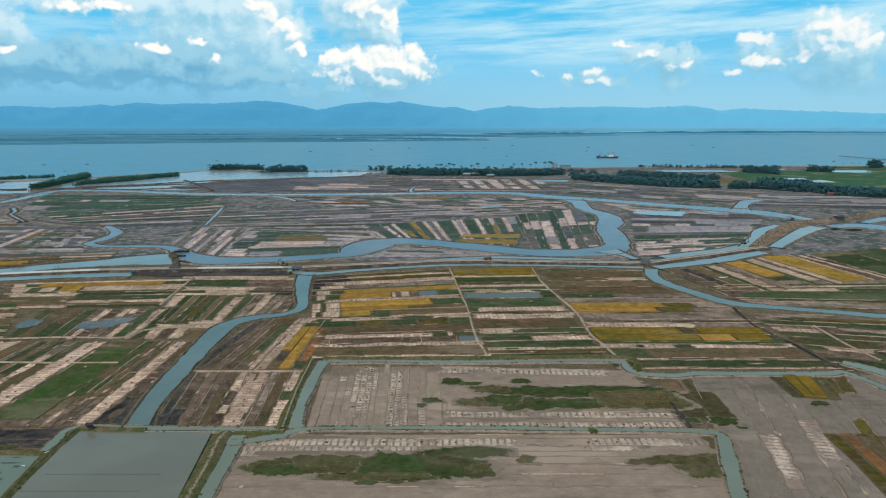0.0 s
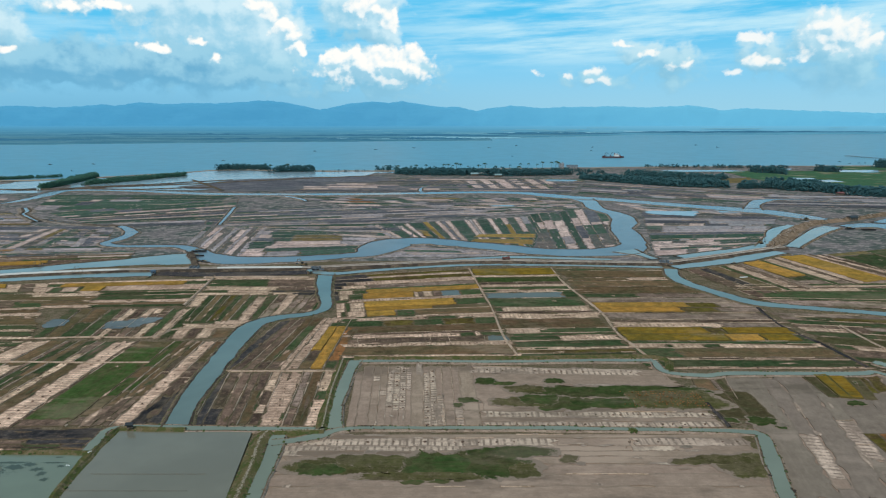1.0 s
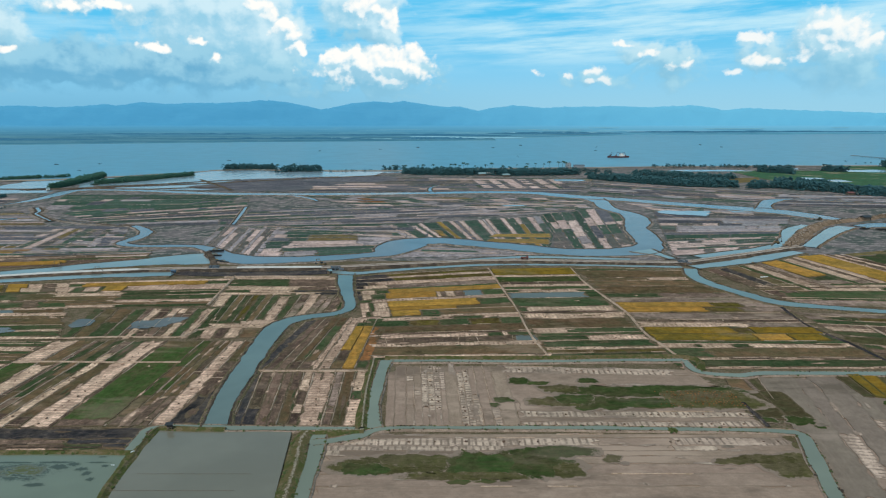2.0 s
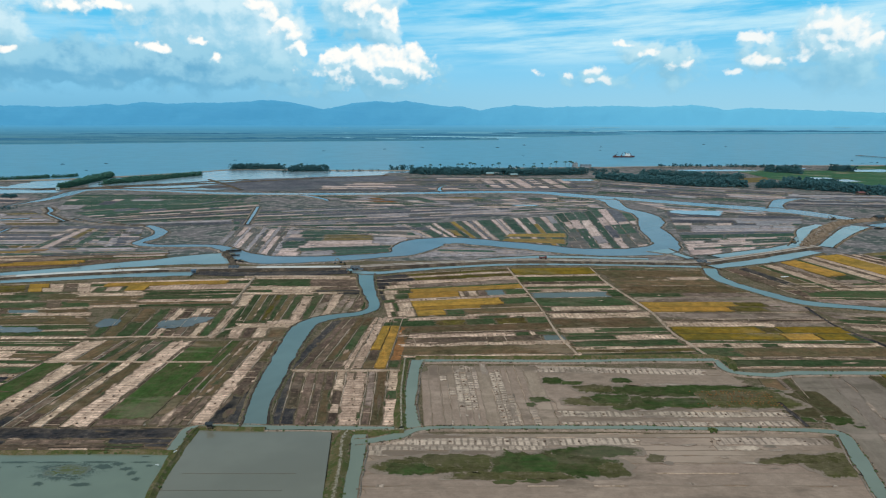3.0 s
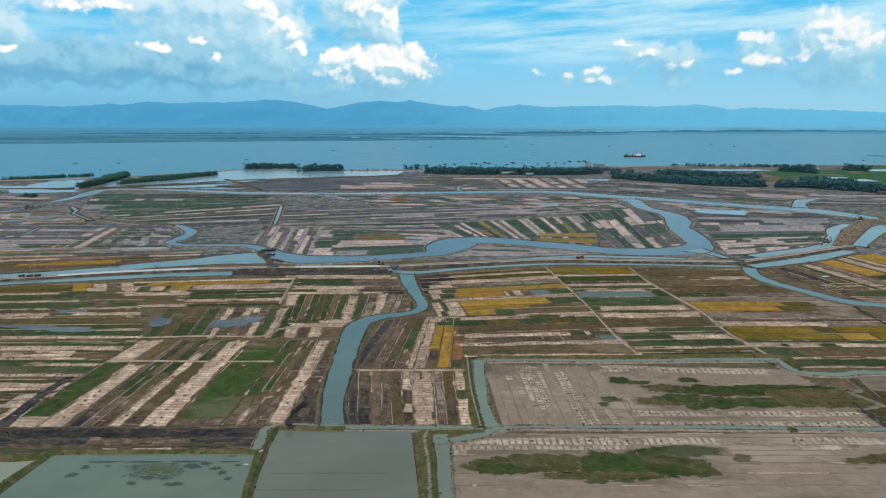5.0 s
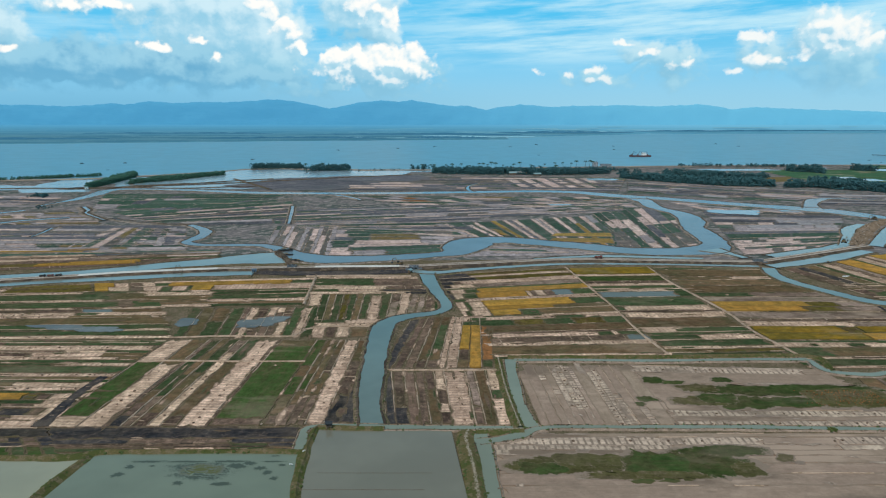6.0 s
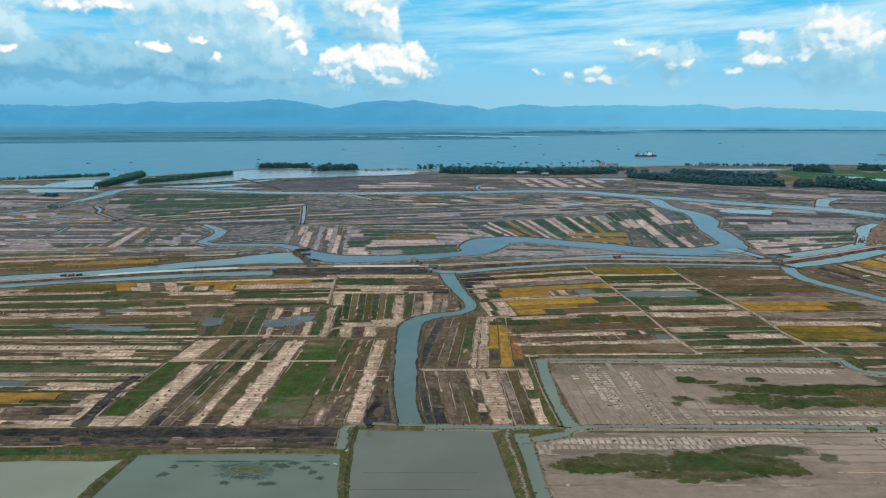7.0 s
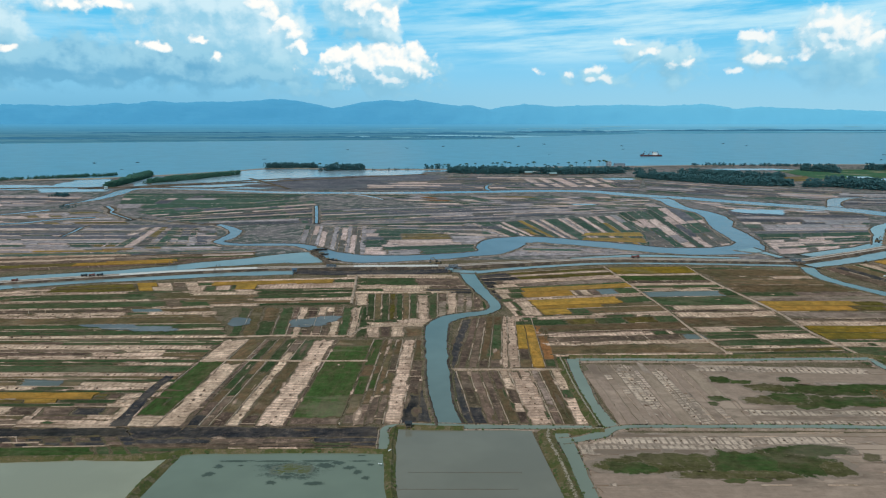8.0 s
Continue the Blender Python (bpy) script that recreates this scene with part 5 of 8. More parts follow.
blob(-415.8, 1146.5, 71.1, 87, 'w', 45)
blob(-361, 1191.6, 78.8, 70, 'w', 46)
blob(-420.2, 1075.1, 53.4, 58, 'w', 47)
blob(-231.3, 1180.1, 92.6, 69, 'w', 48)
blob(-299.8, 1135.8, 56.4, 53, 'w', 49)
blob(-196.4, 1215.5, 60.2, 30, 'w', 50)
blob(-121.5, 1221.7, 30.3, 20, 'w', 51)
blob(-562.6, 1047.1, 12.1, 55, 'w', 52)
blob(-382.6, 963.5, 55.9, 39, 'w', 53)
blob(169.7, 1066.1, 24.7, 15, 'w', 54)
blob(226.9, 703.2, 21.1, 17, 'w', 55)
blob(286.8, 716, 8.4, 8.6, 'w', 56)
blob(565.1, 1095.3, 18.1, 16, 'w', 57)
blob(585.1, 1057.1, 15.7, 17, 'w', 58)
blob(461.3, 1253.6, 66.2, 18, 'w', 59)
blob(741.8, 1247.4, 37.1, 28, 'w', 60)
blob(-433.6, 1038.2, 34.4, 22, 'w', 61)
blob(616.1, 1293.7, 32, 14, 'w', 62)
blob(-682.1, 936.8, 46.7, 29, 'w', 63)
blob(-612.1, 967, 32.1, 55, 'w', 64)
blob(-711.6, 959.2, 19.1, 15, 'w', 65)
blob(-288, 1003.7, 62.4, 76, 'k', 66)
blob(-237.3, 1047.3, 52, 55, 'k', 67)
blob(-181, 1085, 62.9, 39, 'k', 68)
# muddy margin above the ponds
field([(-206.1, 206.1), (-121.3, 206.2), (-121.0, 188.9), (-192.5, 186.4)], [(0.4293, "dddddddddddddddddddddddddddddddd"), (0.1848, "ddddddddddkkkkkkkkkkkkkddddddddd"), (0.1196, "kkkkkkkkkkkkkkkkkkkkkkkgggggdddd"), (0.1359, "ggggggggkkkkttkktttttkkgggggdddd"), (0.1304, "bbbbbbbbtttttttttttttttggggggggg")], 'black mud margin with small plots and a grass verge')
field([(-256.5, 204.8), (-205.3, 205.7), (-189.5, 185.7), (-241.9, 183.7)], [(0.278, "ddddddddddd"), (0.16, "kddkdkdkdkd"), (0.121, "ddkdkdkddkd"), (0.298, "GGGGGGGGgGg"), (0.048, "ttbtttbbttt")], 'black mud margin and bright grass verge')
# lands north of the road, their soil and grass tinted by painted haze
field([(-84.9, 623.1), (-46.4, 537.3), (70.6, 496.0), (77.2, 680.8)], [(1.2, "pppppppppppppppppppppppppppppppp"), (0.8, "tttttttttttttttttttttttttttttttt"), (2.2, "gggggggggggggggggggggggggggggggg"), (0.8, "tttttttttttttttttttttttttttttttt"), (0.7, "gggggggggggggggggggggggggggggggg"), (0.8, "tttttttttttttttttttttttttttttttt"), (2.2, "gggggggggggggggggggggggggggggggg"), (0.9, "yyyyyyyyyyyyyyyyyyyyyyyyyyyyyyyy"), (1.2, "gggggggggggggggggggggggggggggggg"), (0.8, "tttttttttttttttttttttttttttttttt"), (0.7, "kkkkkkkkkkkkkkkkkkkkkkkkkkkkkkkk"), (0.8, "tttttttttttttttttttttttttttttttt"), (2.4, "gggggggggggggggggggggggggggggggg"), (0.7, "tttttttttttttttttttttttttttttttt"), (0.5, "pppppppppppppppppppppppppppppppp"), (0.6, "tttttttttttttttttttttttttttttttt"), (2, "gggggggggggggggggggggggggggggggg"), (0.8, "tttttttttttttttttttttttttttttttt"), (1.5, "gggggggggggggggggggggggggggggggg"), (0.9, "ttttttttyyyyyyyyyyyyyyyyyyyyyyyy"), (1.4, "gggggggggggggggggggggggggggggggg"), (1, "ttttttttttttttttgggggggggggggggg"), (1.2, "ssssssssgggggggggggggggggggggggg"), (1, "gggggggggggggggggggggggggggggggg")], 'upright strips of grass and bare soil inside the river bend')
field([(76.6, 696.9), (66.7, 491.8), (129.5, 509.1), (164.8, 749.9)], [(1, "gggggggggttttttggggggggggggggggg"), (1.2, "ggggggggttttttttgggggggggggggggg"), (1.3, "gggggggggtttttttttttttpppppttttt"), (1, "gggggggggggggggggggggggggggggggg"), (1, "ggggggggtttttttkkkkkkkkktttttttt"), (1.1, "tttttttttttttttgggggggbbbbbbbbbb"), (1.5, "kkkkkkkkkkkkkttgggggggbbbbbbbttt"), (1.4, "gggggggggggggtttbbbbbbbbbbbbbttt")], 'plots of stubble inside the river bend')
field([(-536.9, 619.5), (-312.0, 616.4), (-264.0, 487.4), (-435.8, 481.2)], [(0.1522, "kkkkkkkkkkkkkkkkkkkkkkkkkkkkkkkk"), (0.0883, "ttttttttttppppppppppppppppggggpp"), (0.0854, "bbbbbbbbbbbbbbbbbbbbbbbkkbbbbbbk"), (0.0824, "kkkkkkkkkkkkkkkkkkkkppkkkkgggggg"), (0.0401, "ppptttggggttttpppttppppppppppttt"), (0.0965, "pppkkkkkkkkkkkkkkkkkkkkkkggggkkk"), (0.0379, "ttttggtttttttttttttpkkkttttttttt"), (0.0906, "pppppppppppppppppppppppppppppppp"), (0.0527, "ttttttppttttggggggggggkkkkpppppp"), (0.0683, "ggggggppppppgggooooopggggggggggg"), (0.0653, "ppppppppppppppppppppppoopppppppp"), (0.0483, "ttttttttttttttbbbbbbpppppppppppp"), (0.0468, "pppppppppppppppppkkppppppppppppp"), (0.0453, "oooooooooooooooooooppbbbbbbbbbbb")], 'fallow strips in the bow of the creek')
field([(-450.5, 479.2), (-244.0, 502.2), (-233.7, 463.9), (-405.2, 422.7)], [(0.1497, "gggggggggggggggggggggggggggggggg"), (0.1247, "ttttttttttttttttttkkkkkkpppppppp"), (0.1227, "kkkkkkkkkkkkkkkkkkkkkkkkkkkkkkkk"), (0.1185, "ttttttttttttttttpppppkkkkktttttt"), (0.1538, "kkkkkkkkkkkkkkkkkkkkgggggggggggg"), (0.1871, "oooooooooooooooyyyyyyyykkkkkkkkk"), (0.1435, "kkkkkkkkkkkkkkkkkkkkkkkkkkkkkkkk")], 'strips of grass and stubble beside the embankment canal')
field([(-57.5, 519.6), (64.6, 497.5), (114.5, 483), (-61.1, 478.9)], auto_rows(6, 'pppgs', 10, 16), 'bare strips between river and embankment')
field([(202.3, 740.5), (345.4, 713.9), (224.0, 509.2), (141.2, 483.6)], [(0.0936, "ggggggpppgggpppppppppppppkkkkkkp"), (0.0884, "kkkkkkbbbbbbbbbbbbbbbbbbbbbbbbbb"), (0.0836, "kkkkkkkkkkkkkbbbbkkkkkkkkkkkkkkk"), (0.0637, "pppppppppppppppppppppppppppppppp"), (0.0758, "kkkkkkkkkkkkkkkkssssssssssssssss"), (0.0581, "tttttbbbbbbttttkkkkkksssssspppgg"), (0.0823, "ggggppppsssssssssssssspppssssssb"), (0.065, "bbbbpppppppppppppppppppppppppppp"), (0.0498, "kkkkkkkkkkkkkkkkkkkkkkkkkkkkkkkk"), (0.0828, "GGGGGGGGGGGGggggggGGGGGGGGGGGGGG"), (0.0338, "ggggggggpppggttttttttttttttggggt"), (0.0438, "ttttttbbbbttttttttGGGGGGGGGGGGGG"), (0.0425, "ttttttttttttttttttttgggggggggggg"), (0.0308, "tttttttttttbbbbbbttttttttttttttt"), (0.0299, "ttbbbbbbGGGGGGGGGGGGGGGGGGGppGGG"), (0.0763, "ttttttttttbbbttttttttgggtttttttt")], 'bare and grassy strips east of the river')
field([(183.3, 792.1), (302.9, 724.7), (286.9, 679.1), (200.1, 724.7)], auto_rows(6, 'ttgs', 12, 16), 'fallow strips beside the branch river')
field([(-262.2, 1135.8), (216.4, 1095.1), (154.4, 899.1), (-236.5, 912.5)], auto_rows(15, 'kkbkgtpkb', 13, 26), 'dark fallow land along the far river')
field([(202.8, 1038.6), (423.2, 899.3), (344.5, 771.7), (161, 879.3)], auto_rows(12, 'kpktsbgbk', 14, 20), 'fallow land in front of the wood')
field([(334.3, 882.3), (624.3, 857.1), (534.5, 731.1), (339.3, 759.1)], auto_rows(10, 'psskkd', 15, 16), 'bare mud land in front of the wood')
field([(-704.7, 856.4), (-545.7, 838.6), (-525, 744.4), (-627.5, 744.3)], auto_rows(9, 'ptpkb', 16, 20), 'fallow land among tidal creeks')
field([(-591.7, 692.2), (-474.1, 717.5), (-393.9, 626.3), (-541.7, 619.5)], auto_rows(9, 'tptob', 17, 20), 'fallow land among side creeks')
field([(-510.1, 869.8), (-269.9, 863.7), (-331.9, 740.2), (-454.3, 726.5)], [(0.1697, "GGGGGGGGGGGGGGGGGGGGGGGGGGGGGGGG"), (0.1839, "GGGGGGgggggggkkggggggggggggggggg"), (0.131, "ttGGGGGGGttGGppppppGGGGGGGGGGGGG"), (0.2486, "GGGGGGGGkkkGGGGGGGGGGGGGGGGGGGGk"), (0.2668, "ppppppGGGGGGGGGGGGGGGGGGGGGGGGGG")], 'wide sedge land above the creek')
field([(-207.1, 854), (139.1, 830.6), (136.6, 724.6), (-86.8, 728.9)], [(0.143, "gggpgggpbooggpgtgg"), (0.137, "pgprpggtttgktkggpg"), (0.0884, "kkkkgpgbbggptggott"), (0.128, "ttrrbtgpbbbgggkgpkg"), (0.123, "gggggppkkkkttttgpp"), (0.119, "tttgpgpgpgggwwkgptt"), (0.114, "kkggggppttttgggggp"), (0.146, "gppttttgpgpgpgptgg")], 'narrow fallow strips below the far river')
field([(-234.8, 722.2), (136.0, 816.7), (111.1, 705.2), (-214.6, 619.7)], [(0.0941, "kkkkkkkkkkkkkkkkkkkkkkkpppkkkkkk"), (0.0931, "ggppppppppppkkkkkkppppppppgggggg"), (0.0679, "ggggggggggggggggkkkkggggggkkkggg"), (0.1319, "kkkkkkkkkkkkkkkkkkkkgggkkkkkkkkk"), (0.064, "ttttkkkkkkkkkkttpppppptttttttttt"), (0.1251, "ggggggkkkkkkkkkkkkkkkkkkkkkkkkkk"), (0.0805, "bbbpppppppppppppppppppppppkkkkkk"), (0.1183, "ggggggggggppppbbbbppppppggbbbbbb"), (0.0582, "bbbbbbggttttttbbttttttttttttbbbt"), (0.0931, "kkkkkkkkkkkkkkkkkkkkkkppppkkkkkk"), (0.0737, "ppppppppkkkkppppppkkkkkkpppppppp")], 'long fanning strips of bare soil and dark fallow')
field([(-212.9, 623.0), (-42.6, 665.4), (-55.6, 555.2), (-205.7, 600.7)], [(0.1368, "kkkkggkkkkkkkkbbbkkkkkkkkkkkkkkk"), (0.1069, "pppppppppppppppppppppppppppppppp"), (0.1808, "ggggbbbbgggggggggggggggggggggggg"), (0.0755, "tttttbbbbbbttttttttttttttkkkkttt"), (0.173, "ggggggkkgggggkkkkggkkkkkkkkkkkkk"), (0.0959, "pppppppppppppppppppppppppppppppp"), (0.1399, "ggggggggkkgggggggggkkkgggggggggg"), (0.0912, "ttttttttttttttttttttkktttttttttt")], 'fanning strips of clay and sedge towards the river')
field([(-173.8, 610.1), (-71.1, 600.8), (-63.5, 495.9), (-160.7, 471.5)], [(0.1355, "gggggggggggggggggkkkkkkkkkkkkkkk"), (0.1387, "pppggggggggggggggggggggggbbbbbbb"), (0.1105, "ttttggggggooooooooooooobbbbbbbbb"), (0.125, "kkkkkgggggoooooooooooooppppppppp"), (0.1387, "ggggggtttttttttttttttttppppppppp"), (0.075, "gggggttttttttttttttttttttppppppp"), (0.1081, "tttttggggggggggggggggggggggggppp"), (0.1685, "ttttttppppppppgggggggggggggggggg")], 'fallow plots of grass and bare soil above the river')
field([(-228.4, 613.3), (-215.3, 522.6), (-157.1, 463.9), (-171.2, 610.1)], [(1, "gggggggppppppppppppppppppppppppp"), (0.7, "bbbbbbbbbbbbbbbbbbbbbbbbbbbbbbbb"), (0.8, "tttttttttttttttbbbbbbbbbbbbbbbbb"), (0.6, "pppppppppppppppppppppppppppppppp"), (0.9, "bbbbbbbbbttttttttttttttttttttttt"), (0.9, "bbbbbbbbbbbbbbbbbbbbbbbbbbbbbbbb"), (0.8, "pppppppppppppppppppppppppppppppp"), (0.5, "bbbbbbbbbbbbbbbbbbbbbbbbbbbbbbbb"), (1, "ttttttttttttttttttbbbbbbbbbbbbbb"), (0.6, "pppppppppppppppppppppppppppppppp"), (0.9, "bbbbbbbbbbbttttttttttttttttttttt"), (0.6, "bbbbbbbbbbbbbbbbbbbbbbbbbbbbbbbb"), (0.9, "pppppppppppppppppppppppppppppppp")], 'slanting plots of pale clay beside the ditch')
field([(-3.3, 1085.1), (10.2, 956.2), (156.1, 941.3), (153, 1085.2)], [(1, "tttttttttttttttt"), (0.6, "kkkkkkkkgggggggg"), (1, "tttttttttttttttt"), (0.7, "bbbbbbbbkkkkkkkk"), (1, "tttttttttttttttt"), (0.6, "ggggggggkkkkkkkk"), (1.2, "tttttttttttttttt"), (0.5, "kkkkkkkkkkkkkkkk"), (1, "tttttttttttttttt"), (0.8, "bbbbbbbbtttttttt"), (1, "tttttttttttttttt"), (0.6, "kkkkkkkkgggggggg"), (1, "ttttttttkkkkkkkk")], 'short slanting strips of pale soil before the village')
field([(-424.9, 704.8), (-259.6, 822.1), (-217.2, 629.7), (-326.1, 613.2)], [(0.1395, "GGGGGGkkkkGGGGGGGGGGGGGGGGGggbbb"), (0.1322, "GGGGGGGGGGkkkkGGGGGGGGGGGGggggGG"), (0.0639, "tttggggggtttttttttttttkktttttttt"), (0.0932, "gggggggggggggggggbbggggggkkgggbb"), (0.0448, "ttttttttbbttttttggttttttttttttkk"), (0.0742, "kkkkbbbbbbbbbbbbbbbbbbbbbbbbbbbb"), (0.0859, "ggggggkkkkkkkkkkkkkkkkkggkkkkkkb"), (0.0419, "tttttttttttttttttttttttttttttttk"), (0.0954, "gggggggggggggggggggggggggggggggg"), (0.0529, "GGGGGGGGGGGGGGbbbbbbGGgggggggggg"), (0.0771, "pppkkppppppppppppppppppppppkkkkk"), (0.0991, "kkkkkkkkkkkkkkkkkkkkkkkkkkkggkkk")], 'slanting strips of sedge and pinkish clay in the creek bow')
field([(-372.1, 602.4), (-363.3, 510.3), (-285.4, 519.5), (-316.7, 605.5)], [(1, "tttttttttppppppp"), (0.8, "bbbbbbbbbggggggg"), (0.8, "tttttttttttttttt"), (1, "ooooooooobbbbbbb"), (0.6, "tttttttttppppppp"), (1, "gggggggggggggggg"), (0.7, "tttttttttttttttt"), (1, "kkkkkkkkkggggggg"), (0.7, "tttttttttppppppp"), (1, "pppppppppkkkkkkk")], 'slanting strips of stubble and clay by the side creek')
# golden and dark single fields
patch([(18, 573.2), (66.7, 576.1), (63.9, 556.9), (12.6, 559.5)], 'y')
patch([(12.7, 551.6), (61.4, 549.1), (57.9, 526.8), (8.1, 538.9)], 'y')
patch([(69.8, 581.8), (78.3, 584.7), (74, 510.6), (56.4, 510.6)], 'b')
patch([(-351.1, 450.6), (-289.6, 461.5), (-287.1, 454.2), (-350.5, 443.7)], 'y')
patch([(-405.3, 496.1), (-343, 497.2), (-342.5, 491.9), (-405.1, 489.8)], 'y')
patch([(-359.4, 503.7), (-337.1, 508.1), (-336.1, 501.5), (-357.3, 497.2)], 'r')
patch([(-35.9, 596.5), (-27.6, 590.5), (-21.1, 562.2), (-25.9, 562.2)], 'y')
patch([(492.3, 1253.6), (895.8, 1253.9), (687.9, 913.1), (481.7, 1012.7)], 'm')
patch([(754.3, 1366.3), (1104.9, 1382.1), (1010, 1267.1), (738.3, 1266.9)], 'm')
patch([(424.7, 1095.2), (488.7, 1115.4), (460.8, 1038.8), (401.6, 1021.2)], 'o')
# standing water on the shore land
patch([(-443.3, 1227.7), (-137.6, 1236.6), (-141.5, 1180.1), (-389.4, 1056.4)], 'w')
patch([(-542.6, 1024.9), (-417.7, 1146.5), (-388.2, 1047.2), (-521, 979.1)], 'w')
patch([(-565, 1012), (-551.5, 1029.2), (-523.8, 971.2), (-537, 955.8)], 'w')
patch([(-645.7, 912.2), (-552.4, 919.2), (-543.8, 891.9), (-624.4, 878.8)], 'w')
patch([(-498.1, 975.2), (-379.1, 1007.9), (-365.7, 948.4), (-476.5, 940.9)], 'w')
# rivers, creeks and canals: centre line and width
channel([(-323.4, 624.8, 2.1), (-306.3, 615, 7.2), (-282.1, 581.6, 9.8), (-278.8, 548.8, 11.1), (-280.7, 531.3, 8.1), (-263.5, 519.5, 10), (-237.2, 519.5, 11), (-214.6, 517.2, 11), (-196.5, 499.4, 14), (-184, 480.8, 22), (-163.7, 467.2, 26), (-140, 467.2, 24), (-109, 473, 20), (-81.6, 482.9, 18), (-67.5, 491.1, 22), (-59.6, 515, 36), (-48.7, 536.4, 34), (-25.8, 541.4, 28), (0.4, 529.1, 26), (33.5, 512.8, 26), (60.4, 497.5, 26), (92.9, 493.3, 26), (117.9, 499.7, 30), (134.5, 519.8, 20.2), (142.5, 559.6, 21.7), (147.8, 605.9, 20.3), (160.5, 645.7, 23.8), (165.6, 690.9, 19.6), (154.2, 738.1, 17.2), (158.2, 792.1, 19.8), (155, 824.8, 27.5)], "river", "blue-grey tidal river between low mud banks")
channel([(-524.4, 751.6, 6.3), (-520, 776.1, 6.5), (-515.3, 802.2, 14), (-516, 853.8, 18), (-520.6, 912.3, 22), (-477.7, 926.4, 26), (-400.6, 905.5, 22), (-317.5, 879, 26), (-228.6, 872.6, 26), (-127.3, 875.9, 28), (-47.2, 885.7, 28), (34.7, 895.6, 28), (92.6, 885.8, 30), (136, 848.2, 34), (184.3, 819.2, 30), (232.4, 781.7, 32), (272.1, 752.2, 32), (305, 729.2, 38), (330.2, 707.5, 34), (347.1, 675.3, 30), (358.4, 656.6, 16)], "river", "blue-grey tidal river between low mud banks")
channel([(320.8, 729.2, 18.3), (338.2, 766.7, 12.8), (362.8, 802.8, 18), (388.8, 819.4, 12), (419.7, 813.8, 9), (460.3, 792.3, 8), (524.6, 771.8, 8)], "river", "blue-grey tidal river between low mud banks")
channel([(-470.9, 742.3, 3.7), (-452.6, 715.5, 3.6), (-444, 694.5, 2.9), (-427.5, 674.8, 2.8), (-400.7, 645.3, 2.2)], "creek", "narrow winding creek between dark mud banks", 9)
channel([(-242.9, 747.1, 3.1), (-233.7, 698.8, 3.5), (-225.2, 652.5, 3.3), (-220.2, 624.9, 2.6)], "ditch", "short straight ditch with dark muddy sides", 4)
channel([(-227.3, 866.3, 10), (-206, 848, 9), (-186.1, 824.6, 7), (-174.5, 802.5, 4)], "creek", "small side creek in fallow land", 4)
channel([(-39.8, 892.3, 6), (-44, 926.7, 4.6), (-40.5, 963.8, 3.2), (-25.9, 1003.9, 1.7)], "creek", "small side creek in dark fallow land", 4)
channel([(-570.4, 661.2, 4.4), (-540.4, 684.2, 10), (-527, 700.5, 12), (-517.8, 713.1, 10)], "creek", "blue side creek among fallow plots", 6)
channel([(-537.3, 613.1, 8), (-497, 622.9, 10), (-477.1, 643.3, 10), (-452.2, 657.7, 10), (-443, 661.4, 8)], "creek", "blue side creek among fallow plots", 6)
channel([(-417.9, 555.1, 2.3), (-420.2, 577.1, 2.9), (-425.2, 600.7, 3), (-420.8, 606.9, 1.5)], "creek", "thin creek with pale water", 4)
channel([(-392.9, 398.8, 14.5), (-348.4, 413.3, 13.05), (-312.5, 424, 13.05), (-282.1, 435.3, 17.4), (-261.6, 447.2, 20.3), (-238.5, 456.1, 22), (-215.2, 467.2, 34), (-196.5, 471, 40), (-188.7, 472.9, 40)], "canal", "pale blue-green canal along the road embankment", 5)
channel([(-377.6, 380.1, 13.05), (-341.4, 393.3, 13.05), (-310.4, 403.1, 11.6), (-279.2, 408.9, 11.6), (-244.8, 417.9, 11.6), (-214.5, 422.5, 13.05), (-197.8, 424.1, 13.05)], "canal", "pale blue-green canal along the road embankment", 5)
channel([(-96.7, 430.5, 9), (-81.7, 425.8, 9), (-60.1, 433.8, 8), (-34, 442.2, 7), (4.5, 450.9, 6.5), (54.2, 450.9, 6), (99, 447.4, 6), (133.7, 444, 7)], "canal", "pale blue-green canal along the road embankment", 5)
channel([(-13.3, 467.3, 5), (11.1, 473.1, 7), (35.8, 477, 9), (59.6, 475.1, 9), (86.7, 471.2, 8), (106, 469.3, 6)], "canal", "pale blue-green canal along the road embankment", 5)
channel([(141.6, 444, 10), (162.1, 452.8, 12), (192.5, 467.5, 13), (216.6, 483.1, 13), (237.9, 495.5, 10)], "canal", "pale blue-green canal along the road embankment", 5)
channel([(122.8, 501.8, 20), (131.6, 485.1, 8), (136.5, 471.2, 7)], "canal", "pale blue-green canal along the road embankment", 5)
channel([(156.9, 477.1, 10), (183.6, 491.3, 11), (210.8, 504.1, 11), (232.8, 517.5, 14)], "canal", "pale blue-green canal along the road embankment", 5)
channel([(232, 515.2, 8.48), (260.7, 559.7, 9.15), (280.5, 593.7, 10.5), (308.8, 622, 7.8)], "pool", "shallow blue pool beside an earth heap", 3)
channel([(255.5, 515.3, 9.75), (291.3, 559.7, 12), (320.4, 593.7, 14.9), (340.8, 612.3, 15.4)], "pool", "shallow blue pool beside an earth heap", 3)
channel([(353.1, 613.5, 16), (382.7, 620, 28), (409.6, 597.9, 40), (442.4, 574.5, 44)], "river", "broad blue river arm beside the works", 6)
channel([(398, 636.7, 10), (437.7, 665.4, 14), (498.5, 696.8, 14)], "creek", "blue arm of water beside the works", 4)
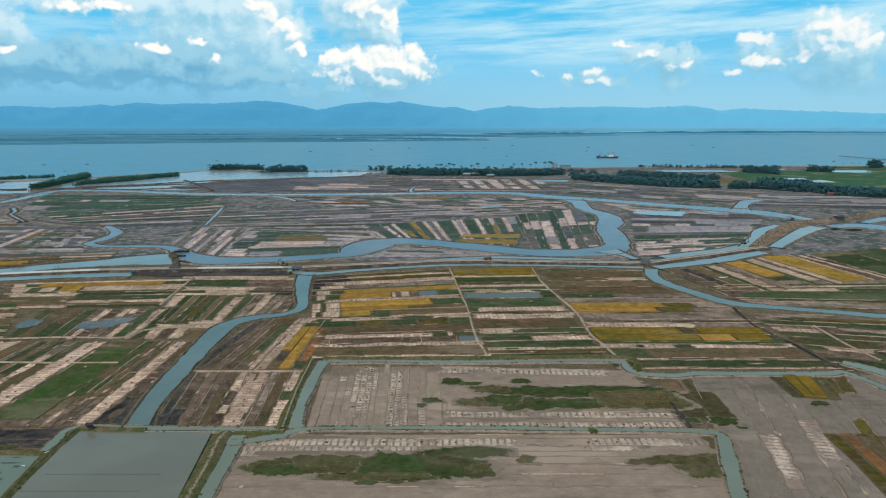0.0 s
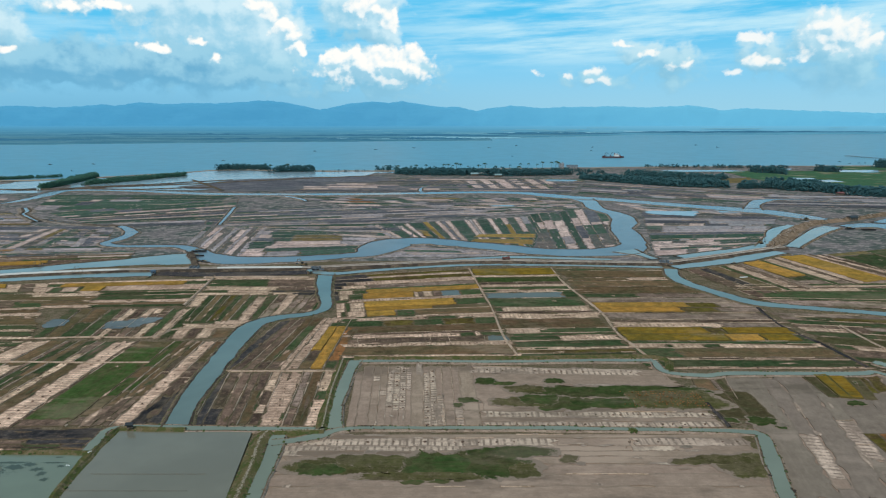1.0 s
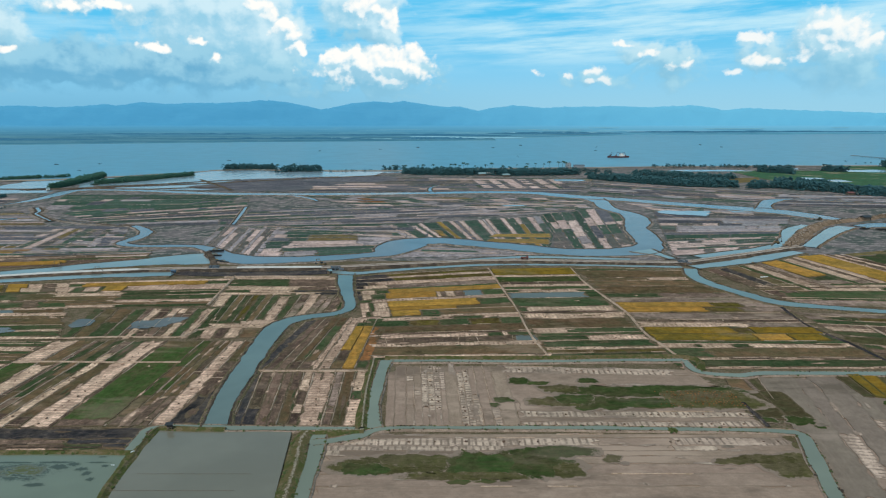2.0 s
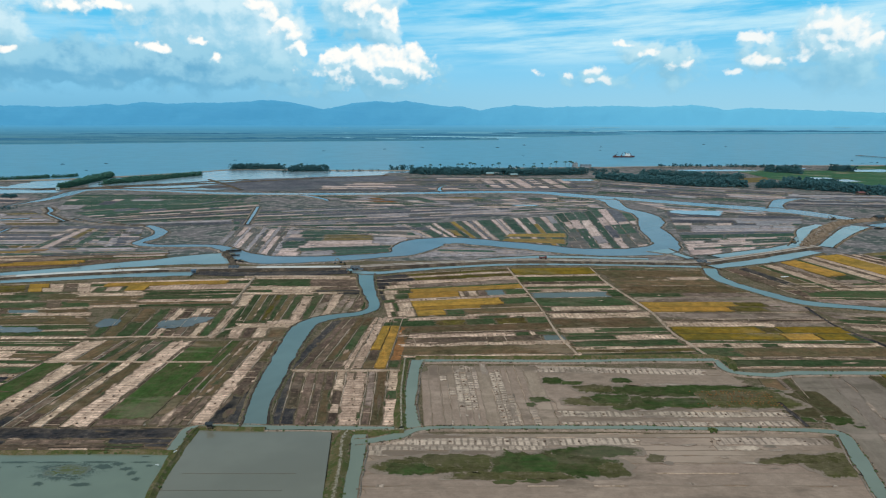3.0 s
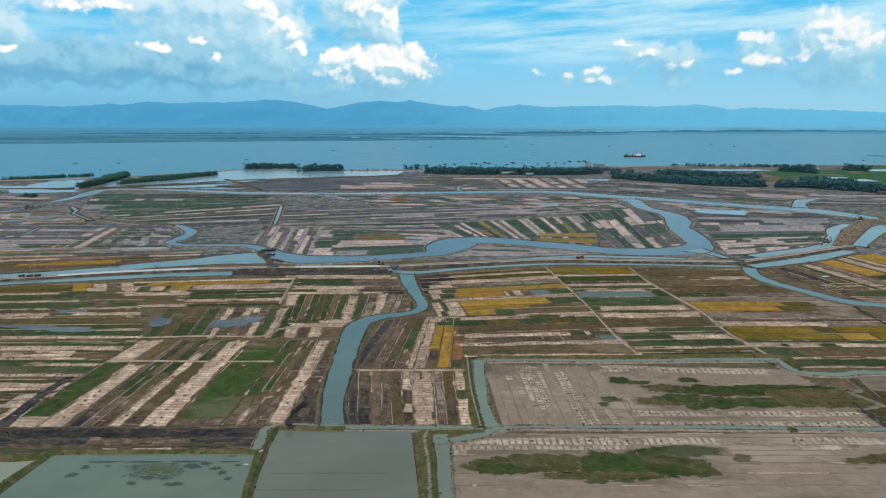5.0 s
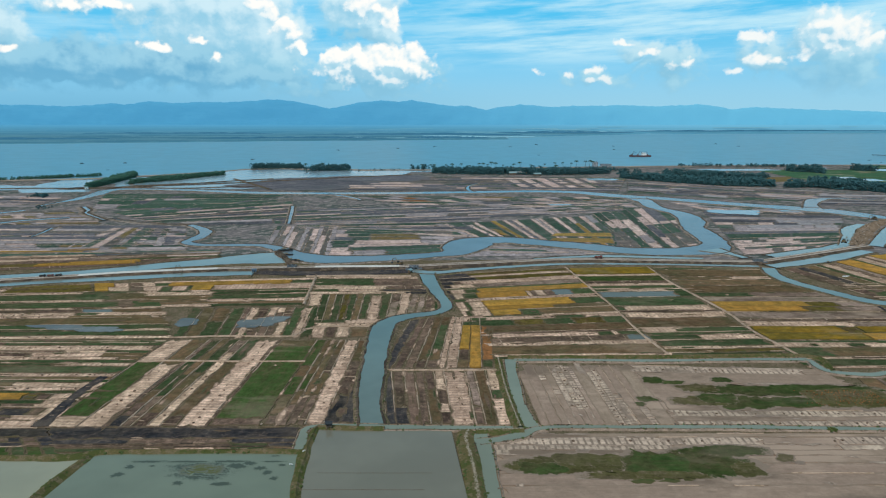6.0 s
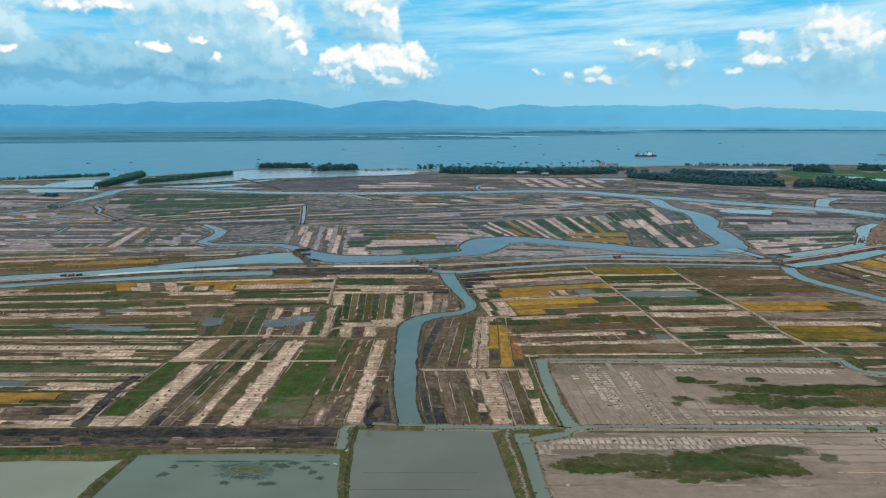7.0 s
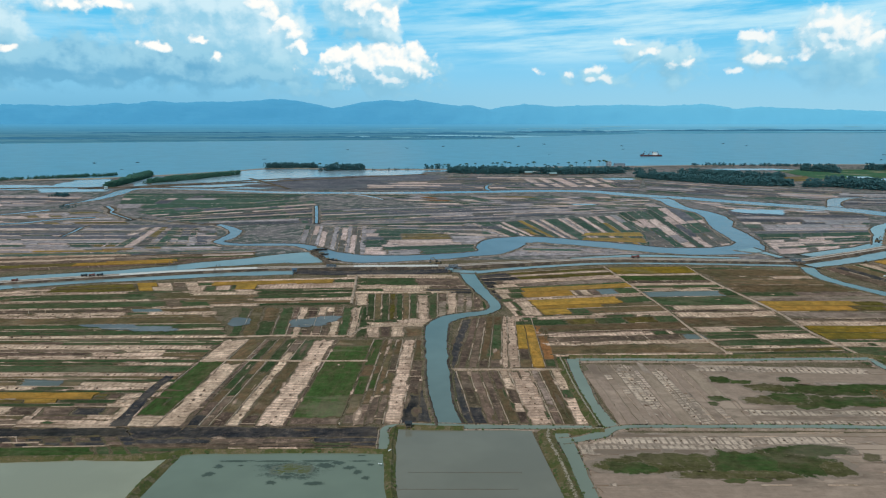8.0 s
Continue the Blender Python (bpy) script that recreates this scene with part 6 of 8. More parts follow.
channel([(-87.4, 424.2, 10.8), (-85, 403.2, 8.9), (-80.2, 376.5, 7.1), (-75.6, 355.2, 6.1), (-75.4, 343.2, 5.9), (-81.2, 335, 6.3), (-92.2, 330.1, 8), (-99.9, 324.3, 9), (-104.6, 315.1, 9.3), (-105.5, 298.1, 9.8), (-105, 270.9, 9.4), (-103.8, 243.4, 9), (-102.5, 223.1, 7.9), (-99.8, 206.8, 7.7)], "creek", "blue-green creek with muddy banks and grassy edges", 3)
channel([(137.2, 438.9, 8.2), (132.3, 418.1, 8.5), (134.5, 399.1, 9), (143.9, 376.7, 9), (155.3, 356.5, 10), (174.4, 347.7, 8), (202.6, 338.6, 8), (221.5, 331.6, 9), (255.7, 323.9, 9)], "canal", "blue canal between fields with bare banks", 3)
channel([(-48.9, 267.6, 5.6), (-49.8, 255, 4.5), (-50.1, 232.9, 4.5), (-50, 218.5, 5), (-49, 204.9, 8)], "canal", "green-grey field canal with crumbled earth banks", 1.1)
channel([(-65.3, 200.9, 5.4), (-64.1, 190.5, 4.6), (-63.6, 177.3, 4.3), (-63.4, 164.3, 4.5), (-63.1, 137.8, 4.4)], "canal", "green-grey field canal with crumbled earth banks", 1.1)
channel([(-65.8, 195.6, 3.8), (-58.9, 197.1, 3.8), (-51.9, 200.1, 4.5), (-42.7, 205.3, 2.5), (-11.6, 205.7, 2.4), (21.4, 205.7, 3), (43, 204.9, 2.4), (70, 204.1, 2.7), (83.8, 203, 3.4), (87.9, 200.7, 3.8), (85.8, 191.1, 4.5), (81.2, 174.8, 4.4), (78.2, 163.4, 4.5), (71.3, 138.1, 4.4)], "canal", "green-grey field canal with crumbled earth banks", 1.1)
channel([(-54.1, 205.2, 1.9), (-62.8, 205.2, 2.6), (-77.5, 205.2, 3), (-95.8, 205.6, 3.4), (-112.6, 206.8, 2.2), (-120.5, 204.8, 2.7), (-120.7, 198.5, 3.2), (-120.1, 188.4, 3.4)], "canal", "green-grey field canal with crumbled earth banks", 1.1)
channel([(74, 267.7, 3), (75.2, 255.1, 3.8), (88.7, 251, 3.8), (103.2, 253.3, 3.8), (148.6, 252.9, 3.8), (157.4, 254.7, 3), (161.7, 247.1, 3.8), (166.3, 231.1, 4.5)], "canal", "green-grey field canal with crumbled earth banks", 1.1)
channel([(-47.5, 266.9, 3), (-24.2, 267, 2.6), (10.6, 266.3, 3), (45.9, 267.7, 3), (74, 267.7, 3.8)], "canal", "green-grey field canal with crumbled earth banks", 1.1)
channel([(163.9, 266, 4.6), (169.3, 259.6, 6.8), (178, 248.9, 8.7)], "canal", "green-grey field canal with crumbled earth banks", 1.1)
# embankment road, dykes and lanes
embankment([(-390.7, 387.9, 6.5), (-341.4, 403, 6.5), (-300, 414.8, 6.5), (-275.6, 422.5, 6.5), (-229.1, 432.1, 6.5), (-193.6, 436.2, 6.5), (-149.7, 438.7, 6.5), (-101.4, 440.5, 6.5), (-75.5, 445.6, 6.5), (-25.8, 456.2, 6.5), (17.7, 462.7, 6.5), (64, 459.9, 6.5), (109.6, 456.3, 6.5), (138.6, 456.3, 6.5), (165.6, 469.3, 6.5), (203.3, 489.2, 6.5), (233.2, 506.3, 6.5), (247.7, 513, 7)])
lane([(-157, 419.5, 1), (-154, 382.8, 1), (-151.5, 351.8, 1)])
lane([(4.3, 442.6, 0.45), (6.4, 421.4, 0.45), (8, 402.1, 0.45), (11.2, 366.9, 0.45), (13, 346.5, 0.45), (14.8, 303.9, 0.45), (17, 286.5, 0.45), (19.3, 271.5, 0.45)])
lane([(59.1, 442.6, 0.6), (60.4, 402.1, 0.6), (65.8, 363.4, 0.6), (69, 336.1, 0.6), (68.7, 303.9, 0.6), (71.6, 285, 0.6), (73.4, 270.9, 0.6)])
lane([(-201.3, 296.5, 0.36), (-176.6, 298.9, 0.42), (-145.5, 298.9, 0.48), (-141.8, 309, 0.9), (-123.1, 315.1, 0.48)])
lane([(179.2, 316.5, 0.5), (179.3, 288.4, 0.5), (181.8, 268.6, 0.5)])
ditch([(153.6, 348.1, 0.35), (152, 334.5, 0.35), (150.7, 320.1, 0.35), (152.5, 303.4, 0.35), (155.3, 290.6, 0.35), (157.6, 275.9, 0.35), (158.6, 260.1, 0.35)])
ditch([(-208.2, 249.3, 2.4), (-209.3, 236.1, 2.4), (-208.7, 218.5, 3), (-208.1, 206.1, 4.5)])
ditch([(80.4, 226, 0.15), (80.5, 216, 0.15), (80.7, 207, 0.2)])
ditch([(-196.3, 427.6, 9), (-171.9, 424.4, 9), (-139.7, 426, 9), (-118.2, 427.6, 9), (-98.5, 430.9, 9)])
lane([(-162.7, 416.7, 2.2), (-131, 418.2, 2.2), (-97, 416.7, 2.2)])
channel([(-400.6, 657.7, 1.6), (-372.6, 639.9, 1.6), (-342.3, 626.3, 1.6), (-309.5, 616.4, 1.6)], "creek", "narrow winding creek between dark mud banks", 9)
lane([(-202.1, 266, 0.35), (-187.1, 266.7, 0.35), (-163.6, 266.1, 0.35), (-133.4, 266.1, 0.35)])
lane([(-100.1, 256.6, 0.6), (-81.3, 256.6, 0.6), (-55.4, 256.7, 0.6)])
dyke([(-54, 267.6, 2.2), (-53.7, 238.1, 2.4), (-52.5, 216.3, 2.6), (-51.7, 204.8, 2.8)], True)
dyke([(-50.8, 202.9, 2.6), (-59.1, 202.5, 2.6), (-66.3, 202.1, 2.8)], True)
dyke([(-68.5, 202.5, 5), (-69.6, 196.3, 4.8), (-68, 180.5, 4.8), (-67.3, 164.3, 5), (-66.2, 137.8, 6)], True)
dyke([(-49.8, 270.3, 1.5), (-23.9, 270.3, 1.5), (23.4, 271, 1.5), (75.7, 271.7, 1.6), (77.4, 255.1, 1.4)], False)
dyke([(-95.5, 204, 1.6), (-113.9, 204.8, 1.8), (-117.7, 204, 1.6), (-117.7, 195.9, 1.8), (-118.1, 187.7, 2.2), (-117, 174.2, 2.4), (-115.5, 162.9, 2.6), (-113, 137.7, 3)], False)
dyke([(-118.9, 188.8, 1.4), (-133.3, 189.1, 1.5), (-158.7, 189.1, 1.5), (-178.7, 188.4, 2), (-184.8, 185.7, 3), (-207.9, 185, 2.2), (-241.9, 183.7, 2.2)], False)
dyke([(-181.8, 185.7, 2.8), (-182.4, 179.8, 2.5), (-184.1, 173.1, 2.5), (-184.5, 164.6, 2.7), (-187, 137.3, 3.5)], False)
dyke([(-801.2, 898.4, 5), (-656.9, 929.8, 5), (-566.2, 933.5, 5), (-478.5, 963.5, 5), (-373.8, 1012.1, 5), (-252.9, 1084.9, 5), (-131.4, 1146.7, 4)], False)
dyke([(-513.1, 960.5, 6), (-449.9, 992.3, 6), (-398.1, 1035.1, 6), (-343.7, 1072, 6)], False)
dyke([(-405.8, 1071.9, 5), (-360.2, 1000.7, 5), (-309.6, 916.6, 5)], False)
dyke([(-425.6, 930.8, 5), (-371.1, 953, 5), (-332.2, 960.7, 5)], False)
dyke([(-591.5, 923.5, 5), (-521.9, 938, 5), (-425.6, 930.8, 5)], False)
# ponds
pond([(-118.8, 204), (-74.1, 204), (-67.6, 137.7), (-113, 137.7)], "wide grey-green fish pond behind a grassy dyke")
pond([(-179.9, 187.7), (-118.8, 188.4), (-110.5, 137.7), (-184.7, 137.7)], "grey-green pond with floating weed")
pond([(-245.2, 183.7), (-182.2, 185.1), (-187, 137.3), (-240.7, 137.2)], "pale green pond beside a grassy dyke")

# ---- things: materials ----
CONCRETE, STEEL, RED, WHITE = plain("grey_blue_concrete", (0.13, 0.15, 0.17)), plain("dark_steel", (0.05, 0.055, 0.06), 0.5, 0.6), plain("red_paint", (0.17, 0.062, 0.055)), plain("white_paint", (0.74, 0.74, 0.72))
BLUE, TARRED, THATCH, TYRE = plain("blue_sheet", (0.06, 0.10, 0.145)), plain("tarred_wood", (0.035, 0.032, 0.03)), plain("thatch", (0.16, 0.12, 0.07), 0.95), plain("tyre_rubber", (0.02, 0.02, 0.02), 0.9)
YELLOW, GLASS, TIN, WOOD = plain("yellow_paint", (0.15, 0.10, 0.05)), plain("dark_window_glass", (0.02, 0.03, 0.035), 0.1), plain("tin_roof", (0.30, 0.42, 0.42), 0.4, 0.4), plain("weathered_wood", (0.16, 0.12, 0.09), 0.9)
PALE_WALL = plain("pale_render", (0.30, 0.33, 0.36), 0.85)
STONE = terrain("pale_rubble", ((0.33, 0.275, 0.21), (0.26, 0.215, 0.16), (0.40, 0.335, 0.255), (0.16, 0.135, 0.10)), 0.8)


def foliage(name, dark, light):
    m, g = start(name)
    geo = g.add("ShaderNodeNewGeometry")
    n = g.noise(geo.outputs["Position"], 0.35, 4.0, 0.6)
    f = g.math("ADD", g.math("MULTIPLY", geo.outputs["Random Per Island"], 0.35), g.math("MULTIPLY", n, 0.7), clamp=True)
    return finish(m, g, g.mix(f, dark, light), 0.85, spec=0.15)


# blue of the distant haze is painted into these leaf colours
LEAF = foliage("hazed_wood_leaves", (0.027, 0.080, 0.090), (0.042, 0.102, 0.110))
MANGROVE = foliage("mangrove_leaves", (0.034, 0.098, 0.074), (0.058, 0.132, 0.092))
SCRUB = foliage("scrub_leaves", (0.03, 0.05, 0.016), (0.085, 0.10, 0.03))
FROND = foliage("palm_fronds", (0.02, 0.04, 0.02), (0.045, 0.07, 0.03))


# ---- things: shapes ----
def box(x, y, z, sx, sy, sz, taper=1.0, shift=0.0):
    """A block on the height z; taper and shift act on its top."""
    v = []
    for k, zz in ((1.0, z), (taper, z + sz)):
        dx = shift if zz > z else 0.0
        v += [(x + dx + a * sx * k / 2, y + b * sy * k / 2, zz) for a, b in ((-1, -1), (1, -1), (1, 1), (-1, 1))]
    return v, [(3, 2, 1, 0), (4, 5, 6, 7), (0, 1, 5, 4), (1, 2, 6, 5), (2, 3, 7, 6), (3, 0, 4, 7)]


def tube(a, b, ra, rb=None, n=8):
    """A round bar from a to b."""
    a, b = Vector(a), Vector(b)
    rb = ra if rb is None else rb
    q = (b - a).to_track_quat("Z", "Y")
    v = [tuple(p + q @ Vector((math.cos(t) * r, math.sin(t) * r, 0))) for p, r in ((a, ra), (b, rb)) for t in (2 * math.pi * i / n for i in range(n))]
    return v, [tuple(range(n))[::-1], tuple(range(n, 2 * n))] + [(i, (i + 1) % n, n + (i + 1) % n, n + i) for i in range(n)]


def join(*bits):
    v, f = [], []
    for bv, bf in bits:
        k = len(v)
        v += list(bv)
        f += [tuple(i + k for i in face) for face in bf]
    return v, f


def part(name, shape, material, parent, label="", smooth=False):
    return lay(name, shape[0], shape[1], material, parent, label, smooth)


def gable(x, y, z, sx, sy, h, over=0.4):
    """A pitched roof with thickness, ridge along x."""
    sx, sy = sx + 2 * over, sy + 2 * over
    v, f = [], []
    for lift in (0.0, 0.25):
        v += [(x - sx / 2, y - sy / 2, z + lift), (x + sx / 2, y - sy / 2, z + lift), (x + sx / 2, y, z + h + lift), (x - sx / 2, y, z + h + lift), (x + sx / 2, y + sy / 2, z + lift), (x - sx / 2, y + sy / 2, z + lift)]
    f = [(6, 7, 8, 9), (9, 8, 10, 11), (1, 0, 3, 2), (2, 3, 5, 4), (0, 1, 7, 6), (4, 5, 11, 10), (0, 6, 9, 3), (3, 9, 11, 5), (1, 2, 8, 7), (2, 4, 10, 8)]
    return v, f


def thing(name, label, category, x, y, z, turn=0.0, group=""):
    ob = tagged(new(name), label, category, group)
    ob.matrix_world = pose(x, y, z, 0, 0, turn)
    return ob


def hull(length, beam, depth, bow=0.35):
    """A boat's hull, sharp at the bow, lifted at both ends."""
    v, f, n = [], [], 9
    for i in range(n):
        s = i / (n - 1)
        w = beam / 2 * (1 - max(0, (s - (1 - bow)) / bow) ** 1.8) * (0.75 + 0.25 * min(1, s * 5))
        lift = depth * (0.9 * max(0, s - 0.55) ** 2 + 0.35 * max(0, 0.2 - s))
        x = (s - 0.5) * length
        v += [(x, -w, depth + lift), (x, -w * 0.72, lift * 0.5), (x, w * 0.72, lift * 0.5), (x, w, depth + lift), (x, w * 0.86, depth * 0.82 + lift), (x, -w * 0.86, depth * 0.82 + lift)]
    for i in range(n - 1):
        for k in range(6):
            a, b = i * 6 + k, i * 6 + (k + 1) % 6
            f.append((a, a + 6, b + 6, b))
    f += [tuple(range(6))[::-1], tuple(range(6 * n - 6, 6 * n))]
    return v, f


def fishing_boat(x, y, turn, length, z=0.55):
    b = thing("fishing_boat", "small dark wooden fishing boat with a low canopy on the water", "boat", x, y, z, turn, "fishing boats")
    part("hull", hull(length, length * 0.24, length * 0.1), TARRED, b)
    part("canopy", box(-length * 0.08, 0, length * 0.16, length * 0.34, length * 0.2, length * 0.05, 0.8), THATCH, b, "curved thatch canopy")
    for s in (-1, 1):
        part("post", tube((-length * 0.2 * s - length * 0.08, length * 0.08, length * 0.07), (-length * 0.18 * s - length * 0.08, length * 0.08, length * 0.17), 0.05), WOOD, b)
    part("thwart", box(length * 0.22, 0, length * 0.08, length * 0.04, length * 0.2, 0.06), WOOD, b)
    part("pole", tube((length * 0.05, 0, length * 0.05), (-length * 0.02, 0, length * 0.32), 0.04), WOOD, b)
    return b


def sluice(x, y, turn, bays=3):
    w = bays * 3.4 + 1.2
    s = thing("sluice_gate", "blue-grey concrete sluice gate built into the road embankment", "sluice", x, y, 0.2, turn, "sluice gates")
    part("deck", box(0, 0, 2.1, w, 5.0, 0.5), CONCRETE, s)
    part("apron", box(0, -3.6, 0.0, w + 3, 3.0, 0.5, 0.95), CONCRETE, s)
    for i in range(bays + 1):
        px = -w / 2 + 0.6 + i * 3.4
        part("pier", join(box(px, 0, 0, 0.8, 6.4, 3.4, 0.94), box(px, -3.4, 0, 0.6, 0.8, 2.2)), CONCRETE, s)
    for i in range(bays):
        px = -w / 2 + 2.3 + i * 3.4
        gate = part("gate", join(box(px, -2.2, 0.2, 2.5, 0.15, 2.0), box(px, -2.3, 0.7, 2.5, 0.12, 0.15), box(px, -2.3, 1.5, 2.5, 0.12, 0.15)), STEEL, s, "dark steel gate")
        part("spindle", tube((px, -2.2, 2.1), (px, -2.2, 4.2), 0.08), STEEL, gate)
    part("beam", box(0, -2.2, 4.0, w, 0.5, 0.4), CONCRETE, s)
    for px in (-w / 2 + 0.4, w / 2 - 0.4):
        part("column", box(px, -2.2, 2.5, 0.5, 0.5, 1.6), CONCRETE, s)
    for side in (-2.9, 2.3):
        rail = part("railing", join(tube((-w / 2, side, 3.5), (w / 2, side, 3.5), 0.06), *[tube((-w / 2 + j * w / 6, side, 2.6), (-w / 2 + j * w / 6, side, 3.5), 0.05) for j in range(7)]), STEEL, s)
    for k in (-1, 1):
        part("wing_wall", box(k * (w / 2 + 1.6), -3.0, 0.0, 3.6, 0.5, 2.2, 0.9), CONCRETE, s)
    return s


def wheel(name, x, y, r, width, parent):
    t = part(name, tube((x, y - width / 2, r), (x, y + width / 2, r), r, n=14), TYRE, parent)
    part("rim", tube((x, y - width / 2 - 0.02, r), (x, y + width / 2 + 0.02, r), r * 0.55, n=10), STEEL, t)


def truck(x, y, z, turn, paint, label):
    t = thing("truck", label, "truck", x, y, z, turn, "trucks on the embankment")
    part("chassis", box(0, 0, 0.7, 6.4, 1.6, 0.25), STEEL, t)
    cab = part("cab", join(box(2.5, 0, 0.9, 1.6, 2.1, 1.0), box(2.4, 0, 1.9, 1.4, 2.0, 0.8, 0.88, -0.1)), paint, t)
    part("windscreen", box(3.13, 0, 1.95, 0.06, 1.7, 0.6), GLASS, cab)
    part("cargo_bed", join(box(-0.9, 0, 0.95, 4.6, 2.2, 0.15), box(-0.9, 1.06, 1.1, 4.6, 0.1, 0.9), box(-0.9, -1.06, 1.1, 4.6, 0.1, 0.9), box(-3.15, 0, 1.1, 0.1, 2.2, 0.9), box(1.35, 0, 1.1, 0.1, 2.2, 1.1)), paint, t)
    part("load", box(-0.9, 0, 1.1, 4.3, 1.9, 0.9, 0.55), SIDE, t, "heap of brown earth")
    for wx in (2.3, -1.4, -2.4):
        for wy in (-0.95, 0.95):
            wheel("wheel", wx, wy, 0.5, 0.35, t)
    return t


def excavator(x, y, z, turn):
    e = thing("excavator", "yellow and dark tracked excavator working on the earth bank", "excavator", x, y, z, turn, "excavators")
    for s in (-1, 1):
        part("track", join(box(0, s * 1.1, 0.15, 3.4, 0.6, 0.7), tube((-1.7, s * 1.1 - 0.3, 0.5), (-1.7, s * 1.1 + 0.3, 0.5), 0.45), tube((1.7, s * 1.1 - 0.3, 0.5), (1.7, s * 1.1 + 0.3, 0.5), 0.45)), TYRE, e)
    body = part("body", join(box(-0.5, 0, 1.05, 3.2, 2.4, 0.9), box(-1.5, 0, 1.9, 1.2, 2.2, 0.5, 0.9)), YELLOW, e)
    part("engine_cover", box(-1.5, 0, 2.4, 1.0, 1.8, 0.15), STEEL, body)
    cab = part("cab", box(0.6, 0.7, 1.9, 1.4, 1.0, 1.3, 0.9), GLASS, e, "glazed driver cab")
    part("cab_roof", box(0.55, 0.7, 3.2, 1.4, 1.0, 0.1), YELLOW, cab)
    part("boom", join(tube((1.0, -0.3, 1.9), (3.4, -0.3, 4.6), 0.28, 0.22), tube((3.4, -0.3, 4.6), (5.6, -0.3, 3.9), 0.22, 0.18)), YELLOW, e)
    part("stick", tube((5.6, -0.3, 4.1), (6.3, -0.3, 1.6), 0.18, 0.14), YELLOW, e)
    part("bucket", box(6.1, -0.3, 0.7, 1.0, 1.1, 0.9, 0.7, 0.2), STEEL, e)


def stilt_hut(x, y, z, turn, size, roof, wall, label, name="hut"):
    h = thing(name, label, name, x, y, z, turn)
    for px in (-1, 1):
        for py in (-1, 1):
            part("stilt", tube((px * size * 0.42, py * size * 0.32, -0.4), (px * size * 0.42, py * size * 0.32, 0.8), 0.09), WOOD, h)
    part("floor_deck", box(0, 0, 0.75, size * 1.05, size * 0.8, 0.12), WOOD, h)
    w = part("wall", box(0, 0, 0.87, size * 0.9, size * 0.68, size * 0.5), wall, h)
    part("door", box(size * 0.1, -size * 0.35, 0.9, size * 0.22, 0.05, size * 0.42), TARRED, w)
    part("roof", gable(0, 0, 0.87 + size * 0.48, size * 0.95, size * 0.72, size * 0.32), roof, h)


def house(x, y, turn, sx, sy, h, roof, wall, label, floors=1):
    b = thing("house" if floors < 3 else "tower_block", label, "house" if floors < 3 else "building", x, y, 0.2, turn, "houses by the shore")
    w = part("wall", box(0, 0, 0, sx, sy, h), wall, b)
    for k in range(floors):
        for j in range(max(2, int(sx / 3))):
            win = part("window", box(-sx / 2 + 1.6 + j * 3, -sy / 2 - 0.02, 1.0 + k * 3.0, 1.1, 0.08, 1.2), WOOD, b)
            part("pane", box(-sx / 2 + 1.6 + j * 3, -sy / 2 - 0.06, 1.1 + k * 3.0, 0.9, 0.04, 1.0), GLASS, win)
    part("door", box(sx / 2 - 0.9, -sy / 2 - 0.04, 0.0, 1.0, 0.1, 2.1), TARRED, b)
    if floors < 3:
        part("roof", gable(0, 0, h - 0.1, sx, sy, sy * 0.3, 0.6), roof, b)
    else:
        part("roof_slab", join(box(0, 0, h, sx + 0.6, sy + 0.6, 0.3), box(sx * 0.2, 0, h + 0.3, 2.5, 2.5, 1.8)), roof, b)


BALL = None


def ball():
    """A rough low ball, as vertices and faces."""
    global BALL
    if BALL is None:
        bm = bmesh.new()
        bmesh.ops.create_icosphere(bm, subdivisions=1, radius=1.0)
        bm.verts.index_update()
        BALL = (np.array([v.co[:] for v in bm.verts]), np.array([[v.index for v in f.verts] for f in bm.faces]))
        bm.free()
    return BALL


def clumps(places, sizes, rnd, squash=0.75):
    """Many rough leaf clumps as one mesh's vertices and faces."""
    bv, bf = ball()
    V, Fc = [], []
    for i, (p, s) in enumerate(zip(places, sizes)):
        jit = rnd.uniform(0.6, 1.25, (len(bv), 1))
        turn = rnd.uniform(0, 6.28)
        c, d = np.cos(turn), np.sin(turn)
        q = bv * jit * s
        V.append(np.stack((q[:, 0] * c - q[:, 1] * d, q[:, 0] * d + q[:, 1] * c, q[:, 2] * squash), 1) + p)
        Fc.append(bf + i * len(bv))
    return np.concatenate(V).tolist(), np.concatenate(Fc).tolist()


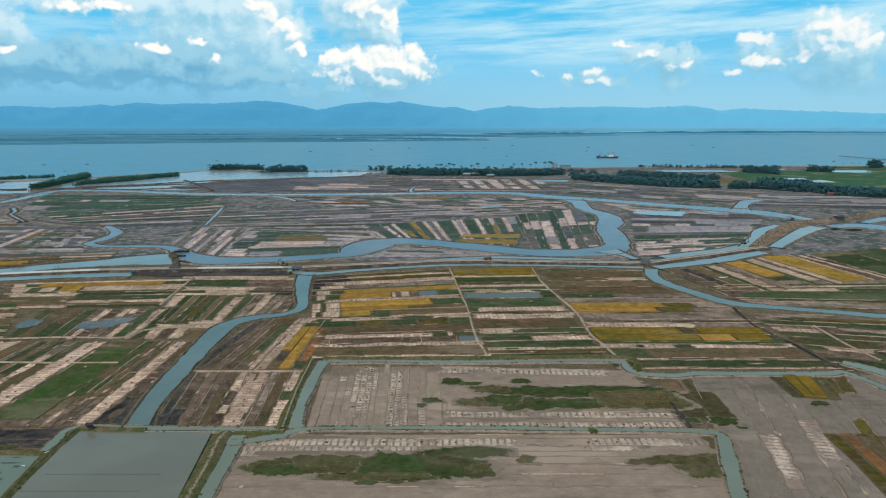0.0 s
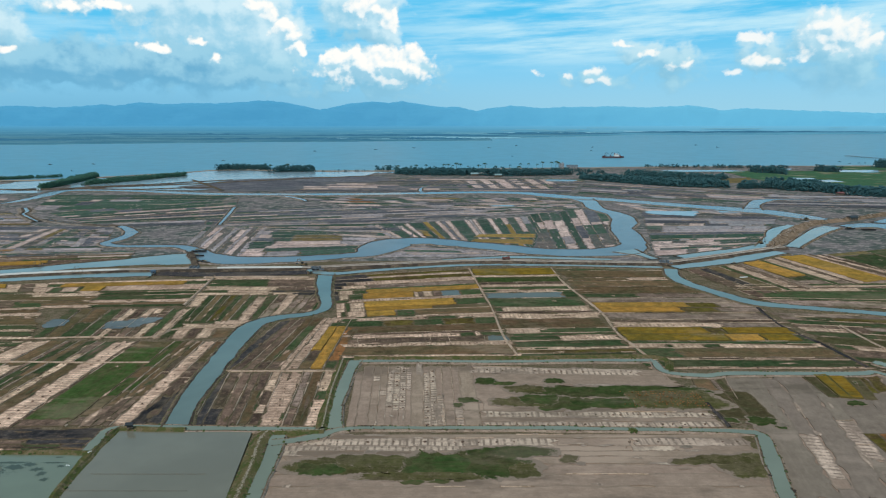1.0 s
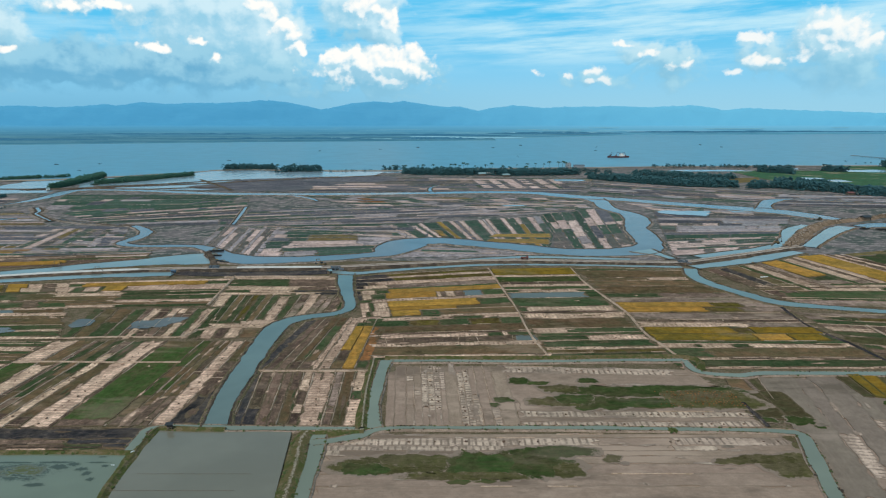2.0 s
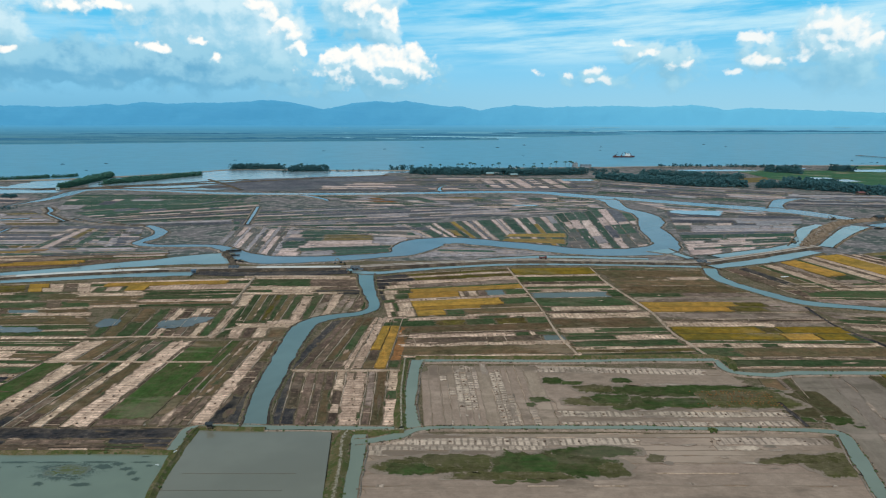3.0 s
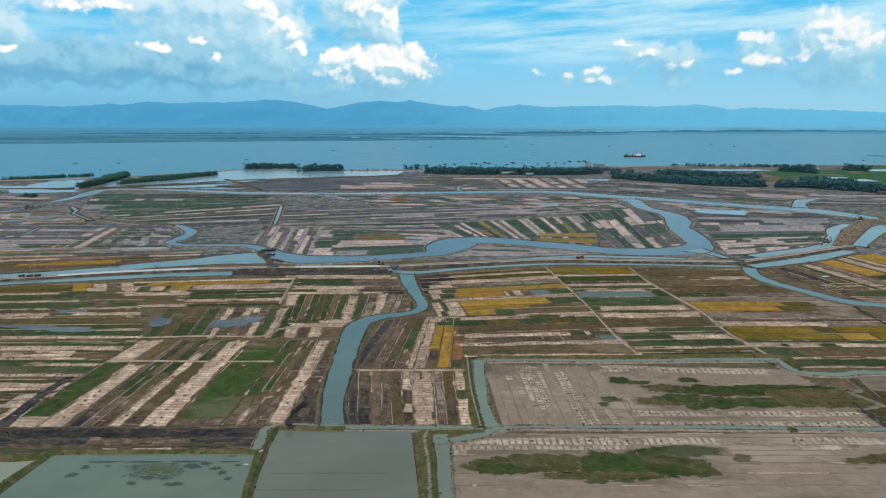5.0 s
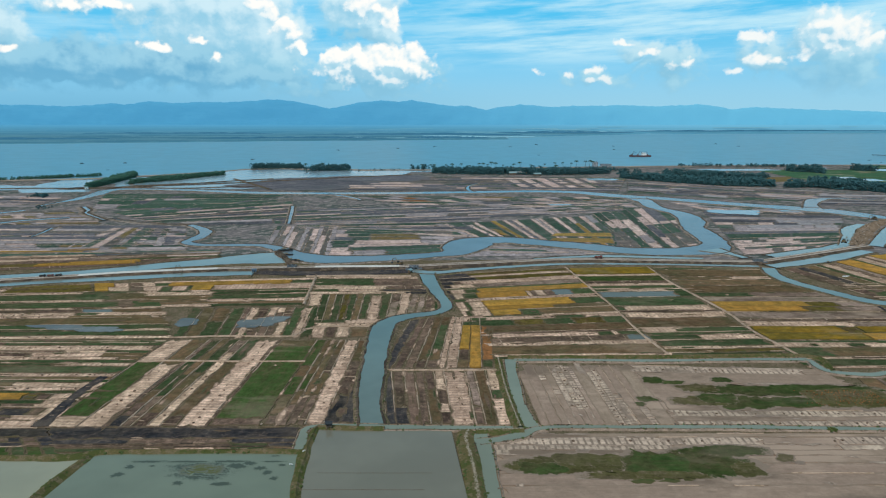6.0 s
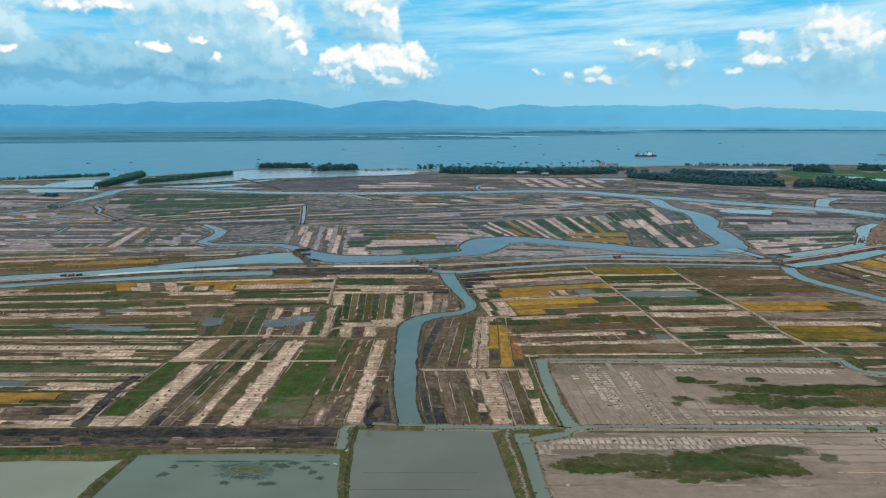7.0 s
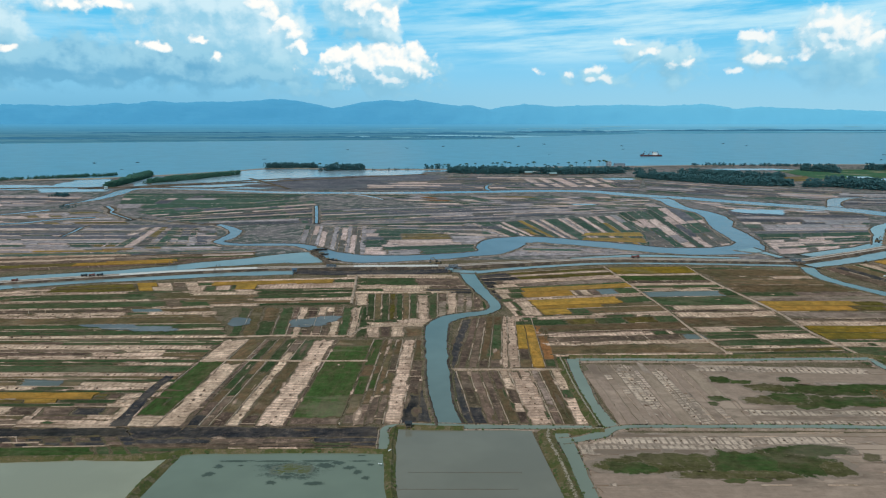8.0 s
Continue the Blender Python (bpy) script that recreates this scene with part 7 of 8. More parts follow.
def wood(pts, height, label, density):
    """A belt of trees: trunks hidden in many clumps of leaves, with an uneven top."""
    rnd = np.random.RandomState(int(abs(pts[0][0])) % 9973)
    line = smooth_line(pts, 3.0)
    places, sizes, trunks = [], [], []
    for i, p in enumerate(line[:-1]):
        step = np.linalg.norm((line[i + 1] - p)[:2])
        count = rnd.poisson(density * step * abs(p[2]) / 16.0)
        for k in range(count):
            x, y = p[0] + rnd.uniform(-2, 2), p[1] + rnd.uniform(-0.5, 0.5) * abs(p[2])
            h = height * rnd.choice((0.6, 0.75, 0.85, 0.95, 1.15)) * rnd.uniform(0.9, 1.08)
            r = h * rnd.uniform(0.26, 0.40)
            trunks.append(tube((x, y, 0), (x + rnd.uniform(-.5, .5), y, h * 0.6), 0.22, 0.12, 5))
            for j in range(26):
                a, q, up = rnd.uniform(0, 6.28), rnd.uniform(0, 1) ** 0.5 * r * 1.3, rnd.uniform(0.04, 0.96)
                q *= 1.15 - 0.7 * up * up
                places.append((x + q * np.cos(a), y + q * np.sin(a), h * up))
                sizes.append(r * rnd.uniform(0.22, 0.46))
    ob = tagged(new("wood"), label, "trees", kind="stuff")
    v, f = clumps(places, sizes, rnd)
    lay("leaves", v, f, MANGROVE if "mangrove" in label else LEAF, ob)
    v, f = join(*trunks) if trunks else ([], [])
    lay("trunks", v, f, WOOD, ob)


def mound(pts):
    line = smooth_line(pts, 3.0)
    prof = [(-1, -2, 0.2), (-0.8, 0, 1.0), (-0.35, 0, 2.4), (0.1, 0, 2.7), (0.5, 0, 1.8), (0.9, 0, 0.8), (1, 2, 0.2)]
    v, f = ribbon(line, prof, 1.2, 4)
    rnd = random.Random(3)
    v = [(x + rnd.uniform(-.8, .8), y + rnd.uniform(-.8, .8), z * rnd.uniform(0.6, 1.3)) for x, y, z in v]
    ob = tagged(lay("earth_heap", v, f, SIDE), "long heap of pale and brown dug earth beside the pools", "earth heap", kind="structure")
    rn = np.random.RandomState(int(abs(pts[0][0])))
    for name, material, count in (("clods", PALE, 8), ("damp_clods", BANK, 6)):
        places, sizes = [], []
        for p in line:
            for k in range(count):
                q = rn.uniform(-0.95, 0.95)
                places.append((p[0] + rn.uniform(-1.5, 1.5) + q * abs(p[2]) / 2, p[1] + rn.uniform(-1.5, 1.5), 2.6 * (1 - abs(q)) + 0.2)), sizes.append(rn.uniform(0.2, 0.5))
        cv, cf = clumps(places, sizes, rn, 0.6)
        lay(name, cv, cf, material, ob, "lumps of dug earth")["kind"] = "stuff"


def palm_kind():
    """One coconut palm with trunk and fronds."""
    rnd = random.Random(12)
    p = tagged(new("palm_tree"), "tall coconut palm with a ragged crown by the shore", "palm tree", "palms by the shore")
    bits, x = [], 0.0
    for i in range(5):
        bits.append(tube((x, 0, i * 2.2), (x + 0.12 * i, 0, i * 2.2 + 2.25), 0.24 - 0.02 * i, 0.22 - 0.02 * i, 7))
        x += 0.12 * i
    part("trunk", join(*bits), WOOD, p)
    v, f = [], []
    for k in range(15):
        a, lift = k * 2.4, rnd.uniform(0.1, 1.0)
        d = Vector((math.cos(a), math.sin(a), 0))
        n = Vector((-d.y, d.x, 0))
        base = len(v)
        for i in range(6):
            s = i / 5
            c = Vector((x, 0, 11.0)) + d * (3.6 * s) + Vector((0, 0, lift * 2.2 * s - 3.4 * s * s))
            w = 0.75 * (1 - s) ** 0.5 * min(1, 0.3 + s * 3)
            v += [tuple(c - n * w - Vector((0, 0, w * 0.5))), tuple(c), tuple(c + n * w - Vector((0, 0, w * 0.5)))]
        for i in range(5):
            for j in (0, 1):
                q = base + i * 3 + j
                f.append((q, q + 3, q + 4, q + 1))
    part("crown", (v, f), FROND, p)
    for t in (0, 2, 4):
        part("coconut", clumps([(x + math.cos(t) * 0.4, math.sin(t) * 0.4, 10.7)], [0.22], np.random.RandomState(1)), SCRUB, p)
    return p

# ---- woods and heaps ----
wood([(-566, 963.4, 60), (-569.1, 1003.5, 86), (-580.4, 1065.6, 100), (-594.4, 1114.7, 70)], 7, 'dense dark green mangrove thicket along the shore', 1.1)
wood([(-536.5, 1012, 44), (-514.9, 1047.1, 60), (-486.3, 1084.8, 60), (-465, 1125.1, 40), (-445.8, 1150.4, 22)], 6.5, 'dense dark green mangrove thicket along the shore', 1.1)
wood([(-920.2, 1003.3, 14), (-805.6, 1029.1, 14), (-740.5, 1060.8, 16), (-695.7, 1089.5, 26), (-641.8, 1125, 22)], 5, 'dense dark green mangrove thicket along the shore', 1.6)
wood([(-434, 1286.1, 30), (-408.3, 1293, 40), (-365.6, 1293, 40), (-338.5, 1286.2, 20)], 9.5, 'grove of round-crowned trees on a mud island', 0.8)
wood([(-324.9, 1215.5, 12), (-296.6, 1240.3, 30), (-267, 1246.7, 30), (-244.4, 1240.3, 10)], 11, 'ragged grove of trees and palms by a pool', 0.55)
wood([(-239.4, 1234, 5), (-178.9, 1240.4, 6), (-149.1, 1253.2, 4)], 4, 'thin hedge of shore scrub', 0.5)
wood([(-134.5, 1266.3, 8), (-116.7, 1266.3, 16), (-103.1, 1266.3, 14)], 9, 'small clump of shore trees', 0.6)
wood([(-93.2, 1191.8, 30), (-46, 1180.2, 40), (22.3, 1180.2, 44), (89.2, 1168.9, 40), (156.8, 1169, 30), (207.6, 1180.4, 16)], 10.5, 'belt of palms and village trees behind the beach', 1)
wood([(159.1, 1240.6, 14), (230.8, 1240.7, 16), (272.3, 1203.8, 14)], 6, 'belt of palms and village trees behind the beach', 0.5)
wood([(209.1, 1095.1, 24), (235.9, 1066.1, 30), (283.2, 1021.1, 40), (329.8, 987.7, 46), (375.4, 979.7, 40), (391.1, 964.1, 16)], 10, 'broad dark green wood at the edge of the fields', 1.1)
wood([(298.4, 1157.9, 30), (344.7, 1125.7, 40), (393.6, 1085.4, 46), (442.8, 1095.2, 16)], 9, 'broad dark green wood at the edge of the fields', 0.9)
wood([(398.5, 948.9, 14), (436.9, 956.4, 26), (464.5, 934.2, 34), (490.9, 913, 36), (504.7, 886, 40), (552.1, 848.5, 44), (609.3, 813.9, 50)], 10.5, 'broad dark green wood at the edge of the fields', 1.1)
wood([(478, 1038.8, 20), (503.1, 1021.3, 26), (539.1, 996, 20)], 8, 'broad dark green wood at the edge of the fields', 0.7)
wood([(542.3, 1228.4, 24), (570.5, 1204, 30), (578.1, 1180.6, 16)], 11, 'group of trees in a green meadow', 0.8)
wood([(671.2, 1241, 24), (701.9, 1241, 30)], 11, 'group of trees in a green meadow', 0.8)
wood([(386.7, 1343.5, 10), (475.3, 1343.6, 12), (601.1, 1329, 12), (652.2, 1321.8, 8)], 6, 'thin hedge of shore scrub', 0.6)
wood([(837.5, 1343.1, 24), (859.6, 1343.1, 26)], 14, 'group of trees in a green meadow', 0.8)
wood([(-585.7, 832.7, 18), (-580.4, 844.5, 22), (-563.5, 832.8, 16)], 4, 'dark clump of trees beside a tidal creek', 0.8)
wood([(-523, 739.8, 12), (-511.9, 735.2, 14), (-501.5, 735.2, 8)], 3, 'dark clump of trees beside a tidal creek', 0.8)
mound([(236.5, 510.7, 8), (274.5, 565.1, 12), (311, 612.3, 11), (334, 632, 8)])
mound([(334, 632, 8), (360, 645.8, 8), (383.4, 658, 9), (454.5, 700.9, 8), (522.3, 731.1, 8)])

palm = palm_kind()
palm.matrix_world = pose(-118, 1247, 0)
rp = random.Random(21)
PALMS = [(-100, 1268), (-92, 1236), (-72, 1262), (-60, 1240), (-44, 1266), (-28, 1262), (-12, 1272), (-4, 1258), (4, 1268), (12, 1276), (20, 1262), (34, 1270), (52, 1262), (66, 1272), (84, 1266),
         (112, 1290), (135, 1300), (152, 1312), (166, 1310), (178, 1316), (196, 1318), (204, 1320), (208, 1312), (-330, 1262), (-318, 1266), (-300, 1260), (118, 1196), (94, 1190)]
for px, py in PALMS:
    k = rp.uniform(0.75, 1.25)
    q = copy_thing(palm, pose(px, py, 0, 0, 0, rp.uniform(0, 360)))
    q.scale = (k * 1.15, k * 1.15, k)

# ---- works along the embankment ----
for sx, sy, turn, bays in ((-176, 437.5, 3, 2), (-96, 436.5, 2, 2), (138, 455.5, -2, 2)):
    sluice(sx, sy, turn, bays).scale = (0.75, 0.75, 0.75)
truck(31, 464, 1.8, 3, RED, "dark red truck loaded with earth on the embankment").scale = (0.8, 0.8, 0.8)
for tx, ty, paint in ((-324, 409.4, STEEL), (-319.5, 410.2, RED), (-315, 411.0, STEEL), (-359, 396.8, RED)):
    truck(tx, ty, 1.8, 9, paint, "small truck parked in a row on the embankment road").scale = (0.55, 0.55, 0.55)
for ex, ey, ez, turn in ((232, 517, 2.8, 40), (-106, 446, 0.9, 150), (330, 638, 2.5, 200)):
    excavator(ex, ey, ez, turn)
for bx, by, turn, ln in ((-194, 497, 12, 11), (-189, 481, 8, 8), (-182, 462, 30, 8), (-176, 459, -20, 7), (-186, 466, 70, 6), (363, 595, 170, 12), (350, 600, 5, 9), (186, 455, 20, 6)):
    fishing_boat(bx, by, turn, ln)
for bx, by, turn, ln in ((-818, 1405, 5, 14), (-737, 1421, -8, 13), (-689, 1247, 12, 9), (-502, 1528, 0, 14), (-374, 1940, 20, 14), (-212, 2036, 5, 14), (-104, 2142, -10, 16), (130, 2142, 0, 16), (232, 2302, 8, 16),
                         (158, 1698, 4, 9), (234, 1473, -6, 8), (411, 1971, 14, 13), (460, 2180, 3, 14), (859, 1509, 0, 12), (840, 1438, 15, 9), (869, 1455, -5, 9), (882, 1455, 8, 9), (848, 2346, 2, 16), (855, 2180, -8, 14)):
    fishing_boat(bx, by, turn, ln * 0.62, 0.65)


def dam():
    """Earth and pole barrage across the side water."""
    d = tagged(new("barrage"), "narrow earth and bamboo barrage across the side water", "barrage", kind="structure")
    v, f = ribbon(smooth_line([(-199, 493, 3.2), (-190, 474, 3.2), (-178, 445, 3.6)], 3.0), [(-1, -0.8, 0.3), (-1, 0, 1.7), (1, 0, 1.7), (1, 0.8, 0.3)], 0.3, 9)
    lay("crest", v, f, BANK, d)
    for i in range(12):
        s = i / 11
        part("pole", tube((-201 + 21 * s, 492 - 47 * s, 0), (-201 + 21 * s, 492 - 47 * s, 3.0), 0.12), WOOD, d)


dam()


def lift_net(x, y, turn):
    n = thing("lift_net", "dark bamboo lift net on poles over the canal", "fishing net", x, y, 0.4, turn, "lift nets")
    for px, py in ((-3, -3), (3, -3), (3, 3), (-3, 3)):
        part("pole", tube((px, py, 0), (px * 0.25, py * 0.25, 5.5), 0.12, 0.08), WOOD, n)
    part("net", join(*[tube((a * 2.6, -2.6, 1.0), (a * 2.6, 2.6, 1.0), 0.06, n=4) for a in (-1, -0.5, 0, 0.5, 1)], *[tube((-2.6, a * 2.6, 1.0), (2.6, a * 2.6, 1.0), 0.06, n=4) for a in (-1, -0.5, 0, 0.5, 1)]), TARRED, n)
    part("platform", box(0, 3.4, 0.8, 2.4, 1.6, 0.2), WOOD, n)


lift_net(-283, 444, 10), lift_net(-246, 424, 5)
stilt_hut(-197, 423, 0.7, 5, 2.6, BLUE, BLUE, "small blue sheet-metal hut beside the canal")
stilt_hut(-113.4, 204.2, 0.9, 4, 1.7, STEEL, TARRED, "tiny dark watch hut on the pond dyke")
stilt_hut(-556, 914, 0.5, 8, 4.0, TIN, WHITE, "white hut with a tin roof beside the dyke")
stilt_hut(-98, 424, 0.6, 60, 2.4, TIN, WOOD, "small pale-roofed hut beside the creek")
house(40, 1150, 4, 12, 7, 3.4, TIN, WOOD, "low house with a pale green tin roof under palms")
house(55, 1160, -6, 10, 7, 3.4, WHITE, WOOD, "low house with a white roof under palms")
house(78, 1130, 8, 11, 6, 3.2, TIN, WOOD, "low house with a pale roof at the wood edge")
house(216, 1324, 0, 9, 8, 9, PALE_WALL, PALE_WALL, "pale grey three-storey concrete block on the beach", 3)
house(236, 1322, 0, 20, 8, 4, CONCRETE, PALE_WALL, "long pale beach house with a grey roof")
house(493, 866, 10, 9, 5, 2.8, RED, WOOD, "small house with a dull red roof before the wood")
house(508, 872, 0, 8, 6, 3.0, TIN, WHITE, "small house with a tin roof before the wood")
house(565, 858, 0, 9, 5, 2.8, TIN, WHITE, "small white house with a tin roof before the wood")
house(384, 655, 20, 9, 5, 3.0, STEEL, WOOD, "dark shed beside the dug earth")


def dredger():
    d = thing("dredger", "red and white dredging ship with cranes in the river mouth", "ship", 393, 1642, 0.4, 2)
    part("hull", hull(52, 11, 3.6, 0.2), RED, d)
    part("deck", box(-1, 0, 3.3, 44, 9, 0.3), STEEL, d)
    sup = part("superstructure", join(box(8, 0, 3.6, 11, 8, 4.0), box(8, 0, 7.6, 8, 7, 2.6, 0.92)), WHITE, d)
    part("bridge_window", box(8, -3.5, 8.4, 7, 0.2, 1.0), GLASS, sup)
    part("funnel", tube((3.5, 0, 7.5), (3.2, 0, 12.5), 0.9, 0.7), RED, d)
    for x, lean in ((-6, 4), (17, -3), (-20, 3)):
        c = part("crane", join(box(x, 0, 3.5, 2.4, 2.4, 3.0, 0.8), tube((x, 0, 6.0), (x + lean, 0, 13.0), 0.45, 0.3)), RED, d)
        part("jib", tube((x + lean, 0, 13.0), (x + lean * 3.0, 0, 9.5), 0.3, 0.2), STEEL, c)
    part("mast", tube((9, 0, 10), (9, 0, 16), 0.25, 0.15), STEEL, d)
    part("ladder_frame", join(tube((-26, -1.6, 3.5), (-16, -1.6, 7.5), 0.4), tube((-26, 1.6, 3.5), (-16, 1.6, 7.5), 0.4)), STEEL, d)


dredger()


def pier():
    p = tagged(new("pier"), "long dark timber pier on piles in the river mouth", "pier", kind="structure")
    a, b = Vector((983, 1675, 0)), Vector((1015, 1420, 0))
    v, f = ribbon([np.array((*a.lerp(b, i / 20)[:2], 6.0)) for i in range(21)], [(-1, 0, 2.6), (-1, 0, 3.2), (1, 0, 3.2), (1, 0, 2.6)], 0, 1)
    lay("deck", v, f, WOOD, p)
    part("pier_head", box(979, 1680, 2.6, 16, 9, 0.8), WOOD, p)
    for i in range(18):
        q = a.lerp(b, i / 17)
        part("pile", tube((q.x - 2, q.y, -1), (q.x - 2, q.y, 2.7), 0.35), TARRED, p)
        part("pile", tube((q.x + 2, q.y, -1), (q.x + 2, q.y, 2.7), 0.35), TARRED, p)


pier()

# ---- ponds: weed, nets, stones, scrub ----
def weed_mat(x, y, sx, sy, seed, material):
    """A floating mat with a torn outline, longest along x."""
    n, top = 70, []
    for i in range(n):
        a = 2 * math.pi * i / n
        ca, sa = math.cos(a), math.sin(a)
        r = 1 + (0.35 if sx > 2.5 else 0.9) * (0.6 * noise.noise((ca * 1.8, sa * 1.8, seed * 1.7)) + 0.5 * noise.noise((ca * 6, sa * 6, seed)) + 0.3 * noise.noise((ca * 16, sa * 16, seed)))
        top.append((sx * max(0.15, r) * ca, sy * max(0.15, r) * sa))
    z = 0.585 + 0.0004 * (seed % 98)
    v = [(p * k, q * k, z) for k in (1.25, 0.8, 0.35) for p, q in top]
    f = [tuple(range(2 * n, 3 * n))] + [(k * n + i, k * n + (i + 1) % n, (k + 1) * n + (i + 1) % n, (k + 1) * n + i) for k in (0, 1) for i in range(n)]
    ob = tagged(rimmed(lay("weed_mat", v, f, material), [1.0] * n + [0.5] * n + [0.0] * n), "floating mat of olive and grey-green water weed", "water weed", "weed mats")
    ob.matrix_world = pose(x, y, 0)


rw = random.Random(31)
weed_mat(-144.7, 177.5, 8.4, 4.4, 0, SUNK)
weed_mat(-144.8, 179.4, 10.1, 2.9, 1, SUNK)
weed_mat(-145.6, 178.4, 5.5, 2.9, 2, AFLOAT)
for i in range(22):
    s_, a_ = rw.uniform(0, 1) ** 0.6, rw.uniform(0, 6.28)
    weed_mat(-144.5 + 7.5 * s_ * math.cos(a_), 178.1 + 4.2 * s_ * math.sin(a_), rw.uniform(1.0, 2.6) * (1.3 - s_), rw.uniform(0.5, 1.1) * (1.3 - s_), i + 3, AFLOAT if s_ < 0.45 else SUNK)
for i, (wx, wy, a, b) in enumerate([(-162.3, 183.2, 5.6, 0.6), (-150.7, 183.2, 6.2, 0.6), (-138.4, 183.3, 5.0, 0.6), (-126.0, 183.3, 3.8, 0.5), (-166.6, 180.0, 1.5, 1.3), (-168.1, 175.9, 1.4, 1.3), (-160.5, 180.6, 0.9, 0.6), (-129.1, 179.4, 1.5, 1.0), (-126.5, 176.9, 1.1, 1.3), (-123.8, 173.8, 1.2, 1.0), (-123.1, 181.3, 1.0, 0.6), (-137.7, 170.9, 2.8, 1.0), (-149.6, 171.4, 1.2, 1.0), (-136.1, 180.7, 2.8, 1.6), (-133.0, 182.3, 2.0, 1.0), (-126.4, 186.6, 1.2, 0.3)]):
    weed_mat(wx, wy, a, b, 40 + i, SUNK)


def net_fence(x0, x1, y):
    n = tagged(new("net_fence"), "low dark net fence on stakes across the pond", "fence", "pond fences")
    part("net", tube((x0, y, 0.66), (x1, y, 0.66), 0.035, n=5), WOOD, n)
    for i in range(9):
        x = x0 + (x1 - x0) * i / 8
        part("stake", tube((x, y, 0.2), (x, y, 0.9), 0.035, n=5), WOOD, n)


net_fence(-112, -80, 176.8), net_fence(-115, -82, 168)
rn = np.random.RandomState(4)


def scatter_on_dykes():
    for k, (ob, line, rubble) in enumerate(DYKES):
        places, sizes, stones, big = [], [], [], []
        for i, p in enumerate(line[:-1]):
            d = line[i + 1] - p
            ln = np.linalg.norm(d[:2])
            n = np.array((d[1], -d[0])) / (ln + 1e-9)
            for j in range(int(ln * (2.2 if rubble else 1.2))):
                s, q = rn.uniform(0, 1), rn.choice((-1, 1)) * rn.uniform(0.55, 1.15)
                c = p[:2] + d[:2] * s + n * q * abs(p[2]) / 2
                places.append((c[0], c[1], 0.55 + max(0.0, 1.0 - abs(q)) * 0.9)), sizes.append(rn.uniform(0.2, 0.7))
            if rubble:
                for j in range(int(ln * 9)):
                    s, q = rn.uniform(0, 1), rn.normal(0.03, 0.10)
                    c = p[:2] + d[:2] * s + n * q * abs(p[2]) / 2
                    stones.append((c[0], c[1], 1.5)), big.append(rn.uniform(0.1, 0.3))
        v, f = clumps(places, sizes, rn)
        sc = lay("scrub", v, f, SCRUB, ob)
        sc["kind"] = "stuff"
        if stones:
            v, f = clumps(stones, big, rn, 0.6)
            st = lay("rubble", v, f, STONE, ob)
            st["kind"] = "stuff"


scatter_on_dykes()


def scatter_on_banks():
    """Low scrub, grass tufts and clods along the nearer banks."""
    for ob, line, bank in BANKSIDE:
        if min(p[1] for p in line) > 480:
            continue
        for name, material, each, lo, hi in (("bank_scrub", SCRUB, 0.5, 0.15, 0.55), ("bank_clods", BANK, 0.7, 0.15, 0.5)):
            places, sizes = [], []
            for i, p in enumerate(line[:-1]):
                if p[1] > 480:
                    continue
                d = line[i + 1] - p
                ln = np.linalg.norm(d[:2])
                n = np.array((d[1], -d[0])) / (ln + 1e-9)
                for j in range(rn.poisson(ln * each)):
                    side = rn.choice((-1, 1))
                    c = p[:2] + d[:2] * rn.uniform(0, 1) + n * side * (abs(p[2]) / 2 + rn.uniform(-0.2, 0.5 * bank))
                    places.append((c[0], c[1], 0.75)), sizes.append(rn.uniform(lo, hi))
            if places:
                v, f = clumps(places, sizes, rn, 0.7)
                lay(name, v, f, material, ob)["kind"] = "stuff"


scatter_on_banks()


def white_blocks():
    for x, y in ((-118.2, 188.0), (-120.3, 180.0)):
        b = thing("sandbag_pile", "small pile of white sandbags on the pond dyke", "sandbags", x, y, 1.42, x * 30, "sandbags on the dyke")
        for i in range(3):
            v, f = clumps([(0.4 * i - 0.4, 0.1 * (i % 2), 0.12)], [0.26], rn, 0.45)
            part("sandbag", (v, f), WHITE, b, smooth=True)


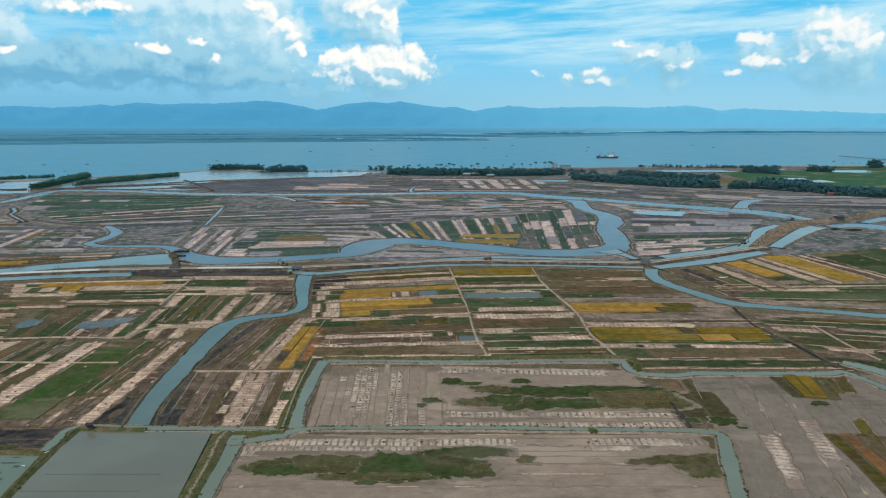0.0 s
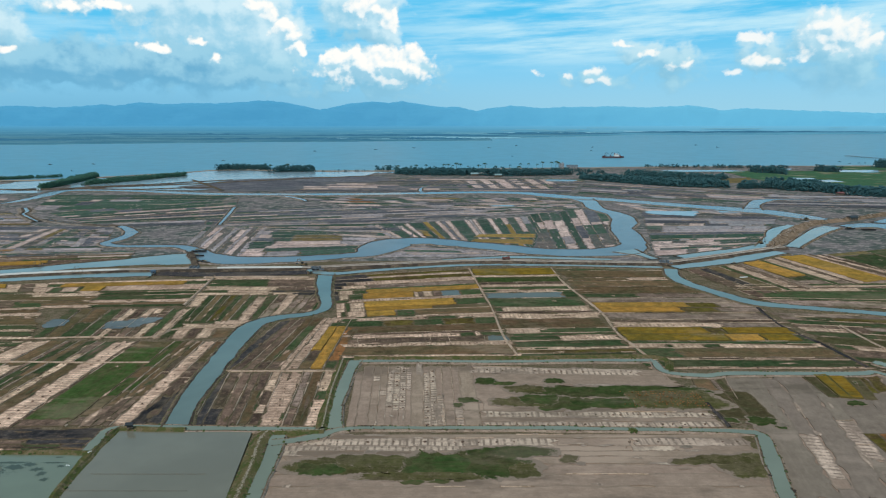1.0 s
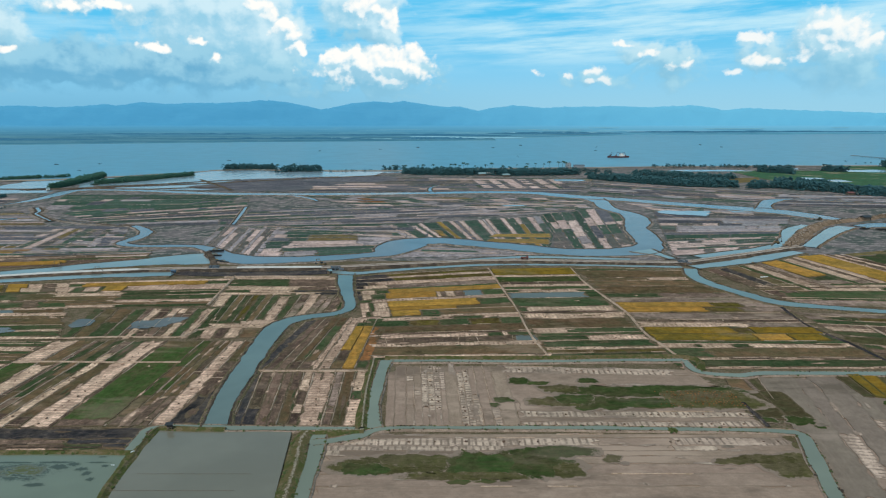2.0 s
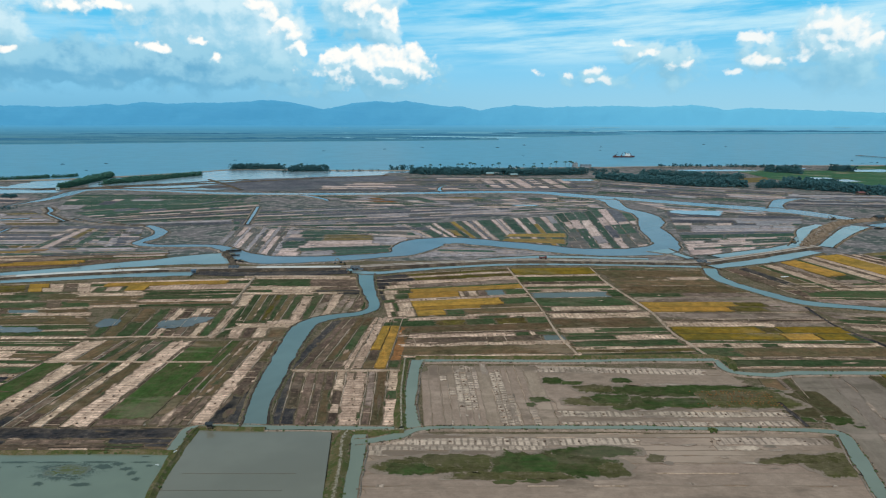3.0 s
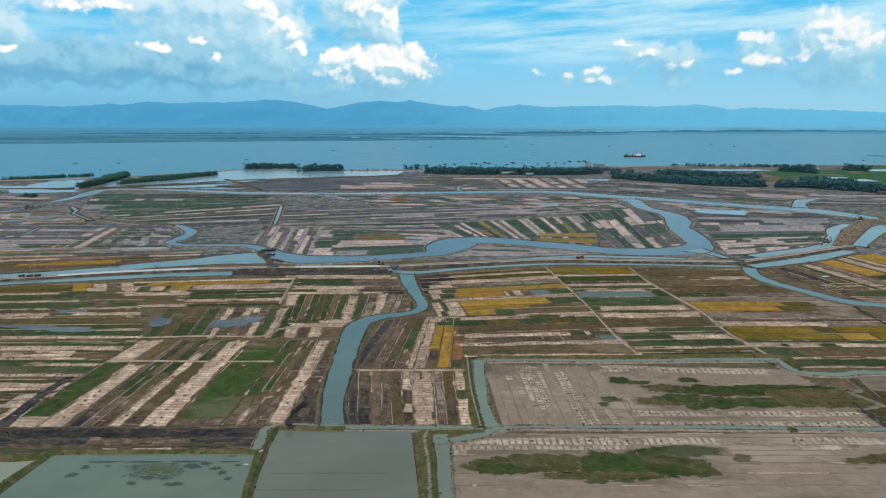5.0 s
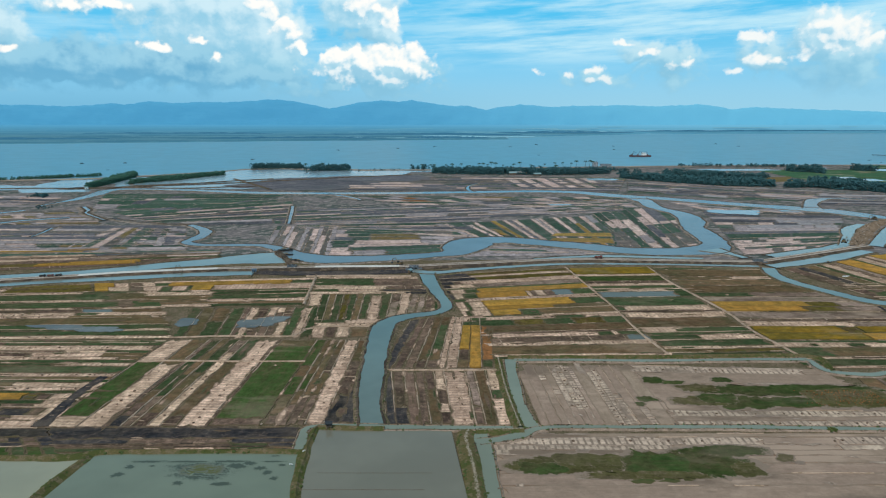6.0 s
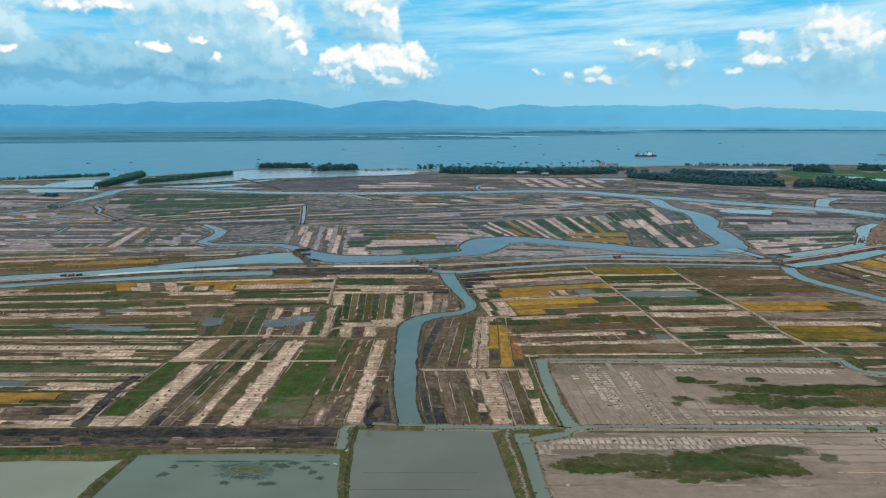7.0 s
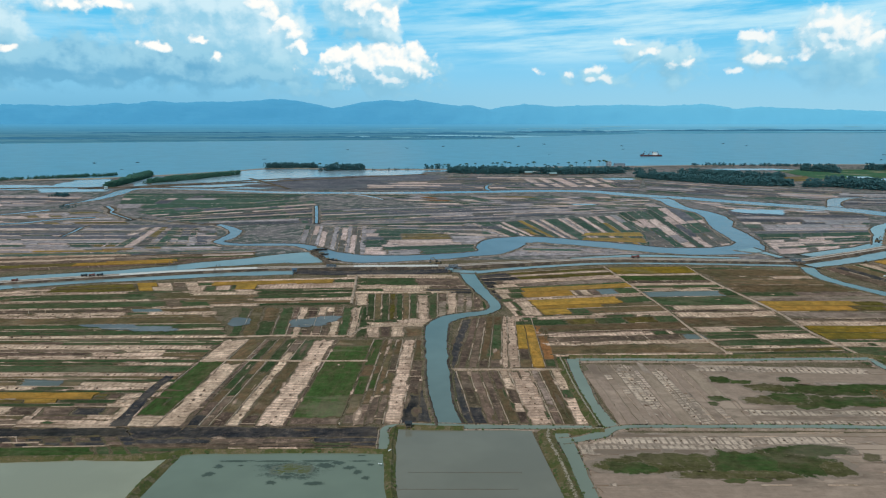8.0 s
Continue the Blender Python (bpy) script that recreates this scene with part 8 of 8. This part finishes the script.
white_blocks()
bp = thing("brush_pile", "dark heap of cut brush beside the field canal", "brush pile", 48, 203.5, 0.3)
v, f = clumps([(rn.uniform(-1.2, 1.2), rn.uniform(-.7, .7), rn.uniform(0.2, 1.2)) for i in range(26)], [rn.uniform(0.3, 0.6) for i in range(26)], rn)
part("twigs", (v, f), SCRUB, bp)
tp = thing("tarpaulin", "white crumpled tarpaulin lying on the bare field", "tarpaulin", 176, 417, 0.35, 20)
v, f = clumps([(i * 0.9 - 2.2, rn.uniform(-.4, .4), 0.1) for i in range(6)], [0.9] * 6, rn, 0.2)
part("sheet", (v, f), WHITE, tp)


def straw_heaps():
    """Small dark heaps in a line along pale strips of the nearer fields."""
    rnd = random.Random(77)
    for ob, c, rows in FIELDS:
        if min(p[1] for p in c) > 300:
            continue
        total, v, spots = sum(w for w, s in rows), 0.0, []
        for w, s in rows:
            codes = s.replace("|", "")
            if codes.count("t") + codes.count("u") > len(codes) * 0.55 and rnd.random() < 0.75:
                ln = float(np.linalg.norm(corner(c, 1, v) - corner(c, 0, v)))
                for i in range(int(ln / 4.5)):
                    u = (i + rnd.uniform(0.2, 0.8)) / int(ln / 4.5)
                    if codes[min(len(codes) - 1, int(u * len(codes)))] in "tu" and rnd.random() < 0.7:
                        spots.append(corner(c, u, v + w / total * rnd.uniform(0.45, 0.6)))
            v += w / total
        if spots:
            sv, sf = clumps([(p[0], p[1], 0.4) for p in spots], [rnd.uniform(0.3, 0.6) for p in spots], rn, 0.5)
            h = lay("straw_heaps", sv, sf, CODES["k"], ob, "small dark heaps of cut straw")
            h["kind"] = "stuff"


straw_heaps()


def rice_sheaves():
    """Rows of small golden sheaves drying on the half-cut green plot."""
    rnd = random.Random(19)
    spots = []
    for row in range(9):
        y = 223.2 + 1.5 * row
        for i in range(26):
            x = 51.0 + 1.15 * i + rnd.uniform(-0.35, 0.35)
            if rnd.random() < 0.25 + 0.65 * (x - 51.0) / 29.0:
                spots.append((x, y + rnd.uniform(-0.3, 0.3), 0.62))
    v, f = clumps(spots, [rnd.uniform(0.22, 0.4) for p in spots], rn, 0.7)
    tagged(lay("rice_sheaves", v, f, CODES["r"]), "small golden sheaves of cut rice on the green plot", "sheaves", kind="stuff")


rice_sheaves()
